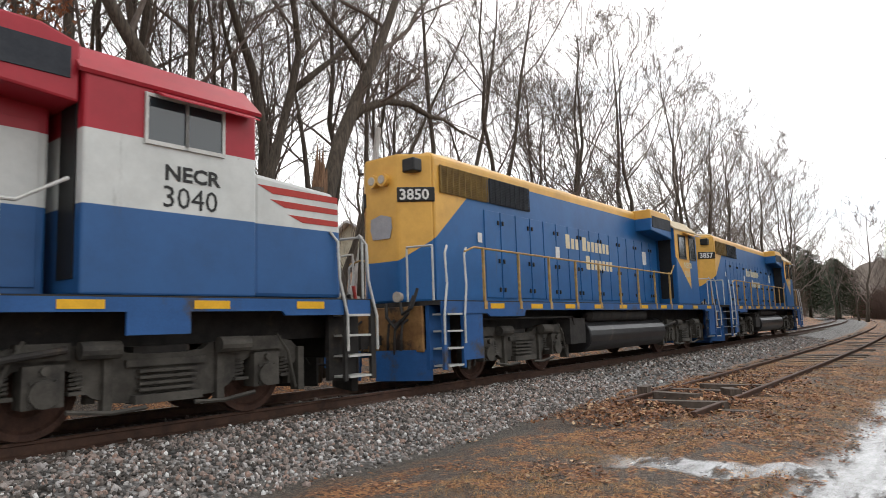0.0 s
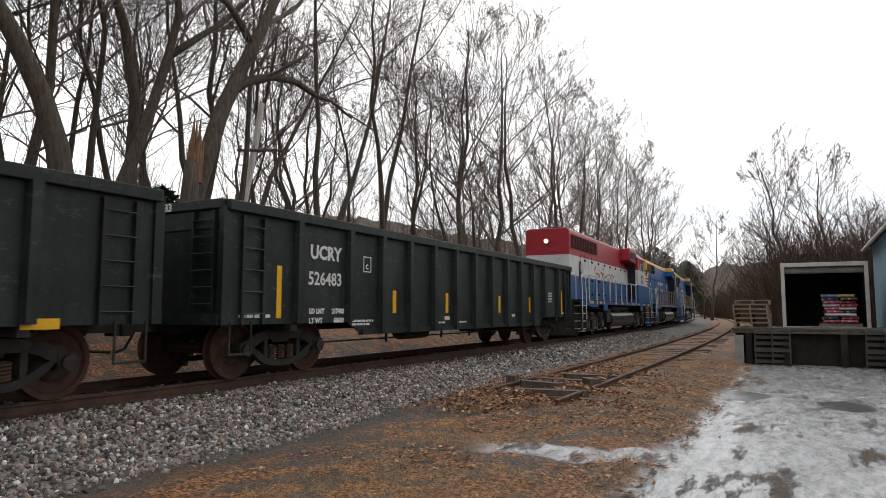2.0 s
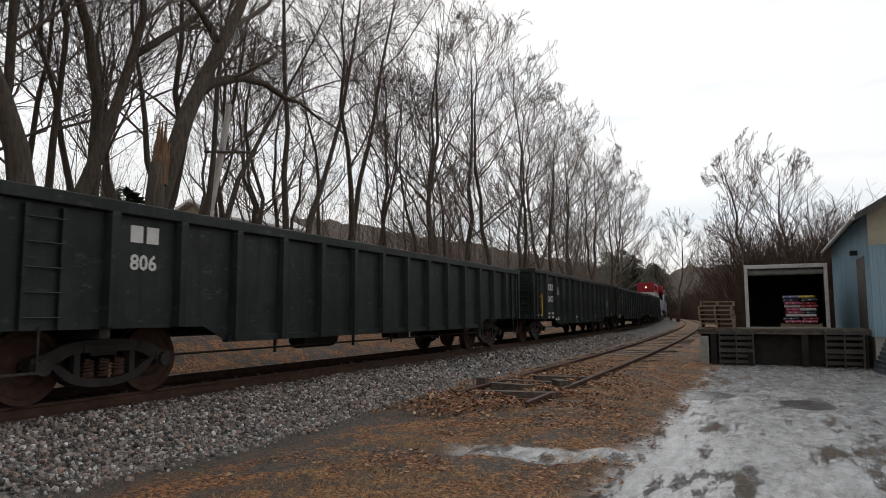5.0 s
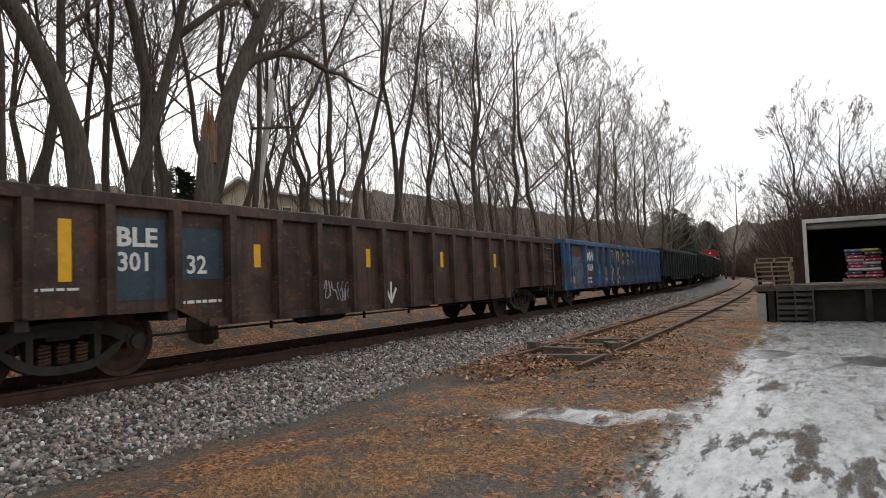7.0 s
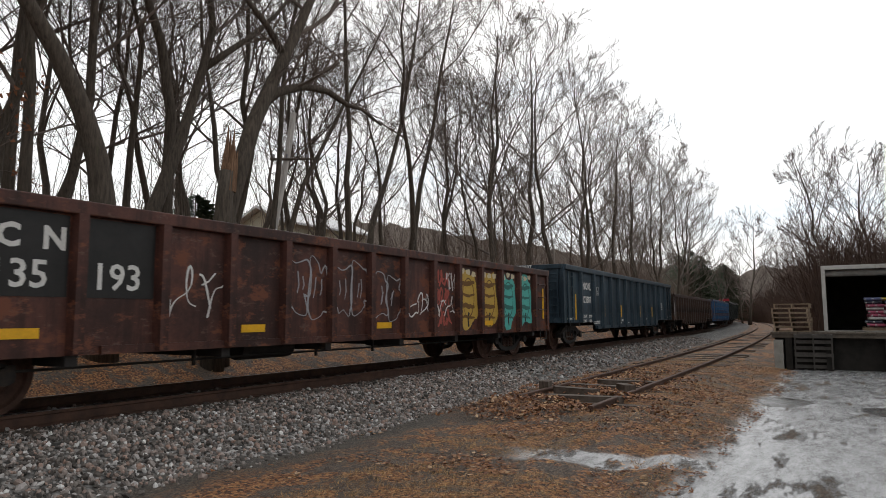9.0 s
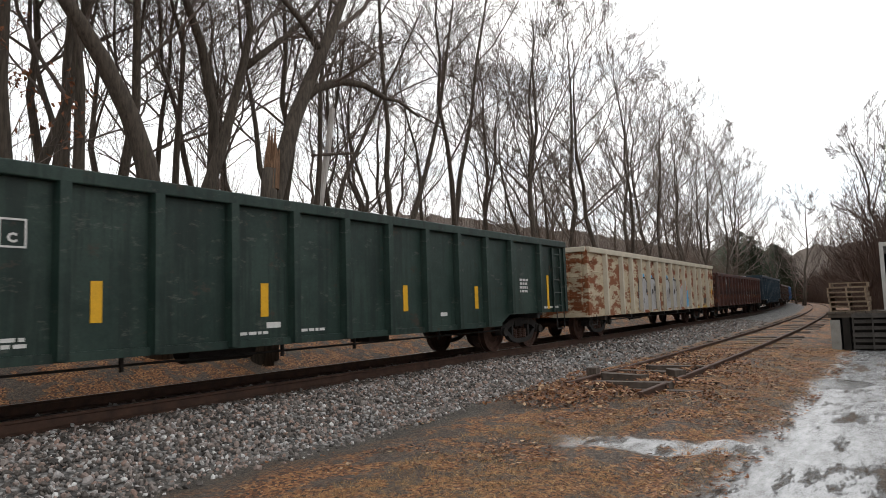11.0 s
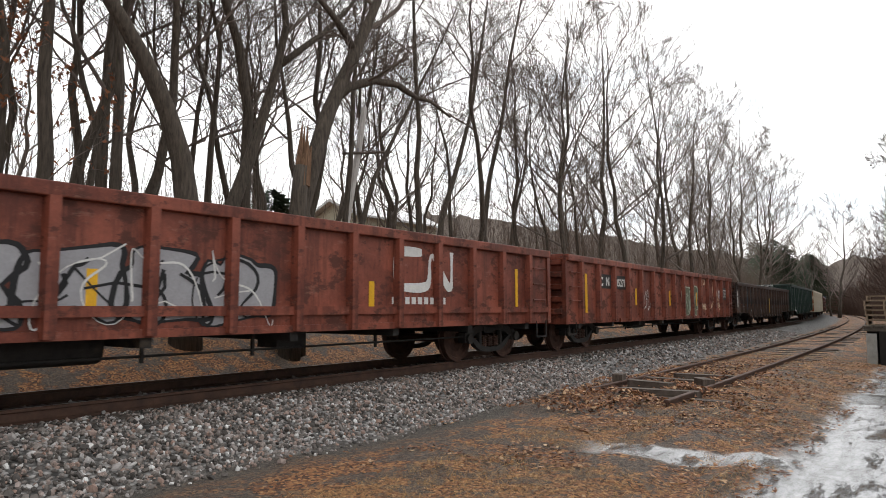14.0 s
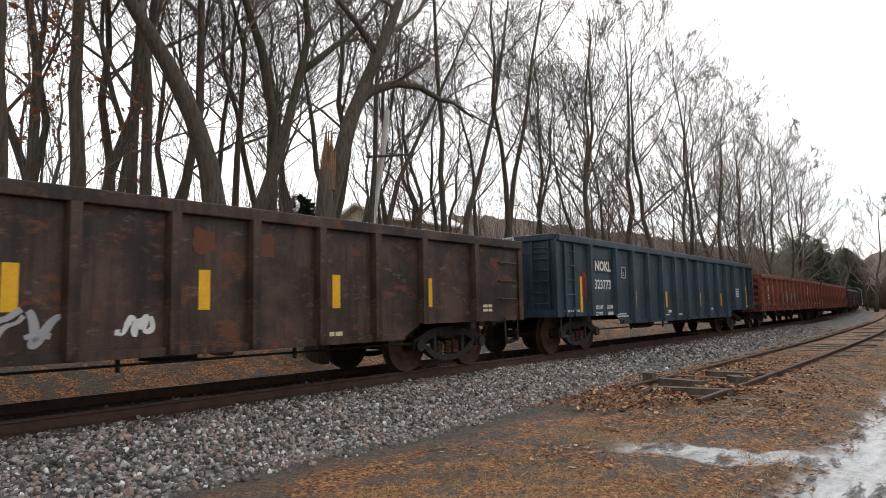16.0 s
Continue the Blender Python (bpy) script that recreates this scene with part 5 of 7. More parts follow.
bars(blocks(sp[0] + 0.3, 2.0, 0.22, 2, 0.25, 0.19), M["white"], car, y, "reporting_mark")
numbers(car, y, [("806", 0.28, sp[0] + 0.3, 1.65)])

L = 16.6
sp = [-L / 2 + 0.3, -L / 2 + 2.3, -L / 2 + 3.75] + [-L / 2 + 3.75 + 0.965 * k for k in range(1, 14)]
car, y, sp, h = gondola("faded blue gondola car with brown rusted panels and sprayed letters", "brown", -83.05, zt=2.32, zb=0.62, L=L, ribs=sp, chord="blue", fish=False)
for o in car.children:
    if o.name.startswith(("rib", "corner_post", "ladder")):
        o.data.materials[0] = M["blue"]
M["fadedblue"] = surface("chalky_faded_blue_paint", (0.04, 0.085, 0.13), (0.085, 0.16, 0.22), 2.2, 0.6, bump_s=0.1, dirt=(0.075, 0.04, 0.028), dirt_lo=0.5, dirt_hi=0.56, dirt_scale=2.4)
M["darkpanel"] = surface("smoke_stained_blue_panel", (0.018, 0.028, 0.04), (0.04, 0.06, 0.085), 2.5, 0.6, bump_s=0.1, dirt=(0.06, 0.033, 0.024), dirt_lo=0.5, dirt_hi=0.6)
part("blue_band", Geo().box(-h, h, y - 0.003, y + 0.001, 0.64, 0.80), M["blue"], car)
part("end_panel", Geo().box(sp[0] + 0.1, sp[1] - 0.1, y - 0.002, y + 0.001, 0.81, 1.75), M["fadedblue"], car, "chalky blue panel rusting through")
for k, top in ((2, 1.5), (3, 1.25), (5, 1.0), (7, 1.2), (8, 1.0), (10, 1.3), (12, 1.05), (13, 1.4)):
    part("blue_patch", Geo().box(sp[k] + 0.1, sp[k + 1] - 0.1, y - 0.002, y + 0.001, 0.81, top), M["fadedblue" if k % 2 else "blue"], car, "patch of newer blue paint")
part("number_panel", Geo().box(sp[1] + 0.1, sp[2] - 0.1, y - 0.003, y + 0.001, 0.66, 2.1), M["darkpanel"], car, "repainted number panel")
part("mark_patch", Geo().box(sp[1] + 0.12, sp[2] - 0.12, y - 0.005, y - 0.0032, 1.62, 2.04), M["fadedblue"], car)
lettering("SMW", 0.42, M["white"], car, sp[1] + 0.15, 1.64, y - 0.008, "reporting_mark", stretch=1.12, bold=0.016)
numbers(car, y - 0.003, [("320354", 0.335, sp[1] + 0.15, 1.26), ("LD LMT 220400", 0.10, sp[1] + 0.28, 0.95), ("LT WT    65600", 0.10, sp[1] + 0.28, 0.82)])
lettering("GONDOLA", 0.29, M["yellow"], car, sp[6] + 0.05, 1.86, y - 0.0045, "slogan_lettering", stretch=1.35, bold=0.01)
lettering("CONNECTION", 0.29, M["yellow"], car, sp[6] + 0.05, 1.52, y - 0.0045, "slogan_lettering", stretch=1.35, bold=0.01)
for k, (a0, a1) in enumerate(((0.0, 0.55), (0.1, 0.55), (0.22, 0.55))):
    bars([(sp[4] + 0.55 + a0, sp[4] + 0.55 + a1, 2.02 - 0.13 * k, 2.09 - 0.13 * k)], M["yellow"], car, y - 0.003, "speed_line")
g = Geo()
ribbon(g, [(sp[5] + 0.2, 1.66), (sp[5] + 0.28, 2.0), (sp[5] + 0.48, 2.06), (sp[5] + 0.52, 1.72), (sp[5] + 0.6, 2.02), (sp[5] + 0.82, 2.04), (sp[5] + 0.84, 1.66)], 0.06, y - 0.0045)
part("emblem_shape", g, M["yellow"], car, "yellow running emblem")
painted(car, M["blackp"], [(sp[4] + 0.15, 0.84), (sp[4] + 0.12, 1.35), (sp[4] + 0.3, 1.58), (sp[5] + 0.1, 1.52), (sp[6] - 0.1, 1.6), (sp[6] + 0.25, 1.52), (sp[6] + 0.3, 0.9), (sp[6] + 0.1, 0.72), (sp[4] + 0.4, 0.72)], y - 0.0055)
for k in range(4):
    a = sp[4] + 0.3 + 0.42 * k
    g = Geo()
    ribbon(g, [(a, 0.68), (a + 0.14, 1.05), (a + 0.08, 1.28), (a + 0.28, 1.5), (a + 0.34, 1.1), (a + 0.2, 0.98), (a + 0.42, 0.72)], 0.028, y - 0.008 - 0.0006 * k)
    part("graffiti", g, M["cream"], car)
for q, z, mt in ((sp[2] + 0.25, 1.0, "skyp"), (sp[3] + 0.3, 1.0, "cream"), (sp[7] + 0.1, 0.85, "grey"), (sp[12] + 0.2, 0.9, "grey")):
    scrawl(car, M[mt], q, z, 0.42, 0.42, int(z * 40), y - 0.006, 2, 0.014)
for k in (3, 6, 9, 11, 13):
    part("reflector", Geo().box(sp[k] + 0.28, sp[k] + 0.70, y - 0.009, y + 0.003, 0.86, 0.97), M["gold"], car, "orange reflective strip")
part("reflector", Geo().box(-h + 0.5, -h + 1.12, y - 0.005, y + 0.003, 0.84, 1.06), M["gold"], car, "orange reflective strip")
part("data_plate", Geo().box(sp[12] + 0.25, sp[12] + 0.6, y - 0.004, y + 0.001, 1.3, 1.6), M["board"], car, "black data plate")


def old_brown(front, digits, seed, zt=2.26):
    """Low dark brown cars with stencilled numbers on patched panels."""
    L = 17.0
    sp = rib_spots(L, 17, 1.05)
    st = [(L / 2 + q, 1.38, 1.72, 0.13) for q in (-12.61, -9.82, -7.06, -4.3)] + [(L / 2 - 15.5, 1.22, 1.92, 0.15)]
    car, y, sp, h = gondola("low dark brown weathered gondola car with patched number panels", "brown", front, zt=zt, zb=0.58, L=L, ribs=sp, ends="ribbed", fish=True, ladder=False, stripes=st)
    part("number_panel", Geo().box(sp[2] + 0.1, sp[3] - 0.1, y - 0.003, y + 0.001, 1.22, 1.9), M["slate"], car, "repainted grey-blue panel")
    part("number_panel", Geo().box(sp[1] + 0.09, sp[2] - 0.12, y - 0.0024, y + 0.001, 0.98, 1.98), M["slate"], car, "repainted dark panel behind the number")
    lettering("BLE", 0.32, M["white"], car, sp[1] + 0.13, 1.64, y - 0.006, "reporting_mark", stretch=1.15, bold=0.01)
    numbers(car, y - 0.003, [("301", 0.32, sp[1] + 0.14, 1.34), (digits, 0.34, sp[2] + 0.2, 1.3)])
    rng = random.Random(seed)
    scrawl(car, M["white"], sp[0] - 1.1, 1.0, 0.5, 0.8, seed + 1, y - 0.004, 3, 0.04)
    scrawl(car, M["grey"], sp[rng.randint(4, 6)] + 0.2, 0.8, 0.7, 0.35, seed + 2, y - 0.004, 4, 0.014)
    bars(small_print(sp[2] + 0.1, 0.9, 0.8, 1, rng, 0.04) + small_print(sp[0] + 0.1, 1.12, 0.7, 1, rng, 0.03), M["white"], car, y, "small_print")
    return car, y, sp, h


car, y, sp, h = old_brown(-100.7, "32", 50)
g = Geo().box(sp[7] + 0.3, sp[7] + 0.36, y - 0.006, y - 0.002, 0.72, 1.1)
for d in (-1, 1):
    g.add([(sp[7] + 0.33, y - 0.005, 0.66), (sp[7] + 0.33 + d * 0.2, y - 0.005, 0.95), (sp[7] + 0.33 + d * 0.15, y - 0.005, 1.0), (sp[7] + 0.33, y - 0.005, 0.76)], [(0, 1, 2, 3)])
part("chalk_arrow", g, M["white"], car)

modern_car("slate", -118.6, "tall slate-blue gondola car with white stencilled number", "323807", mark="NOKL")

L = 17.0
sp = rib_spots(L, 15, 1.0)
car, y, sp, h = gondola("dark maroon gondola car covered in coloured graffiti", "maroon", -136.8, zt=2.38, zb=0.66, L=L, ribs=sp, ends="ribbed", fish=False, ladder=False, stripes=[(-L / 2 + 1.2, 1.0, 1.85, 0.13), (L / 2 - 0.3, 1.0, 1.85, 0.1)])
for k in (1, 2):
    part("number_panel", Geo().box(sp[k] + 0.1, sp[k + 1] - 0.1, y - 0.002, y + 0.001, 1.3, 2.2), M["board"], car, "black number panel")
for ch, q in (("C", 0.22), ("N", 0.68)):
    lettering(ch, 0.34, M["white"], car, sp[1] + q, 1.82, y - 0.006, "reporting_mark", bold=0.012)
numbers(car, y - 0.003, [("135", 0.42, sp[1] + 0.14, 1.4), ("193", 0.43, sp[2] + 0.16, 1.4)])
for k, sd, q, mt in ((3, 61, 0.7, "white"), (5, 62, 0.95, "grey"), (6, 63, 0.95, "grey"), (7, 64, 0.8, "grey"), (8, 65, 0.5, "white"), (9, 66, 0.45, "white")):
    (bubble_letters if q > 0.75 else scrawl)(car, M[mt], sp[k] + 0.14, 1.05, 0.85, q, sd, y - 0.004, 2, 0.016)
M["salmon"] = sprayed("faded_salmon_spray_paint", (0.42, 0.10, 0.075))
M["umber"] = sprayed("umber_spray_shading", (0.17, 0.085, 0.02))
M["deepteal"] = sprayed("deep_teal_spray_shading", (0.035, 0.17, 0.15))
for q, z in ((0.12, 1.72), (0.12, 1.32), (0.2, 0.88)):
    scrawl(car, M["salmon"], sp[9] + q, z, 0.62, 0.34, 67 + int(z * 10), y - 0.003, 3, 0.03)
scrawl(car, M["white"], sp[9] + 0.62, 1.62, 0.36, 0.4, 69, y - 0.006, 3, 0.016)


def throw_up(x, base, shade, seed):
    """A big rounded sprayed figure with shaded bands, a split foot and a drip-edged rim."""
    blob(car, M[base], x, 1.46, 0.82, 1.28, seed, y - 0.003)
    rng = random.Random(seed)
    for k in range(4):
        z = 1.05 + 0.26 * k
        pts = [(x - 0.30 + 0.06 * i, z + 0.018 * math.sin(i * 0.5 + k) + rng.uniform(-0.015, 0.015)) for i in range(11)]
        g = Geo()
        ribbon(g, pts, 0.03 + 0.02 * (k % 2), y - 0.005)
        part("graffiti", g, M[shade], car)
    g = Geo()
    ribbon(g, [(x + 0.01, 0.84), (x - 0.02, 1.0), (x + 0.02, 1.16)], 0.035, y - 0.0062)
    part("graffiti", g, M["blackp"], car)
    g = Geo()
    ribbon(g, [(x + 0.27 * math.cos(a), 1.5 + 0.44 * math.sin(a)) for a in (6.28 * i / 24 for i in range(24))], 0.016, y - 0.007, True)
    part("graffiti", g, M[shade], car)
    for k in range(3):
        blob(car, M["cream"], x - 0.28 + 0.27 * k, 2.09 + rng.uniform(-0.05, 0.04), 0.2, 0.12, seed + 30 + k, y - 0.0082, "peeling_paint")


for k, base, shade in ((10, "gold", "umber"), (11, "gold", "umber"), (12, "teal", "deepteal"), (13, "teal", "deepteal")):
    throw_up(sp[k] + 0.52, base, shade, 70 + k)
for k in (1, 4, 7, 11):
    part("reflector", Geo().box(sp[k] + 0.25, sp[k] + 0.7, y - 0.007, y + 0.003, 0.86, 0.97), M["yellow"], car, "yellow reflective strip")

L = 16.6
b = L / 2 - 2.83
sp = [-L / 2 + 1.36] + [-b + 2 * b * k / 11 for k in range(12)] + [L / 2 - 1.36]
st = [(L / 2 - q, 1.0, 1.5, 0.13) for q in (1.36, 3.82, 6.8, 9.8, 12.8)]
car, y, sp, h = gondola("tall cream gondola car blooming with rust and silver graffiti", "rusttan", -154.9, zt=2.66, zb=0.66, L=L, ribs=sp, fish=False, ladder=False, chord="creamframe", rib_paint="creamframe", stripes=st + [(L / 2 - 0.2, 1.0, 1.9, 0.1)])
M["rustletter"] = sprayed("rust_brown_letters", (0.13, 0.045, 0.026))
M["orangep"] = sprayed("orange_spray_paint", (0.62, 0.16, 0.07))
M["chromep"] = surface("silver_spray_paint", (0.40, 0.40, 0.41), (0.56, 0.56, 0.57), 4, 0.5, 0.15, 0.05, dirt=(0.30, 0.29, 0.28), dirt_lo=0.5, dirt_hi=0.6)
for ch, q in (("C", 8.6), ("O", 7.6), ("N", 6.6), ("S", 5.6), ("I", 4.45), ("N", 3.62)):
    lettering(ch, 0.66, M["rustletter"], car, h - q, 1.9, y - 0.003, "lettering")
# big outlined silver shapes in two groups, a blue and orange one ahead of them
for q in (8.9, 11.95):
    o = h - q
    painted(car, M["skyp"], [(o + 0.35, 1.8), (o + 0.5, 2.02), (o + 0.75, 2.02), (o + 0.85, 1.8)], y - 0.004)
    painted(car, M["skyp"], [(o + 1.3, 1.8), (o + 1.4, 2.0), (o + 1.7, 1.98), (o + 1.8, 1.8)], y - 0.004)
    painted(car, M["chromep"], [(o, 0.7), (o, 1.5), (o + 0.1, 1.86), (o + 0.8, 1.88), (o + 1.02, 1.72), (o + 0.95, 1.3), (o + 1.25, 1.2), (o + 1.45, 0.7)], y - 0.005, M["blackp"], 0.028)
    painted(car, M["chromep"], [(o + 1.1, 0.7), (o + 1.3, 1.35), (o + 1.2, 1.88), (o + 1.95, 1.86), (o + 2.1, 1.7), (o + 2.05, 0.7)], y - 0.0068, M["blackp"], 0.028)
    painted(car, M["chromep"], [(o + 2.1, 0.7), (o + 2.05, 1.5), (o + 2.12, 1.9), (o + 2.62, 1.82), (o + 2.5, 1.2), (o + 2.7, 0.7)], y - 0.0086, M["blackp"], 0.024)
    for a, b2, r in ((0.5, 1.45, 0.12), (0.5, 1.1, 0.16), (1.65, 1.4, 0.13), (1.98, 1.5, 0.12), (2.35, 1.3, 0.09), (0.15, 1.35, 0.09), (0.95, 1.42, 0.1)):
        blob(car, M["blackp"], o + a, b2, r * 1.7, r * 1.5, int(a * 50), y - 0.0105)
painted(car, M["orangep"], [(h - 6.45, 1.3), (h - 6.25, 1.62), (h - 5.95, 1.75), (h - 5.6, 1.85), (h - 5.2, 1.6), (h - 5.12, 1.1), (h - 5.4, 0.82), (h - 5.9, 1.0)], y - 0.0092)
painted(car, M["chromep"], [(h - 6.4, 1.42), (h - 6.2, 1.6), (h - 5.8, 1.74), (h - 5.6, 1.72), (h - 5.5, 1.3), (h - 5.3, 1.6), (h - 5.2, 1.15), (h - 5.4, 0.92), (h - 5.8, 1.1), (h - 6.0, 0.7), (h - 6.3, 0.9)], y - 0.0110)
painted(car, M["skyp"], [(h - 5.78, 0.68), (h - 5.74, 0.98), (h - 5.3, 0.9), (h - 5.22, 1.45), (h - 5.03, 1.47), (h - 5.0, 1.12), (h - 4.93, 0.95), (h - 4.93, 0.68)], y - 0.0128)
scrawl(car, M["white"], h - 5.16, 0.76, 0.14, 0.2, 5, y - 0.014, 1, 0.014)
for q in (5.81, 6.81, 7.8, 8.8, 9.79, 10.79, 11.78):
    part("graffiti", Geo().box(h - q - 0.062, h - q + 0.062, y - 0.121, y - 0.117, 0.69, 1.05 if q in (6.81, 9.79) else 1.84), M["chromep"], car, "silver paint over a rib")
scrawl(car, M["blackp"], h - 2.5, 1.25, 0.8, 0.42, 99, y - 0.004, 3, 0.012)
part("data_plate", Geo().box(h - 2.02, h - 1.55, y - 0.003, y + 0.001, 0.86, 1.12), M["board"], car)
part("yellow_band", Geo().box(h - 4.9, h - 0.9, y - 0.003, y + 0.001, 0.68, 0.76), M["gold"], car)

modern_car("green", -173.1, "tall dark green gondola car with a white number", "526423")
car, y, sp, h = old_brown(-191.3, "14", 110)
for k in (9, 11, 12):
    scrawl(car, M["skyp"] if k == 9 else M["grey"], sp[k] + 0.2, 0.85, 0.6, 0.4, 120 + k, y - 0.004, 4, 0.022)
part("chalk_line", Geo().box(sp[8] - 0.05, sp[8] + 0.03, y - 0.13, y - 0.1, 0.8, 1.6), M["gold"], car)

M["palegreen"] = sprayed("pale_green_spray_paint", (0.42, 0.48, 0.38))
M["mossgreen"] = sprayed("moss_green_spray_paint", (0.13, 0.15, 0.10))
L = 16.9
sp = rib_spots(L, 15, 0.8)
car, y, sp, h = gondola("red oxide gondola car with scuffed sides and peeling letters", "oxide", -209.4, zt=2.38, zb=0.68, L=L, ribs=sp, ends="ribbed", fish=False, ladder=False, stripes=[(sp[k] + 0.75, 1.15, 1.65, 0.13) for k in (3, 6, 9)] + [(-L / 2 + 1.2, 0.95, 1.95, 0.13), (L / 2 - 0.6, 0.95, 1.95, 0.11)])
for k in (1, 2):
    part("number_panel", Geo().box(sp[k] + 0.1, sp[k + 1] - 0.1, y - 0.002, y + 0.001, 1.6, 1.98), M["board"], car, "black number panel")
for ch, q in (("C", 0.2), ("N", 0.62)):
    lettering(ch, 0.31, M["white"], car, sp[1] + q, 1.68, y - 0.006, "reporting_mark", bold=0.012)
numbers(car, y - 0.003, [("135271", 0.29, sp[2] + 0.12, 1.68)])
scrawl(car, M["white"], sp[4] + 0.15, 1.0, 0.75, 0.6, 131, y - 0.004, 3, 0.018)
bubble_letters(car, M["palegreen"], sp[8] + 0.05, 0.8, 1.9, 1.1, 132, y - 0.003, 2, 0.03, M["mossgreen"])
scrawl(car, M["palegreen"], sp[8] + 0.1, 0.9, 1.5, 0.8, 133, y - 0.007, 2, 0.02)
M["peel"] = surface("peeling_cream_logo", (0.55, 0.40, 0.26), (0.72, 0.60, 0.45), 5, 0.7, bump_s=0.1, dirt=(0.20, 0.06, 0.03), dirt_lo=0.48, dirt_hi=0.55, dirt_scale=4)
g = Geo()
worm = [(h - 4.3, 2.08), (h - 4.75, 2.05), (h - 5.0, 1.8), (h - 5.0, 1.4), (h - 4.75, 1.14), (h - 4.2, 1.1), (h - 3.35, 1.12), (h - 3.08, 1.25), (h - 3.03, 1.6), (h - 3.09, 1.93), (h - 2.95, 2.08), (h - 2.75, 2.02), (h - 2.4, 1.6), (h - 2.2, 1.17), (h - 1.97, 1.06), (h - 1.82, 1.2), (h - 1.84, 1.6), (h - 1.87, 2.0)]
for _ in range(2):
    worm = [worm[0]] + [(a[0] * q + b[0] * (1 - q), a[1] * q + b[1] * (1 - q)) for a, b in zip(worm, worm[1:]) for q in (0.75, 0.25)] + [worm[-1]]
ribbon(g, worm, 0.105, y - 0.004)
part("worn_logo_shape", g, M["peel"], car, "large peeling cream emblem stroke")
scrawl(car, M["white"], h - 2.25, 1.45, 0.32, 0.35, 134, y - 0.008, 3, 0.016)
part("data_plate", Geo().box(h - 1.47, h - 0.77, y - 0.003, y + 0.001, 1.42, 1.92), M["board"], car, "black data plate")
bars([(h - 1.35, h - 0.89, 1.80, 1.83), (h - 1.35, h - 0.89, 1.52, 1.55), (h - 1.35, h - 1.32, 1.55, 1.8), (h - 0.92, h - 0.89, 1.55, 1.8), (h - 1.13, h - 1.10, 1.55, 1.8)], M["white"], car, y - 0.004, "data_frame")

L = 17.05
sp = rib_spots(L, 15, 0.95)
car, y, sp, h = gondola("red oxide gondola car with a white emblem and silver graffiti", "oxide", -227.2, zt=2.38, zb=0.74, L=L, ribs=sp, ends="ribbed", fish=False, ladder=False, stripes=[(L / 2 + q, 1.08, 1.5, 0.12) for q in (-13.36, -10.25, -8.07, -5.89)] + [(L / 2 - 15.93, 1.08, 1.8, 0.13), (L / 2 - 1.4, 1.0, 1.9, 0.1)])
part("side_rail", Geo().box(-h, h, y - 0.06, y, 0.98, 1.1), M["oxide"], car)
lettering("CN", 0.32, M["white"], car, h - 16.02, 1.65, y - 0.003, "reporting_mark", bold=0.008)
numbers(car, y, [("13", 0.32, h - 15.56, 1.65), ("6737", 0.32, h - 14.92, 1.65), ("198300", 0.13, h - 15.0, 1.42), ("64700", 0.13, h - 14.95, 1.26)])
bars(small_print(sp[0] + 0.35, 1.42, 0.55, 1, random.Random(5), 0.08) + small_print(sp[0] + 0.35, 1.27, 0.5, 1, random.Random(6), 0.08) + small_print(sp[2] + 0.2, 1.4, 0.7, 1, random.Random(7), 0.05), M["white"], car, y, "small_print")
blob(car, M["blackp"], -h + 1.0, 1.66, 0.34, 0.34, 140, y - 0.003)
bubble_letters(car, M["blackp"], h - 11.9, 0.85, 4.0, 0.9, 141, y - 0.003, 4, 0.03, M["grey"])
scrawl(car, M["blackp"], h - 11.8, 0.85, 3.9, 0.9, 149, y - 0.008, 3, 0.022)
scrawl(car, M["white"], h - 11.9, 0.85, 4.0, 0.9, 150, y - 0.009, 4, 0.012)
g = Geo()
x0 = h - 5.4
band_path = [(x0 + 0.78, 2.04), (x0 + 0.22, 2.04), (x0 + 0.06, 1.94), (x0 + 0.06, 1.5), (x0 + 0.2, 1.42), (x0 + 0.86, 1.42), (x0 + 1.0, 1.52), (x0 + 1.0, 1.98), (x0 + 1.12, 2.02), (x0 + 1.52, 1.46), (x0 + 1.64, 1.44), (x0 + 1.66, 1.6), (x0 + 1.66, 2.1)]
for _ in range(2):
    band_path = [band_path[0]] + [(a[0] * q + b[0] * (1 - q), a[1] * q + b[1] * (1 - q)) for a, b in zip(band_path, band_path[1:]) for q in (0.75, 0.25)] + [band_path[-1]]
ribbon(g, band_path, 0.075, y - 0.004)
part("emblem_shape", g, M["white"], car, "large white emblem shape")
bars(blocks(x0, 1.14, 0.12, 9, 0.17, 0.11), M["white"], car, y, "small_print")

car, y, sp, h = modern_car("slate", -245.65, "tall slate-blue gondola car with a black mark panel", "323773", panel="board", zt=2.7, mark="NOKL", along=-0.1)
scrawl(car, M["redp"], -h + 1.2, 1.2, 0.4, 0.75, 171, y - 0.008, 3, 0.022)

L = 16.9
sp = paired_spots(L)
car, y, sp, h = gondola("dark brown weathered gondola car with rust spots and chalk marks", "brown", -263.95, zt=2.41, zb=0.60, L=L, ribs=sp, fish=True, ladder=False, stripes=[(L / 2 + q, 1.12, 1.6, 0.15) for q in (-9.0, -6.94, -4.85, -2.79)])
scrawl(car, M["grey"], sp[5] + 0.2, 0.75, 0.9, 0.5, 160, y - 0.004, 2, 0.04)
scrawl(car, M["white"], sp[7] - 0.6, 0.85, 0.4, 0.2, 161, y - 0.004, 3, 0.03)
for k, q in ((7, 0.4), (8, 0.2)):
    blob(car, M["rustletter"], sp[k] + q, 1.95, 0.3, 0.3, 162 + k, y - 0.003)
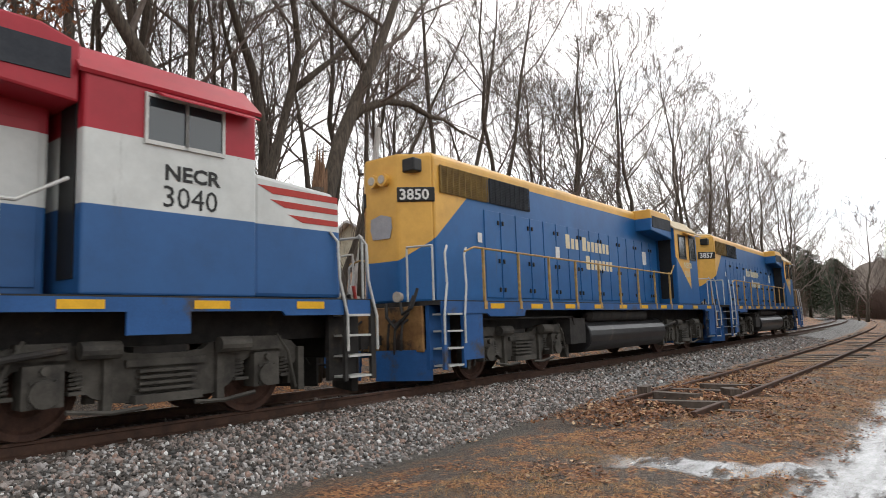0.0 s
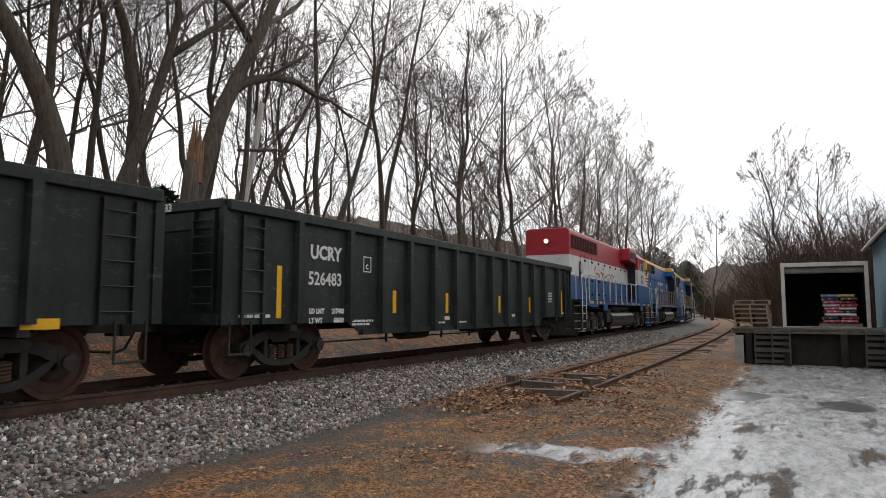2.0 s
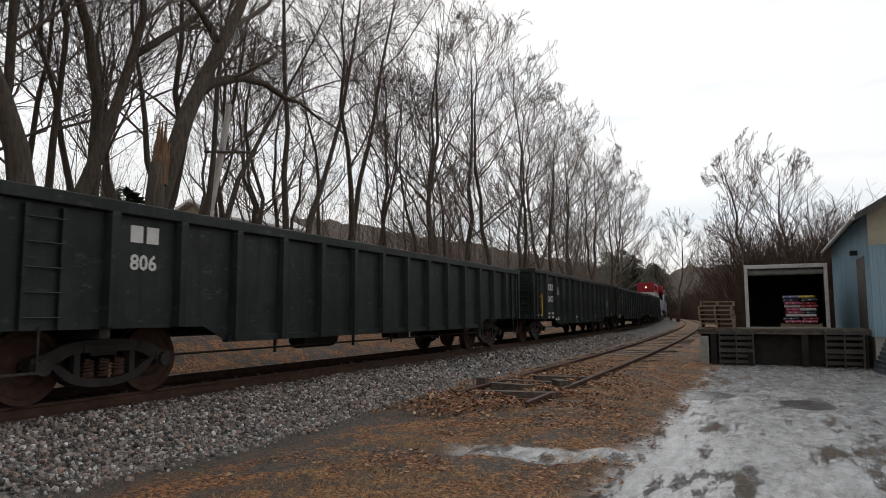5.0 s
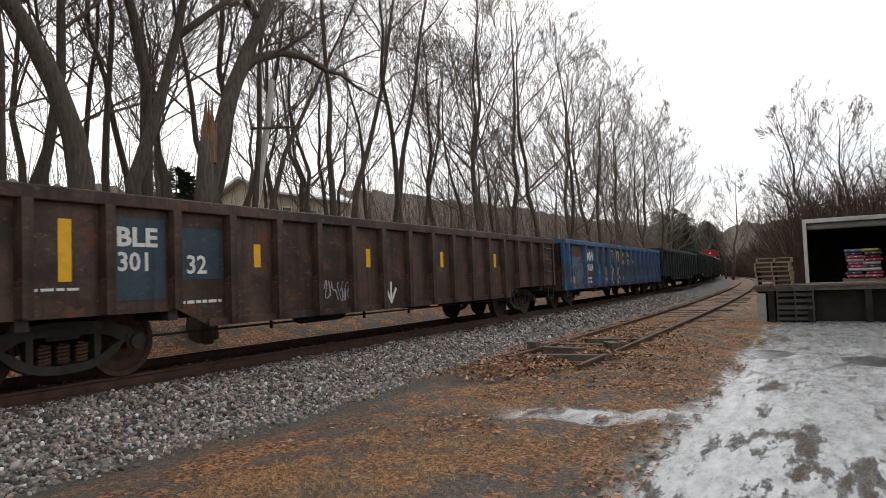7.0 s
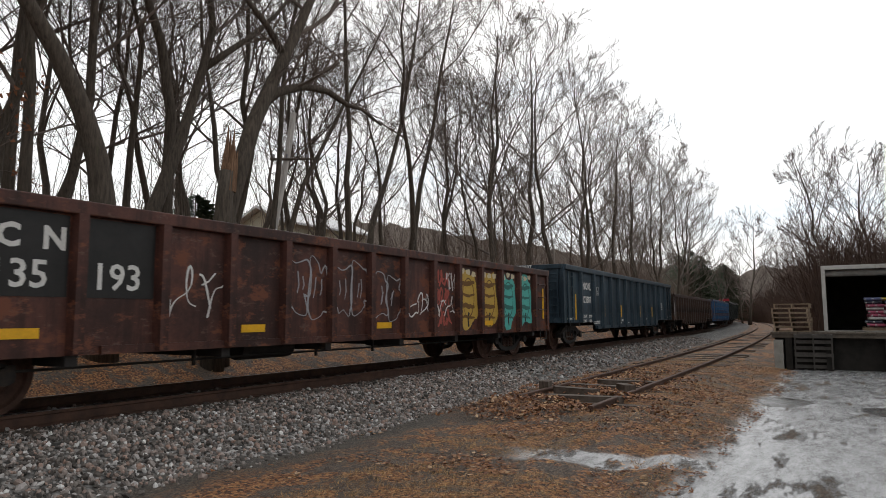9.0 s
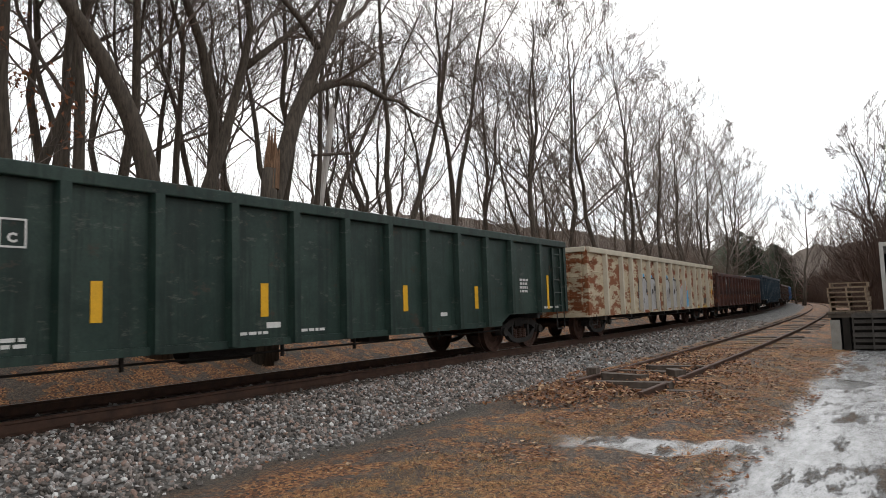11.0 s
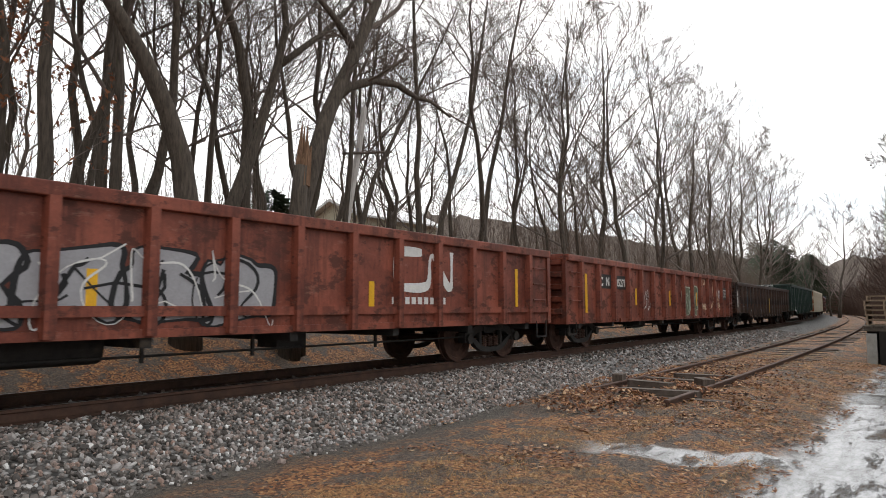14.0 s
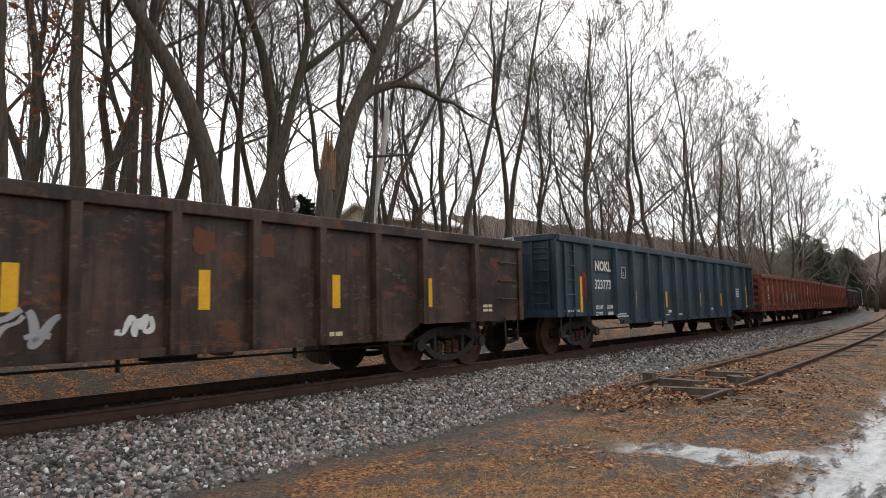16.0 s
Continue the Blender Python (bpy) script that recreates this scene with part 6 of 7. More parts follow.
bars(small_print(sp[9] + 0.2, 0.72, 0.3, 1, random.Random(9), 0.06) + small_print(sp[12] + 0.3, 1.1, 0.35, 2, random.Random(8), 0.05), M["cream"], car, y, "small_print")


# ---- dock, truck and building at the end of the drive ----
M["metal_blue"] = surface("pale_blue_metal_siding", (0.20, 0.31, 0.38), (0.28, 0.40, 0.47), 1.5, 0.5, bump_s=0.05, dirt=(0.16, 0.17, 0.16), dirt_lo=0.6, dirt_hi=0.8, stretch=(1, 1, 0.25))
M["beige"] = surface("beige_painted_panel", (0.36, 0.33, 0.25), (0.46, 0.43, 0.33), 2, 0.7, bump_s=0.1)
M["roofing"] = surface("weathered_dark_roofing", (0.05, 0.05, 0.048), (0.12, 0.115, 0.11), 3, 0.8, bump_s=0.3)
M["concrete"] = surface("stained_concrete", (0.22, 0.21, 0.19), (0.36, 0.35, 0.32), 2.5, 0.9, bump_s=0.4, dirt=(0.10, 0.10, 0.085))
M["palletwood"] = surface("weathered_pallet_wood", (0.17, 0.12, 0.08), (0.34, 0.26, 0.18), 4, 0.9, bump_s=0.5, stretch=(1, 5, 1))
M["palletgrey"] = surface("grey_weathered_pallet_wood", (0.22, 0.21, 0.20), (0.40, 0.39, 0.37), 4, 0.9, bump_s=0.5)
# Pallet wood darkened in its colour for the shade under the dock.
M["palletdark"] = surface("shade_darkened_pallet_wood", (0.045, 0.04, 0.036), (0.11, 0.10, 0.09), 4, 0.9, bump_s=0.5)
M["docktop"] = surface("dark_worn_planks", (0.055, 0.045, 0.036), (0.15, 0.125, 0.10), 4, 0.9, bump_s=0.5)
M["boxwhite"] = surface("dull_white_truck_frame", (0.42, 0.41, 0.39), (0.58, 0.57, 0.54), 3, 0.5, bump_s=0.05, dirt=(0.22, 0.2, 0.17))
# Dark lining; on the doorway panel it paints the shade inside.
M["boxinside"] = surface("dark_lining_and_doorway_shade", (0.045, 0.038, 0.032), (0.09, 0.078, 0.066), 3, 0.85, bump_s=0.2)
# Near-black colour carries the shade beneath the dock, posts included.
M["dockshade"] = surface("shade_dark_under_dock", (0.010, 0.009, 0.008), (0.030, 0.026, 0.022), 3, 0.9, bump_s=0.3)
M["slatdark"] = surface("dark_blue_grey_slats", (0.035, 0.045, 0.055), (0.08, 0.095, 0.11), 3, 0.45, bump_s=0.1)


def pallet(parent_name="pallet", label="weathered wooden shipping pallet", mat="palletwood"):
    p = thing(parent_name, label, "pallet", "shipping pallets")
    board = Geo().box(-0.05, 0.05, -0.5, 0.5, -0.01, 0.01).mesh("board", M[mat])
    runner = Geo().box(-0.6, 0.6, -0.02, 0.02, -0.045, 0.045).mesh("runner", M[mat])
    for k in range(7):
        part("board", board, None, p).location = (-0.55 + k * 1.1 / 6, 0, 0.13)
    for k in range(3):
        part("board", board, None, p).location = (-0.55 + k * 0.55, 0, 0.012)
    for y in (-0.47, 0, 0.47):
        part("runner", runner, None, p).location = (0, y, 0.07)
    return p


def build_dock():
    dock = thing("loading_dock", "low timber loading dock with a worn plank top", "dock", kind="")
    plank = Geo().box(-1.0, 1.0, -0.115, 0.115, -0.025, 0.025).mesh("plank", M["docktop"])
    for k in range(19):
        part("plank", plank, None, dock).location = (23.4, -2.45 + k * 0.245, 0.535 + 0.004 * (k % 3))
    for x in (22.5, 24.3):
        part("beam", Geo().box(x - 0.06, x + 0.06, -2.55, 2.05, 0.40, 0.51), M["docktop"], dock)
    for x in (22.52, 24.3):
        for y in (-2.4, -0.9, 0.55, 1.6):
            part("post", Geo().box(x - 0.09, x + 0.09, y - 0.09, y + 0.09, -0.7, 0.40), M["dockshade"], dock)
    part("pier", Geo().box(22.4, 22.7, 1.75, 2.0, -0.7, 0.33), M["concrete"], dock, "concrete pier")
    # Added dark sheet standing in for the shade under the planks.
    part("shade_sheet", Geo().box(22.75, 22.79, -2.5, 2.0, -0.7, 0.4), M["dockshade"], dock)
    part("lip", Geo().box(23.9, 24.42, -1.6, 0.6, 0.565, 0.585), M["concrete"], dock, "steel dock plate")
    base = pallet()
    base.matrix_world = pose(23.3, 1.5, 0.565)
    rng = random.Random(3)
    for k in range(1, 6):
        copy_thing(base, pose(23.3 + rng.uniform(-0.04, 0.04), 1.5 + rng.uniform(-0.05, 0.05), 0.565 + k * 0.142, 0, 0, rng.uniform(-3, 3)))
    grey = pallet("pallet", "grey weathered pallet leaning under the dock", "palletdark")
    grey.matrix_world = pose(22.25, -1.9, -0.08, 0, 78, 0)
    copy_thing(grey, pose(22.3, 0.95, -0.1, 0, 80, 4))


def build_truck():
    t = thing("box_truck", "box truck backed to the dock with its rear door open", "truck")
    x0, x1, y0, y1, z0, z1 = 24.45, 30.6, -1.72, 0.70, 0.55, 2.62
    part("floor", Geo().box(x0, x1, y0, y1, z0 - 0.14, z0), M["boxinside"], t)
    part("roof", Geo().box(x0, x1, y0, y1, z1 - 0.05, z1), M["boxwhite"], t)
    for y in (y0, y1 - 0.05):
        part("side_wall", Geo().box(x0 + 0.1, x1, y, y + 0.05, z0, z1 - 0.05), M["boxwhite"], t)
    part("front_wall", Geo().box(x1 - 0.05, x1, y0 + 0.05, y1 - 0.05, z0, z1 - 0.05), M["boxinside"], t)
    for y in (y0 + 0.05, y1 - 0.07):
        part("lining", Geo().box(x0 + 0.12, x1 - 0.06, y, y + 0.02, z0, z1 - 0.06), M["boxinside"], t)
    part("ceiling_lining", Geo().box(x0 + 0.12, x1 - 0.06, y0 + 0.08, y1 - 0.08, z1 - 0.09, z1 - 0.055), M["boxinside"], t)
    for y in (y0 - 0.01, y1 - 0.10):
        part("door_post", Geo().box(x0 - 0.03, x0 + 0.1, y, y + 0.11, z0 - 0.14, z1 + 0.01), M["boxwhite"], t, bevel=0.01)
    part("header", Geo().box(x0 - 0.03, x0 + 0.1, y0 + 0.1, y1 - 0.1, z1 - 0.12, z1 + 0.01), M["boxwhite"], t, bevel=0.01)
    part("roll_door", Geo().tube([(x0 + 0.28, y0 + 0.1, z1 - 0.22), (x0 + 0.28, y1 - 0.1, z1 - 0.22)], 0.11, 12), M["palletgrey"], t)
    part("chassis", Geo().box(x0 + 0.6, x1 + 1.2, -1.05, 0.05, 0.15, 0.41), M["iron"], t)
    part("bumper", Geo().box(x0 + 0.02, x0 + 0.12, y0 + 0.1, y1 - 0.1, -0.02, 0.12), M["iron"], t)
    part("cab", Geo().extrude([(x1 + 0.1, 0.1), (x1 + 1.9, 0.1), (x1 + 1.9, 0.9), (x1 + 1.5, 1.7), (x1 + 0.1, 1.75)], "y", -1.5, 0.45), M["boxwhite"], t, bevel=0.06)
    for x in (26.6, 31.6):
        for y in (-1.55, 0.3):
            w = part("wheel", Geo().tube([(x, y, -0.12), (x, y + 0.26, -0.12)], 0.42, 20), M["iron"], t)
    bags = [(0.42, 0.06, 0.08), (0.55, 0.54, 0.52), (0.06, 0.07, 0.10), (0.50, 0.12, 0.20), (0.20, 0.24, 0.45), (0.55, 0.42, 0.06)]
    mats = [surface("bag_film_" + w, tuple(c * 0.8 for c in b), b, 9, 0.35, bump_s=0.2, dirt=(0.5, 0.5, 0.5), dirt_lo=0.6, dirt_hi=0.62, dirt_scale=9) for w, b in zip(("red", "white", "black", "pink", "blue", "amber"), bags)]
    rng = random.Random(12)
    base = pallet("pallet", "wooden pallet under stacked bags inside the truck")
    base.matrix_world = pose(25.3, -0.93, z0, 0, 0, 90)
    prof = [(-0.3, 0.035), (-0.24, 0.0), (0.24, 0.0), (0.3, 0.035), (0.3, 0.065), (0.22, 0.1), (-0.22, 0.1), (-0.3, 0.065)]
    for k in range(9):
        for j, y in enumerate((-0.70, -1.18)):
            b = tagged(new("plastic_bag", Geo().extrude(prof, "y", -0.235, 0.235).mesh("plastic_bag", mats[5 if (k == 8 and j == 1) else rng.choice((0, 1, 2, 3, 4, 1, 2))])), "printed plastic bag of bulk goods in a stack", "bag", "stacked bags")
            b.matrix_world = pose(25.1 + rng.uniform(-0.09, 0.06), y + rng.uniform(-0.05, 0.05), z0 + 0.145 + k * 0.102, 0, 0, rng.uniform(-11, 11))
            mod = b.modifiers.new("edge", "BEVEL")
            mod.width, mod.segments = 0.02, 2


def corrugated(a, b, z0, z1, axis, at, depth=0.025, pitch=0.19):
    """Box-ribbed siding along an axis."""
    g = Geo()
    n = int(round((b - a) / pitch))
    for k in range(n):
        p = a + (b - a) * k / n
        w = (b - a) / n
        pr = [(p, 0.0), (p + w * 0.55, 0.0), (p + w * 0.65, depth), (p + w * 0.9, depth), (p + w, 0.0), (p + w, -0.012), (p, -0.012)]
        if axis == "y":
            g.extrude([(at - d, q) for q, d in pr], "z", z0, z1)
        else:
            g.extrude([(q, at + d) for q, d in pr], "z", z0, z1)
    return g


def build_building():
    b = thing("metal_building", "pale blue metal-sided building with a gable roof", "building")
    X0, X1, Y1, Y0 = 22.2, 34.0, -2.62, -14.6
    ym = (Y0 + Y1) / 2
    part("foundation", Geo().box(X0 + 0.02, X1, Y0, Y1 - 0.02, -0.8, 0.36), M["concrete"], b)
    part("side_siding", corrugated(X0, 23.1, 0.36, 3.9, "x", Y1), M["metal_blue"], b)
    part("side_siding", corrugated(25.0, X1, 0.36, 3.9, "x", Y1), M["metal_blue"], b)
    part("side_siding", corrugated(23.1, 25.0, 2.72, 3.9, "x", Y1), M["metal_blue"], b)
    part("front_siding", corrugated(Y0, Y1, 0.36, 2.96, "y", X0), M["metal_blue"], b)
    top = 3.95 + (Y1 - ym) * 0.62
    part("gable_panel", Geo().extrude([(Y0, 2.96), (Y1, 2.96), (Y1, 3.95), (ym, top), (Y0, 3.95)], "x", X0 - 0.01, X0 + 0.05), M["beige"], b, "beige gable panel")
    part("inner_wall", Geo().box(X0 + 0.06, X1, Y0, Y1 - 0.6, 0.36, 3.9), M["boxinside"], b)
    for s, ya in ((1, Y1 + 0.32), (-1, Y0 - 0.32)):
        part("roof", Geo().extrude([(ya, 3.90 - 0.2), (ya, 3.98 - 0.2), (ym, top + 0.1), (ym, top + 0.02)], "x", X0 - 0.45, X1 + 0.3), M["roofing"], b)
    part("fascia", Geo().extrude([(Y1 + 0.34, 3.62), (Y1 + 0.34, 3.8), (ym, top + 0.12), (ym, top - 0.08)], "x", X0 - 0.49, X0 - 0.455), M["roofing"], b)
    part("gutter", Geo().tube([(X0 - 0.4, Y1 + 0.38, 3.7), (X1, Y1 + 0.38, 3.7)], 0.06, 8), M["boxwhite"], b)
    # Dark panel proud of the siding stands in for the unlit opening.
    part("doorway", Geo().box(23.05, 25.05, Y1 + 0.005, Y1 + 0.03, 0.56, 2.72), M["boxinside"], b, "flat dark panel painted as the shaded doorway onto the dock")
    part("wall_lamp", Geo().box(24.6, 24.9, Y1, Y1 + 0.22, 2.86, 3.0), M["iron"], b, "dark wall lamp")
    part("vent_hood", Geo().extrude([(-3.15, 2.95), (-3.95, 2.95), (-3.95, 3.5), (-3.35, 3.25)], "x", X0 - 0.3, X0), M["slatdark"], b, "dark awning on the gable")
    s = thing("slat_stack", "leaning stack of dark blue-grey slatted panels", "slats")
    for k in range(11):
        o = part("slat", Geo().box(-2.6, 2.6, -0.03, 0.03, -0.05, 0.05), M["slatdark"], s)
        o.location = (0, 0.26 - k * 0.05, 0.06 + k * 0.115)
    s.matrix_world = pose(19.4, -3.05, -0.6, 0, 0, 6)
    h = thing("house", "low distant house with a pale roof among the trees", "house")
    zg = ground_z(49, 44)
    part("wall", Geo().box(42.6, 54.4, 42.6, 48.4, zg - 0.5, 9.6).extrude([(42.3, 9.5), (45.5, 10.95), (48.7, 9.5)], "x", 42.7, 54.3), M["beige"], h)
    part("roof", Geo().extrude([(42.0, 9.4), (45.5, 11.0), (49.0, 9.4), (49.0, 9.6), (45.5, 11.25), (42.0, 9.6)], "x", 42.0, 55.0), surface("pale_frosted_roof", (0.55, 0.56, 0.57), (0.72, 0.73, 0.74), 1, 0.6, bump_s=0.05), h, "pale frosted roof")
    for x in (44.5, 48.0, 51.5):
        w = part("window", Geo().box(x, x + 1.1, 42.55, 42.59, 7.1, 8.3), M["glass"], h)
        part("window_frame", Geo().extrude([(x - 0.1, 6.98), (x + 1.2, 6.98), (x + 1.2, 7.1), (x - 0.02, 7.1), (x - 0.02, 8.3), (x + 1.2, 8.3), (x + 1.2, 8.42), (x - 0.1, 8.42)], "y", 42.52, 42.56), M["boxwhite"], w)



build_dock()
build_truck()
build_building()


# ---- trees ----
def grow(seed, height, r0, path=None, first=0.35, limbs=8, sub=7, twigs=5, last=5, spread=0.95, keep_up=0.05, extra=(), r_top=0.1, rmin=0.0055, dome=None, reach=1.0, wobble=1.0, taper=1.0):
    """Trunk and crown of a bare deciduous tree: forking limbs that arch upward, down to fine twigs. dome: half-width of a rounded crown, as a share of the height."""
    rng = random.Random(seed)
    trunk, crown = Geo(), Geo()
    if path is None:
        lean = (rng.uniform(-0.14, 0.14), rng.uniform(-0.14, 0.14))
        path, px, py = [], 0.0, 0.0
        for k in range(10):
            u = k / 9
            px += rng.uniform(-0.02, 0.02) * height
            py += rng.uniform(-0.02, 0.02) * height
            path.append((px + lean[0] * height * u, py + lean[1] * height * u, height * 0.86 * u))
    path = [Vector(p) for p in path]
    n = len(path)
    radii = [r0 * (1.3 if k == 0 else 1.0) * (1 - (1 - r_top) * (k / (n - 1)) ** 0.9) for k in range(n)]
    trunk.tube(path, radii, 10)

    def at(u):
        k = min(int(u * (n - 1)), n - 2)
        f = u * (n - 1) - k
        return path[k].lerp(path[k + 1], f), radii[k] * (1 - f) + radii[k + 1] * f, (path[k + 1] - path[k]).normalized()

    lumps = [rng.uniform(0, 6.28) for _ in range(3)]

    def inside(p):
        if dome is None:
            return True
        a = math.atan2(p.y, p.x)
        r = 1 + 0.13 * math.sin(3 * a + lumps[0] + p.z * 0.5) + 0.09 * math.sin(7 * a + lumps[1] - p.z * 1.1)
        zc = height * 0.56
        zr = height * (0.44 if p.z > zc else 0.5)
        return math.hypot(p.x, p.y) ** 2 / (dome * height * r) ** 2 + (p.z - zc) ** 2 / (zr * (0.94 + 0.06 * r)) ** 2 < 1

    def limb(start, direction, length, radius, level):
        seg = (8, 5, 3, 1)[level]
        pts, d, p = [start], direction.copy(), start.copy()
        wob = wobble * (0.15, 0.19, 0.23, 0.24)[level]
        for k in range(seg):
            d = (d + Vector((rng.gauss(0, wob), rng.gauss(0, wob), rng.gauss(keep_up, wob * 0.7)))).normalized()
            q = p + d * (length / seg)
            if not inside(q):
                break
            p = q
            pts.append(p.copy())
        seg = len(pts) - 1
        if seg == 0:
            return
        rr = [max(radius * (1 - 0.85 * k / seg), rmin) for k in range(seg + 1)]
        crown.tube(pts, rr, (7, 4, 3, 3)[level], caps=False)
        if level == 3:
            return
        count = (sub, twigs, last)[level]
        for k in range(count):
            u = 0.15 + 0.85 * (k + rng.random()) / count
            i = min(int(u * seg), seg - 1)
            f = u * seg - i
            q = pts[i].lerp(pts[i + 1], f)
            dd = (pts[i + 1] - pts[i]).normalized()
            perp = dd.cross(Vector((rng.gauss(0, 1), rng.gauss(0, 1), rng.gauss(0, 1)))).normalized()
            nd = (dd * rng.uniform(0.7, 1.1) + perp * rng.uniform(0.4, 0.85) + Vector((0, 0, 0.12))).normalized()
            limb(q, nd, taper * length * rng.uniform(0.36, 0.60) * (1.2 - 0.55 * u), max(rr[i] * 0.55, rmin * 1.15), level + 1)

    for k in range(limbs):
        u = first + (0.98 - first) * (k + rng.random() * 0.7) / limbs
        q, r, d = at(u)
        a = k * 2.4 + rng.uniform(-0.5, 0.5)
        out = Vector((math.cos(a), math.sin(a), 0))
        nd = (out * spread * rng.uniform(0.6, 1.3) + d * rng.uniform(0.6, 1.0)).normalized()
        limb(q, nd, reach * height * rng.uniform(0.34, 0.54) * (1.25 - 0.65 * u), r * 0.5, 0)
    for pts, ra, rb in extra:
        pts = [Vector(p) for p in pts]
        rr = [ra + (rb - ra) * k / (len(pts) - 1) for k in range(len(pts))]
        trunk.tube(pts, rr, 8)
        for k in range(1, len(pts)):
            for j in range(2):
                d = (pts[k] - pts[k - 1]).normalized()
                perp = d.cross(Vector((rng.gauss(0, 1), rng.gauss(0, 1), rng.gauss(0, 1)))).normalized()
                limb(pts[k - 1].lerp(pts[k], rng.random()), (d * 0.7 + perp * 0.8 + Vector((0, 0, 0.3))).normalized(), rng.uniform(1.6, 3.0), rr[k] * 0.45, 1)
    return trunk, crown


def tree(label, seed, height, r0, m=None, crown_mat="twig", **kw):
    t = thing("bare_tree", label, "tree", "bare trees")
    a, b = grow(seed, height, r0, **kw)
    part("trunk", a, M["bark"], t, smooth=True)
    part("crown", b, M[crown_mat], t, "bare branches and twigs")
    if m is not None:
        t.matrix_world = m
    return t


def hero(label, seed, pts, r0, height, base_y=None, extra=(), **kw):
    """A tree whose trunk follows given points of the place, carried down into the ground and up out of sight."""
    p0, p1 = Vector(pts[0]), Vector(pts[1])
    gx, gy = p0.x - (p1.x - p0.x) * 0.6, p0.y
    gz = ground_z(gx, gy) - 0.15
    path = [(gx, gy, gz)] + [tuple(p) for p in pts]
    a, b = Vector(path[-2]), Vector(path[-1])
    d = (b - a).normalized()
    q = b.copy()
    rng = random.Random(seed + 500)
    while q.z < height * 0.9:
        d = (d + Vector((rng.uniform(-0.12, 0.12), rng.uniform(-0.1, 0.14), 0.12))).normalized()
        q = q + d * 1.6
        path.append(tuple(q))
    o = Vector(path[0])
    local = [tuple(Vector(p) - o) for p in path]
    ex = [([tuple(Vector(p) - o) for p in pp], ra, rb) for pp, ra, rb in extra]
    return tree(label, seed, height, r0, m=Matrix.Translation(o), path=local, extra=ex, **kw)


def build_trees():
    hero("big leaning tree with a long arched limb beside a torn stump", 1, [(11.0, 13, 3.54), (11.37, 13, 4.65), (11.85, 13, 6.11), (12.46, 13, 7.37), (13.24, 13, 8.91), (13.83, 13, 10.14)], 0.30, 17, first=0.5,
         extra=[([(12.15, 13, 6.73), (12.68, 12.95, 7.21), (13.59, 12.9, 7.62), (14.58, 12.9, 7.76), (15.51, 12.9, 7.6), (16.21, 12.9, 7.66), (17.26, 12.9, 7.39)], 0.15, 0.04), ([(12.9, 13, 8.3), (12.3, 13.1, 9.0), (11.5, 13.2, 9.6), (10.6, 13.3, 10.3)], 0.11, 0.04)])
    hero("thick leaning tree trunk with mossy bark", 2, [(8.18, 13.5, 3.56), (8.01, 13.5, 4.45), (7.64, 13.5, 5.41), (7.07, 13.5, 6.42), (6.54, 13.5, 7.14), (6.16, 13.5, 7.62)], 0.29, 16, first=0.5)
    hero("slender tree forking into a wide limb", 3, [(10.44, 15, 3.85), (10.69, 15, 4.51), (11.05, 15, 5.51), (11.32, 15, 6.37), (11.79, 15, 7.98), (12.08, 15, 9.26), (11.96, 15, 10.25)], 0.22, 18, first=0.5,
         extra=[([(11.85, 15, 8.03), (12.62, 15, 8.74), (13.52, 15, 9.55), (14.49, 15, 10.62), (15.27, 15, 11.68)], 0.11, 0.05)])
    for k, (pts, r, h) in enumerate([
            ([(11.51, 16, 4.42), (11.56, 16, 6.78), (11.16, 16, 8.72), (10.71, 16, 9.76)], 0.20, 18),
            ([(7.92, 17, 4.95), (7.97, 17, 7.69), (8.09, 17, 9.29)], 0.15, 18),
            ([(7.31, 15, 4.55), (7.32, 15, 6.31), (7.14, 15, 8.32)], 0.14, 17),
            ([(5.82, 15, 4.42), (5.71, 15, 5.89), (5.74, 15, 7.81)], 0.17, 18),
            ([(5.27, 16, 4.73), (5.3, 16, 6.65), (5.1, 16, 7.88)], 0.13, 17),
            ([(4.06, 14, 4.49), (3.97, 14, 5.76), (3.99, 14, 6.86)], 0.15, 16),
            ([(20.61, 17, 4.68), (20.44, 17, 6.63), (20.63, 17, 8.31), (20.36, 17, 10.63), (20.23, 17, 13.71)], 0.15, 19),
            ([(23.42, 18, 5.05), (24.52, 18, 7.42), (25.71, 18, 10.37), (26.49, 18, 13.41), (27.21, 18, 16.27)], 0.15, 21),
            ([(29.78, 20, 5.42), (30.4, 20, 8.3), (31.64, 20, 11.44), (32.68, 20, 15.73), (33.74, 20, 18.86)], 0.18, 23),
            ([(18.3, 18, 4.2), (19.0, 18, 6.2), (20.3, 18, 8.3), (21.6, 18, 10.4)], 0.13, 17),
            ([(17.9, 18.5, 4.2), (18.2, 18.5, 7.0), (18.3, 18.5, 10.0), (18.8, 18.5, 13.0)], 0.14, 19)]):
        hero("tall bare grey-barked tree behind the railway", 10 + k, pts, r, h, first=0.42, limbs=8, twigs=5)
    near = [tree("tall bare grey-barked tree behind the railway", 40 + k, 17 + 1.1 * k, 0.14 + 0.014 * k, first=0.3 + 0.04 * (k % 3), limbs=10, sub=7, last=4, rmin=0.0064, dome=0.30, wobble=0.8) for k in range(5)]
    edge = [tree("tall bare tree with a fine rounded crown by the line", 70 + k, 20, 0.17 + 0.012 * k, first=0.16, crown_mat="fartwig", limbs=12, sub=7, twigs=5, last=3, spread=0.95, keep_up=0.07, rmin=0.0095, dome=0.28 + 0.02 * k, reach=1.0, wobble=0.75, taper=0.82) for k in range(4)]
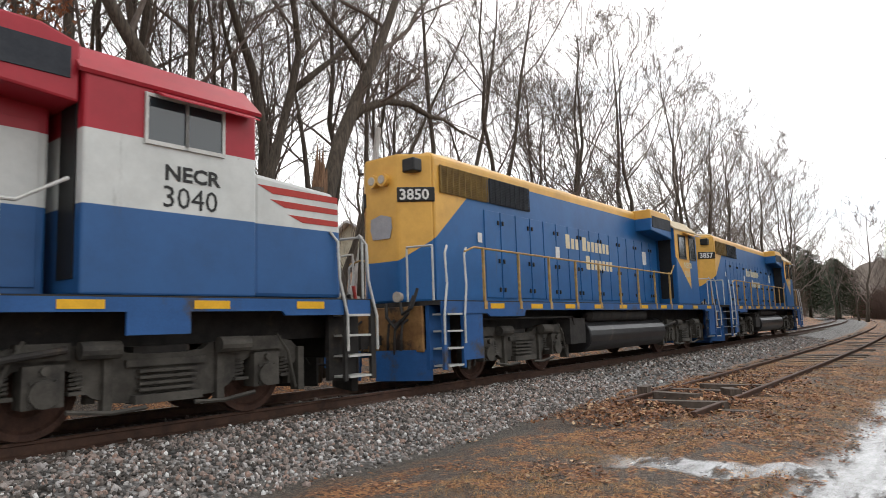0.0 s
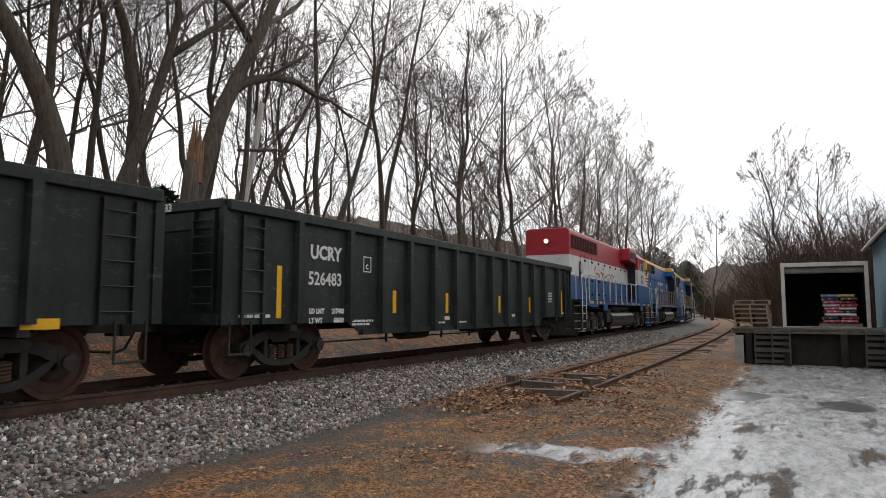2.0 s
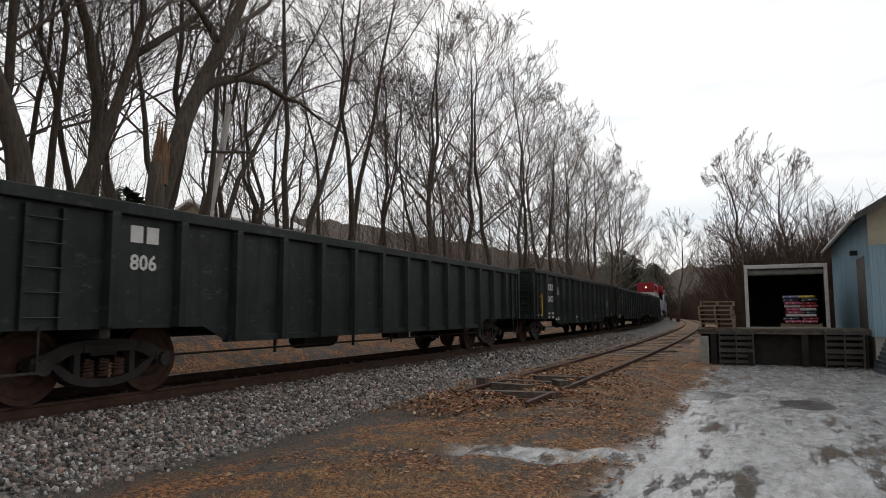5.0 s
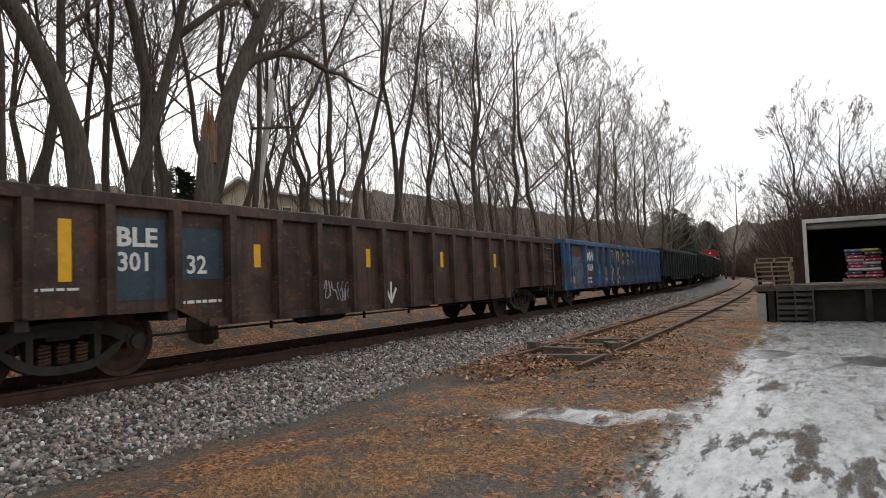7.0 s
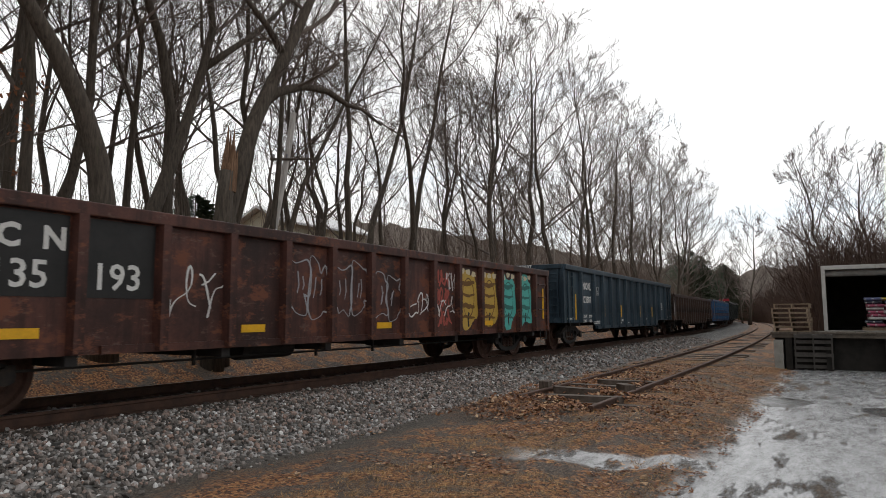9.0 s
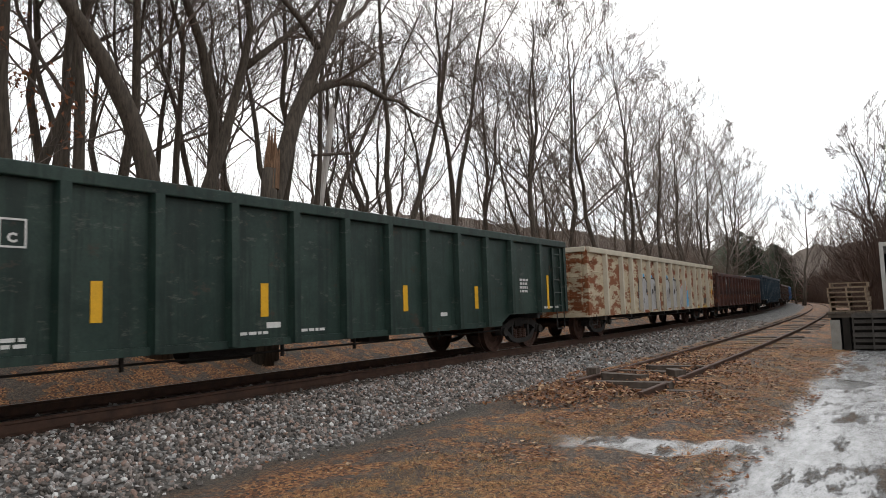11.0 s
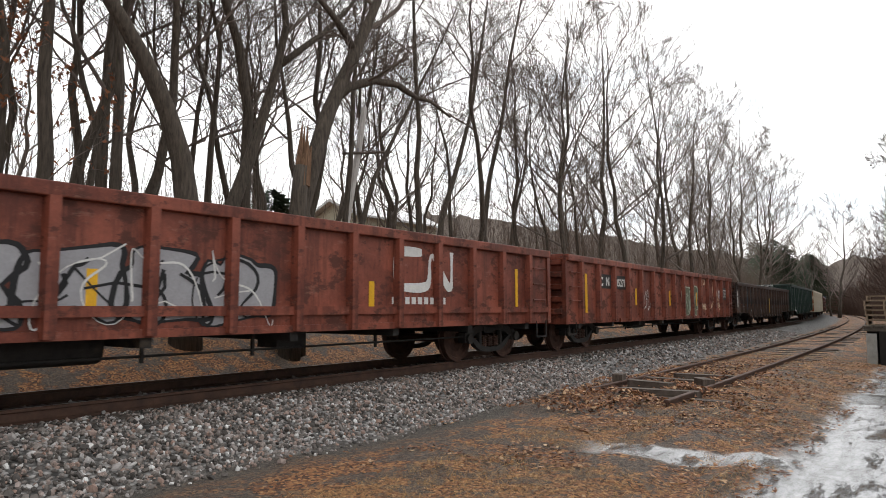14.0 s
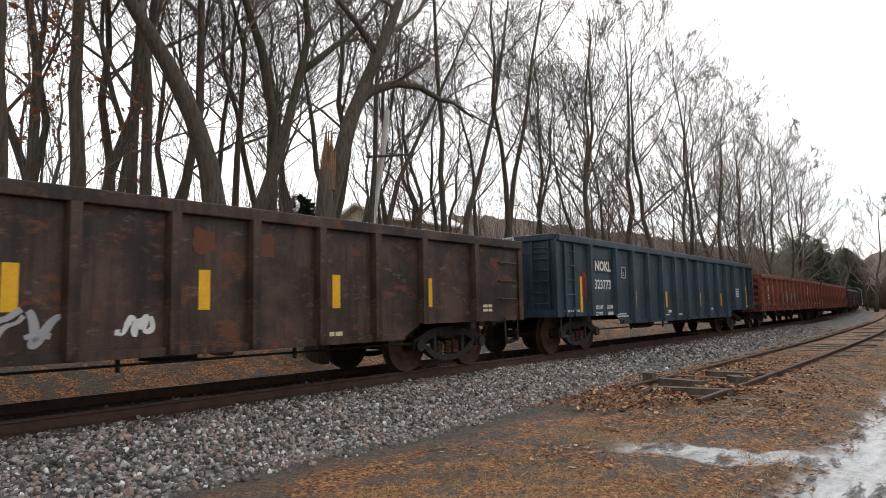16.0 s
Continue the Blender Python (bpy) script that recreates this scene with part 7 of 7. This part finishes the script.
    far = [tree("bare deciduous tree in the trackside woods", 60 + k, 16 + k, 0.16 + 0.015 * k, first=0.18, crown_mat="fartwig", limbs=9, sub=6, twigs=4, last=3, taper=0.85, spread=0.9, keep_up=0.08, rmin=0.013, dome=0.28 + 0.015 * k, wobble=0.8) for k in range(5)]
    lone = [tree("big bare tree with a dense rounded crown beyond the dock", 90 + k, 20, 0.24, first=0.12, limbs=18, sub=9, twigs=6, last=3, spread=0.9, keep_up=0.08, rmin=0.0125, dome=0.26 + 0.02 * k, reach=0.95, wobble=0.6, taper=0.74) for k in range(2)]
    rng = random.Random(77)
    spots_near, spots_edge, spots_lone, spots_far = [], [], [], []
    # how high the treetops stand along the curve, by bearing from the drive
    tops = lambda x, y: math.hypot(x, y) * math.tan(math.radians(float(np.interp(math.degrees(math.atan2(y, x)), [4, 10, 11.8, 14, 17.7, 23, 30, 40], [8, 9.5, 13.5, 16.5, 21.5, 26.5, 33, 40])))) + 1.07 - ground_z(x, y)
    for r, yy in ((0.10, 21), (0.14, 14.5), (0.2, 15), (0.24, 19), (0.31, 25), (0.47, 18), (0.66, 18.5), (0.90, 23), (0.36, 21), (0.42, 23), (0.55, 20), (0.62, 24), (0.70, 21), (0.78, 26), (1.05, 24), (1.15, 21), (1.34, 22), (1.45, 17.5), (1.58, 22), (1.75, 20), (1.88, 18), (2.05, 21), (0.5, 16.5), (0.4, 17), (0.06, 17), (0.6, 21.5), (0.74, 24), (0.93, 18.5), (0.52, 25), (0.84, 20), (0.98, 27)):
        spots_near.append((r * yy, yy, rng.uniform(0.86, 1.0)))
    for s, lat in ((33, 7.2), (36, 9.5), (40, 6.4), (43, 9.0), (47, 6.0), (51, 8.2), (55, 5.8), (60, 7.8), (65, 5.6), (70, 7.4), (76, 5.6), (83, 6.8), (90, 5.4), (97, 6.6), (105, 5.4), (114, 6.4)):
        x, y, a = track_point(s, lat)
        spots_edge.append((x, y, min(1.15, tops(x, y) / 20 * rng.uniform(0.9, 1.0))))
    for x, y, h in ((66, 0.6, 18.6), (67, -1.6, 17.2), (68.5, 3.6, 11.5), (69, -5.6, 12.5), (112, 13, 19.0), (64, -8.5, 11.0)):
        spots_lone.append((x, y, h / 20))
    for k in range(20):
        yy = rng.uniform(26, 48)
        x = yy * rng.uniform(0.1, 2.3)
        spots_far.append((x, yy, min(rng.uniform(0.75, 1.0), tops(x, yy) / 20)))
    for k in range(19):
        s = 60 + 140 * (k + rng.random()) / 19
        x, y, a = track_point(s, rng.uniform(8.5, 20))
        spots_far.append((x, y, min(1.1, tops(x, y) / 20) * rng.uniform(0.8, 0.95)))
    for x, y, q in ((74, -7.5, 0.6), (118, 9.5, 0.8), (125, 16, 0.85), (105, 4.5, 0.65), (98, 0, 0.7), (90, -6, 0.7), (80, -12, 0.65), (70, -13.0, 0.55), (140, 21, 0.95), (150, 12, 0.8), (132, 12, 0.8), (84, 0, 0.55), (76, -3, 0.55)):
        spots_far.append((x, y, q))
    for k in range(9):
        x, y, a = track_point(85 + 15 * k, -rng.uniform(9, 20))
        spots_far.append((x, y, rng.uniform(0.45, 0.65)))
    for protos, spots in ((near, spots_near), (edge, spots_edge), (lone, spots_lone), (far, spots_far)):
        for k, (x, y, q) in enumerate(spots):
            m = pose(x, y, ground_z(x, y) - 0.12, 0, 0, rng.uniform(0, 360)) @ Matrix.Scale(q, 4)
            if k < len(protos):
                protos[k].matrix_world = m
            else:
                o = copy_thing(protos[k % len(protos)], m)
                o.scale = (q, q, q)
    # torn stump
    st = thing("tree_stump", "tall torn stump with splintered orange heartwood", "stump")
    gz = ground_z(10.55, 12.7) - 0.1
    g = Geo().tube([(10.5, 12.7, gz), (10.62, 12.7, 2.5), (10.72, 12.7, 3.8), (10.8, 12.7, 4.6)], [0.28, 0.22, 0.20, 0.19], 12)
    part("trunk", g, M["bark"], st, smooth=True)
    rr = random.Random(8)
    for k in range(13):
        a = 6.28 * k / 13
        bx, by = 10.8 + 0.13 * math.cos(a), 12.7 + 0.13 * math.sin(a)
        top = 4.9 + rr.uniform(0, 0.9) + (0.7 if k in (1, 2) else 0)
        part("splinter", Geo().tube([(bx, by, 4.1), (bx + 0.05, by, 4.7), (bx + 0.10 + rr.uniform(-0.03, 0.03), by, top)], [0.085, 0.07, 0.012], 5), M["splint"], st)
    # leaning pole with a crossarm
    po = thing("utility_pole", "bleached leaning utility pole with a bare crossarm", "utility pole")
    gz = ground_z(17.6, 19) - 0.1
    part("pole", Geo().tube([(17.55, 19, gz), (18.51, 19, 4.65), (19.2, 19, 7.9), (19.45, 19, 9.4)], [0.17, 0.15, 0.13, 0.12], 10), M["polewood"], po)
    part("crossarm", Geo().tube([(18.1, 18.85, 7.18), (20.95, 18.85, 7.78)], 0.06, 6), M["tie"], po)
    for u in (0.05, 0.3, 0.7, 0.95):
        p = Vector((18.1, 18.85, 7.18)).lerp(Vector((20.95, 18.85, 7.78)), u)
        part("insulator", Geo().tube([tuple(p + Vector((0, 0, 0.05))), tuple(p + Vector((0, 0, 0.2)))], [0.03, 0.045], 8), M["grey"], po)
    pt = thing("marker_post", "thin pale trackside post", "post")
    part("post", Geo().tube([(57.5, 17.4, ground_z(57.5, 17.4)), (57.3, 17.4, 6.0)], [0.07, 0.05], 8), M["polewood"], pt)


def conifer(label, seed, height, m):
    t = thing("conifer_tree", label, "tree", "dark conifers")
    rng = random.Random(seed)
    part("trunk", Geo().tube([(0, 0, 0), (0, 0, height)], [height * 0.018, 0.02], 7), M["bark"], t)
    v, f = [], []
    n = int(height * 52)
    for k in range(n):
        u = rng.random() ** 0.8
        z = height * (0.12 + 0.88 * u)
        R = height * 0.42 * (1 - u ** 2.2) ** 0.6 * rng.uniform(0.5, 1.1) + 0.1
        a = rng.uniform(0, 6.28)
        c, s = math.cos(a), math.sin(a)
        for j in range(6):
            q = R * (j + 1) / 6
            w = 0.10 + 0.05 * height * 0.1
            dz = -0.25 * q + rng.uniform(-0.1, 0.1)
            b = rng.uniform(-0.5, 0.5)
            i = len(v)
            v += [(c * q - s * b * w, s * q + c * b * w, z + dz), (c * (q + 0.3) - s * w, s * (q + 0.3) + c * w, z + dz - 0.12), (c * (q + 0.34) + s * w, s * (q + 0.34) - c * w, z + dz + rng.uniform(-0.1, 0.14))]
            f.append((i, i + 1, i + 2))
    g = Geo()
    g.v, g.f = v, f
    part("crown", g, M["needle"], t, "dark green needled boughs")
    t.matrix_world = m
    return t


def thicket(name, label, spots, mat, hmin, hmax, seed, twigs=3, r=0.012):
    """Many thin upright stems with side shoots, as one mass."""
    rng = random.Random(seed)
    v, f = [], []

    def stick(p, q, ra, rb):
        i = len(v)
        for (x, y, z), e in ((p, ra), (q, rb)):
            v.append((x + e, y, z))
            v.append((x - e * 0.5, y + e * 0.87, z))
            v.append((x - e * 0.5, y - e * 0.87, z))
        f.extend([(i, i + 1, i + 4, i + 3), (i + 1, i + 2, i + 5, i + 4), (i + 2, i, i + 3, i + 5)])

    for x, y in spots:
        h = rng.uniform(hmin, hmax)
        z = ground_z(x, y) - 0.05
        lx, ly = rng.gauss(0, 0.24) * h, rng.gauss(0, 0.24) * h
        mid = (x + lx * 0.35, y + ly * 0.35, z + h * 0.5)
        top = (x + lx, y + ly, z + h)
        k = r * (0.6 + 0.12 * h)
        stick((x, y, z), mid, k, k * 0.7)
        stick(mid, top, k * 0.7, k * 0.2)
        for j in range(twigs):
            u = rng.uniform(0.2, 0.95)
            b = (x + lx * u * u, y + ly * u * u, z + h * u)
            stick(b, (b[0] + rng.gauss(0, 0.2) * h, b[1] + rng.gauss(0, 0.2) * h, b[2] + rng.uniform(0.0, 0.3) * h), k * 0.45, k * 0.15)
    g = Geo()
    g.v, g.f = v, f
    return tagged(new(name, g.mesh(name, M[mat])), label, "brush", kind="stuff")


def build_brush():
    rng = random.Random(5)
    spots = []
    for k in range(2800):
        s = 30 + 170 * rng.random() ** 1.1
        x, y, a = track_point(s, rng.uniform(5.0, 16))
        spots.append((x, y))
    thicket("undergrowth", "bare brown undergrowth along the far side of the line", spots, "brush", 2.0, 7.0, 1, 8, 0.014)
    spots = [(rng.uniform(-4, 34), rng.uniform(15, 30)) for _ in range(420)]
    thicket("undergrowth", "thin saplings and brambles under the trees", spots, "twig", 0.8, 3.8, 2, 6, 0.008)
    spots = []
    for k in range(110):
        yy = rng.uniform(22, 42)
        spots.append((yy * rng.uniform(-0.02, 1.5), yy))
    thicket("undergrowth", "tall thin saplings massed among the trees", spots, "twig", 6, 14, 12, 15, 0.011)
    spots = []
    while len(spots) < 3900:
        x, y = rng.uniform(36, 66), rng.uniform(-15, 5)
        if lateral_of(x, y) < -8.0 and not (x < 40 and y > -2):
            spots.append((x, y))
    thicket("brush_thicket", "dense reddish-brown brush beyond the loading dock", spots, "thicketbark", 2.4, 7.2, 3, 9, 0.024)
    spots = []
    for k in range(3200):
        x, y, a = track_point(rng.uniform(60, 215), -7.6 - 13 * rng.random() ** 1.5)
        spots.append((x, y))
    thicket("brush_thicket", "tall brown brush along the outside of the curve", spots, "thicketbark", 2.2, 7.5, 4, 8, 0.036)
    spots = []
    for k in range(1300):
        a = rng.uniform(-0.05, 1.55)
        d = rng.uniform(62, 170)
        x, y = d * math.cos(a), d * math.sin(a)
        if lateral_of(x, y) > 22:
            spots.append((x, y))
    thicket("distant_woods", "hazy bare woods on the rising ground behind", spots, "twig", 6, 12, 6, 8, 0.028)
    # woods closing the view all round, far off; unseen side added to darken reflections
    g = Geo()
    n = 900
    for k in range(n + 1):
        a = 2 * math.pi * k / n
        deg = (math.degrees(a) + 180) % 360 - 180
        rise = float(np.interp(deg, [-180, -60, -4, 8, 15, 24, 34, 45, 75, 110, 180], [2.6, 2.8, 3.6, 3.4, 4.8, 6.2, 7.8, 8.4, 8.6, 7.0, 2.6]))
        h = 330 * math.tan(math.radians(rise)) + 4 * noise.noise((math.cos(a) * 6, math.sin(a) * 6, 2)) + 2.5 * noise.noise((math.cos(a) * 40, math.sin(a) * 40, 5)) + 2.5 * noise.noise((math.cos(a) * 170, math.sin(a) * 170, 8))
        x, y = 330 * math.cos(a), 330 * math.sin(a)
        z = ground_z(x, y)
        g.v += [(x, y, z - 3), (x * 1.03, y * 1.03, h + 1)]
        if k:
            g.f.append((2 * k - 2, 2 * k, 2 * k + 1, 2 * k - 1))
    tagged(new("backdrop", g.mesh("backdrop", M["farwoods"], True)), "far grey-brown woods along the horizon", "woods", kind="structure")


build_trees()
conifer("small dark spruce under the bare trees", 3, 4.2, pose(23.4, 30, ground_z(23.4, 30)))
for k, (x, y, h) in enumerate(((150, 27, 14), (158, 31, 15.5), (165, 30, 14), (172, 36, 15), (160, 24, 13), (150, 22, 12), (146, 30, 12), (168, 25, 12))):
    conifer("dark pine at the bend of the line", 20 + k, h, pose(x, y, ground_z(x, y) - 0.3))
build_brush()
oak = thing("oak_sapling", "young oak still holding russet leaves", "tree")
a, b = grow(300, 7.5, 0.06, first=0.25, limbs=7, sub=4, twigs=3, last=2)
part("trunk", a, M["bark"], oak, smooth=True)
part("crown", b, M["twig"], oak)
rng = random.Random(31)
g = Geo()
for k in range(700):
    q = b.v[rng.randrange(len(b.v))]
    s = rng.uniform(0.05, 0.10)
    d = [Vector((rng.uniform(-1, 1), rng.uniform(-1, 1), rng.uniform(-1, 1))) * s for _ in range(3)]
    g.add([tuple(Vector(q) + e) for e in d] + [tuple(Vector(q) + d[0] + d[1] * 0.6)], [(0, 1, 2), (0, 3, 1)])
part("leaves", g, M["oakleaf"], oak, "dry russet leaves")
oak.matrix_world = pose(4.6, 14.5, ground_z(4.6, 14.5))
copy_thing(oak, pose(6.0, 18.5, ground_z(6.0, 18.5), 0, 0, 130))


# ---- loose ground cover ----
def scatter_stones(name, label, spots, smin, smax, seed):
    rng = random.Random(seed)
    t = (1 + 5 ** 0.5) / 2
    ico = [Vector(p).normalized() for p in ((-1, t, 0), (1, t, 0), (-1, -t, 0), (1, -t, 0), (0, -1, t), (0, 1, t), (0, -1, -t), (0, 1, -t), (t, 0, -1), (t, 0, 1), (-t, 0, -1), (-t, 0, 1))]
    tri = [(0, 11, 5), (0, 5, 1), (0, 1, 7), (0, 7, 10), (0, 10, 11), (1, 5, 9), (5, 11, 4), (11, 10, 2), (10, 7, 6), (7, 1, 8), (3, 9, 4), (3, 4, 2), (3, 2, 6), (3, 6, 8), (3, 8, 9), (4, 9, 5), (2, 4, 11), (6, 2, 10), (8, 6, 7), (9, 8, 1)]
    if smin > 0.03:
        ico = [Vector(p) for p in ((1, 0, 0), (-1, 0, 0), (0, 1, 0), (0, -1, 0), (0, 0, 1), (0, 0, -1))]
        tri = [(0, 2, 4), (2, 1, 4), (1, 3, 4), (3, 0, 4), (2, 0, 5), (1, 2, 5), (3, 1, 5), (0, 3, 5)]
    shapes = []
    for k in range(14):
        shapes.append(np.array([tuple(p * rng.uniform(0.65, 1.2)) for p in ico]))
    v, f = [], []
    for x, y in spots:
        s = (smin + (smax - smin) * rng.random() ** 1.5) * (1.45 if rng.random() < 0.07 else 1.0)
        e = Euler((rng.uniform(0, 6.28), rng.uniform(0, 6.28), rng.uniform(0, 6.28))).to_matrix()
        p = shapes[rng.randrange(14)] @ np.array(Matrix.Diagonal((s, s * rng.uniform(0.6, 0.9), s * rng.uniform(0.5, 0.8))) @ e)
        i = len(v)
        z = ground_z(x, y)
        v.extend(map(tuple, p + np.array([x, y, z + s * 0.25])))
        f.extend([(a + i, b + i, c + i) for a, b, c in tri])
    g = Geo()
    g.v, g.f = v, f
    return tagged(new(name, g.mesh(name, M["stone"])), label, "gravel", kind="stuff")


def build_cover():
    rng = random.Random(9)
    spots = []
    while len(spots) < 17000:
        x, lat = rng.uniform(0.5, 14) ** 1.0, rng.uniform(-3.4, -0.82)
        edge = -3.1 + 0.35 * noise.noise((x * 0.7, 1.3, 0))
        if lat > edge or rng.random() < 0.12:
            px, py, _ = track_point(x, lat)
            spots.append((px, py))
    scatter_stones("ballast", "crushed grey and pinkish track ballast", spots, 0.018, 0.044, 1)
    spots = []
    while len(spots) < 4600:
        s, lat = rng.uniform(13, 42), rng.uniform(-3.0, -0.85)
        px, py, _ = track_point(s, lat)
        spots.append((px, py))
    scatter_stones("ballast", "crushed grey track ballast further along", spots, 0.034, 0.062, 2)
    spots = []
    for k in range(1700):
        px, py, _ = track_point(rng.uniform(2, 26), rng.choice((rng.uniform(0.9, 3.2), rng.uniform(-0.6, 0.6))))
        spots.append((px, py))
    scatter_stones("ballast", "crushed ballast between and behind the rails", spots, 0.03, 0.06, 3)
    # leaves
    v, f = [], []
    for k in range(26000):
        if rng.random() < 0.72:
            x, y = 2.5 + 19 * rng.random() ** 1.2, rng.uniform(1.3, 5.6)
        else:
            x, y = rng.uniform(3, 26), rng.uniform(11.2, 15)
        if noise.noise((x * 0.9, y * 0.9, 4.4)) + 0.6 * noise.noise((x * 2.6, y * 2.6, 1.4)) + (0.22 if x > 9 else 0.0) - (0.35 if y > 4.0 and x < 9 else 0.0) < rng.uniform(0.0, 0.32):
            continue
        z = ground_z(x, y) + rng.uniform(0.005, 0.03)
        s, a = rng.uniform(0.016, 0.042), rng.uniform(0, 6.28)
        c, q = math.cos(a) * s, math.sin(a) * s
        i = len(v)
        v += [(x - c, y - q, z + rng.uniform(0, 0.02)), (x + q * 0.6, y - c * 0.6, z + rng.uniform(-0.003, 0.015)), (x + c, y + q, z + rng.uniform(0, 0.025)), (x - q * 0.6, y + c * 0.6, z + rng.uniform(-0.003, 0.015))]
        f += [(i, i + 1, i + 2), (i, i + 2, i + 3)]
    # drifts heaped over the end of the siding
    for k in range(9000):
        x = rng.gauss(12.0, 2.2)
        y = 4.1 + rng.gauss(0, 0.75)
        if x < 8.5 or y > 5.6 or noise.noise((x * 1.3, y * 1.6, 9.4)) < rng.uniform(-0.4, 0.2):
            continue
        z = ground_z(x, y) + rng.uniform(0.01, 0.05) + 0.16 * max(0.0, noise.noise((x * 1.1, y * 1.4, 2.2)))
        s, a = rng.uniform(0.022, 0.055), rng.uniform(0, 6.28)
        c, q = math.cos(a) * s, math.sin(a) * s
        i = len(v)
        v += [(x - c, y - q, z + rng.uniform(-0.02, 0.03)), (x + q * 0.6, y - c * 0.6, z + rng.uniform(-0.02, 0.02)), (x + c, y + q, z + rng.uniform(-0.02, 0.04)), (x - q * 0.6, y + c * 0.6, z + rng.uniform(-0.02, 0.02))]
        f += [(i, i + 1, i + 2), (i, i + 2, i + 3)]
    g = Geo()
    g.v, g.f = v, f
    tagged(new("fallen_leaves", g.mesh("fallen_leaves", M["leaf"])), "scattered curled brown fallen leaves", "leaves", kind="stuff")
    v, f = [], []
    tx = ty = 0.0
    for k in range(120000):
        if k % 12 == 0:
            tx, ty = 3 + 20 * rng.random() ** 1.4, rng.uniform(1.5, 5.7)
        x, y = tx + rng.gauss(0, 0.05), ty + rng.gauss(0, 0.05)
        if noise.noise((x * 0.7 + 5, y * 1.3, 1.4)) + (0.35 if x > 9 else 0.0) < rng.uniform(-0.02, 0.14) or (y > 4.4 and x < 10):
            continue
        z = ground_z(x, y)
        a, L2, w = rng.uniform(0, 6.28), rng.uniform(0.025, 0.09), rng.uniform(0.0015, 0.0035)
        lift = rng.uniform(0.003, 0.04)
        c, q = math.cos(a), math.sin(a)
        i = len(v)
        v += [(x - q * w, y + c * w, z + 0.004), (x + q * w, y - c * w, z + 0.004), (x + c * L2, y + q * L2, z + lift)]
        f.append((i, i + 1, i + 2))
    g = Geo()
    g.v, g.f = v, f
    tagged(new("dead_grass", g.mesh("dead_grass", M["straw"])), "matted straw-coloured dead grass and pine needles", "grass", kind="stuff")
    # rotten timbers at the siding's end
    for k, (x, y, L2, a, h2) in enumerate(((11.6, 4.3, 0.9, 78, 0.12), (10.9, 3.9, 1.3, 100, 0.10), (12.3, 3.6, 0.5, 40, 0.16), (12.9, 4.4, 1.5, 85, 0.08), (11.9, 5.0, 0.35, 10, 0.2), (13.8, 4.0, 1.2, 95, 0.1))):
        g = Geo().extrude([(-L2 / 2, -0.1), (L2 / 2 - 0.06, -0.11), (L2 / 2, 0.02), (L2 / 2 - 0.1, 0.1), (-L2 / 2 + 0.05, 0.09)], "z", -0.06, h2)
        o = tagged(new("rotten_timber", g.mesh("rotten_timber", M["tie"])), "rotten broken timber at the end of the siding", "timber", "rotten timbers")
        o.matrix_world = pose(x, y, ground_z(x, y) + 0.02, 0, 0, a)


build_cover()


# ---- motion ----
SPEED = 17.2


def motions():
    for car, s0 in CARS:
        rows = []
        for k in range(33):
            t = k * 0.5
            x, y, a = track_point(s0 + SPEED * t)
            rows.append((t, pose(x, y, 0, 0, 0, math.degrees(a))))
        walk(car, rows)
    for axle, x, z, r in AXLES:
        step = math.degrees(SPEED / r) / FPS
        walk(axle, [(k / FPS, pose(x, 0, z, 0, step * k, 0)) for k in range(16 * FPS + 1)])


motions()
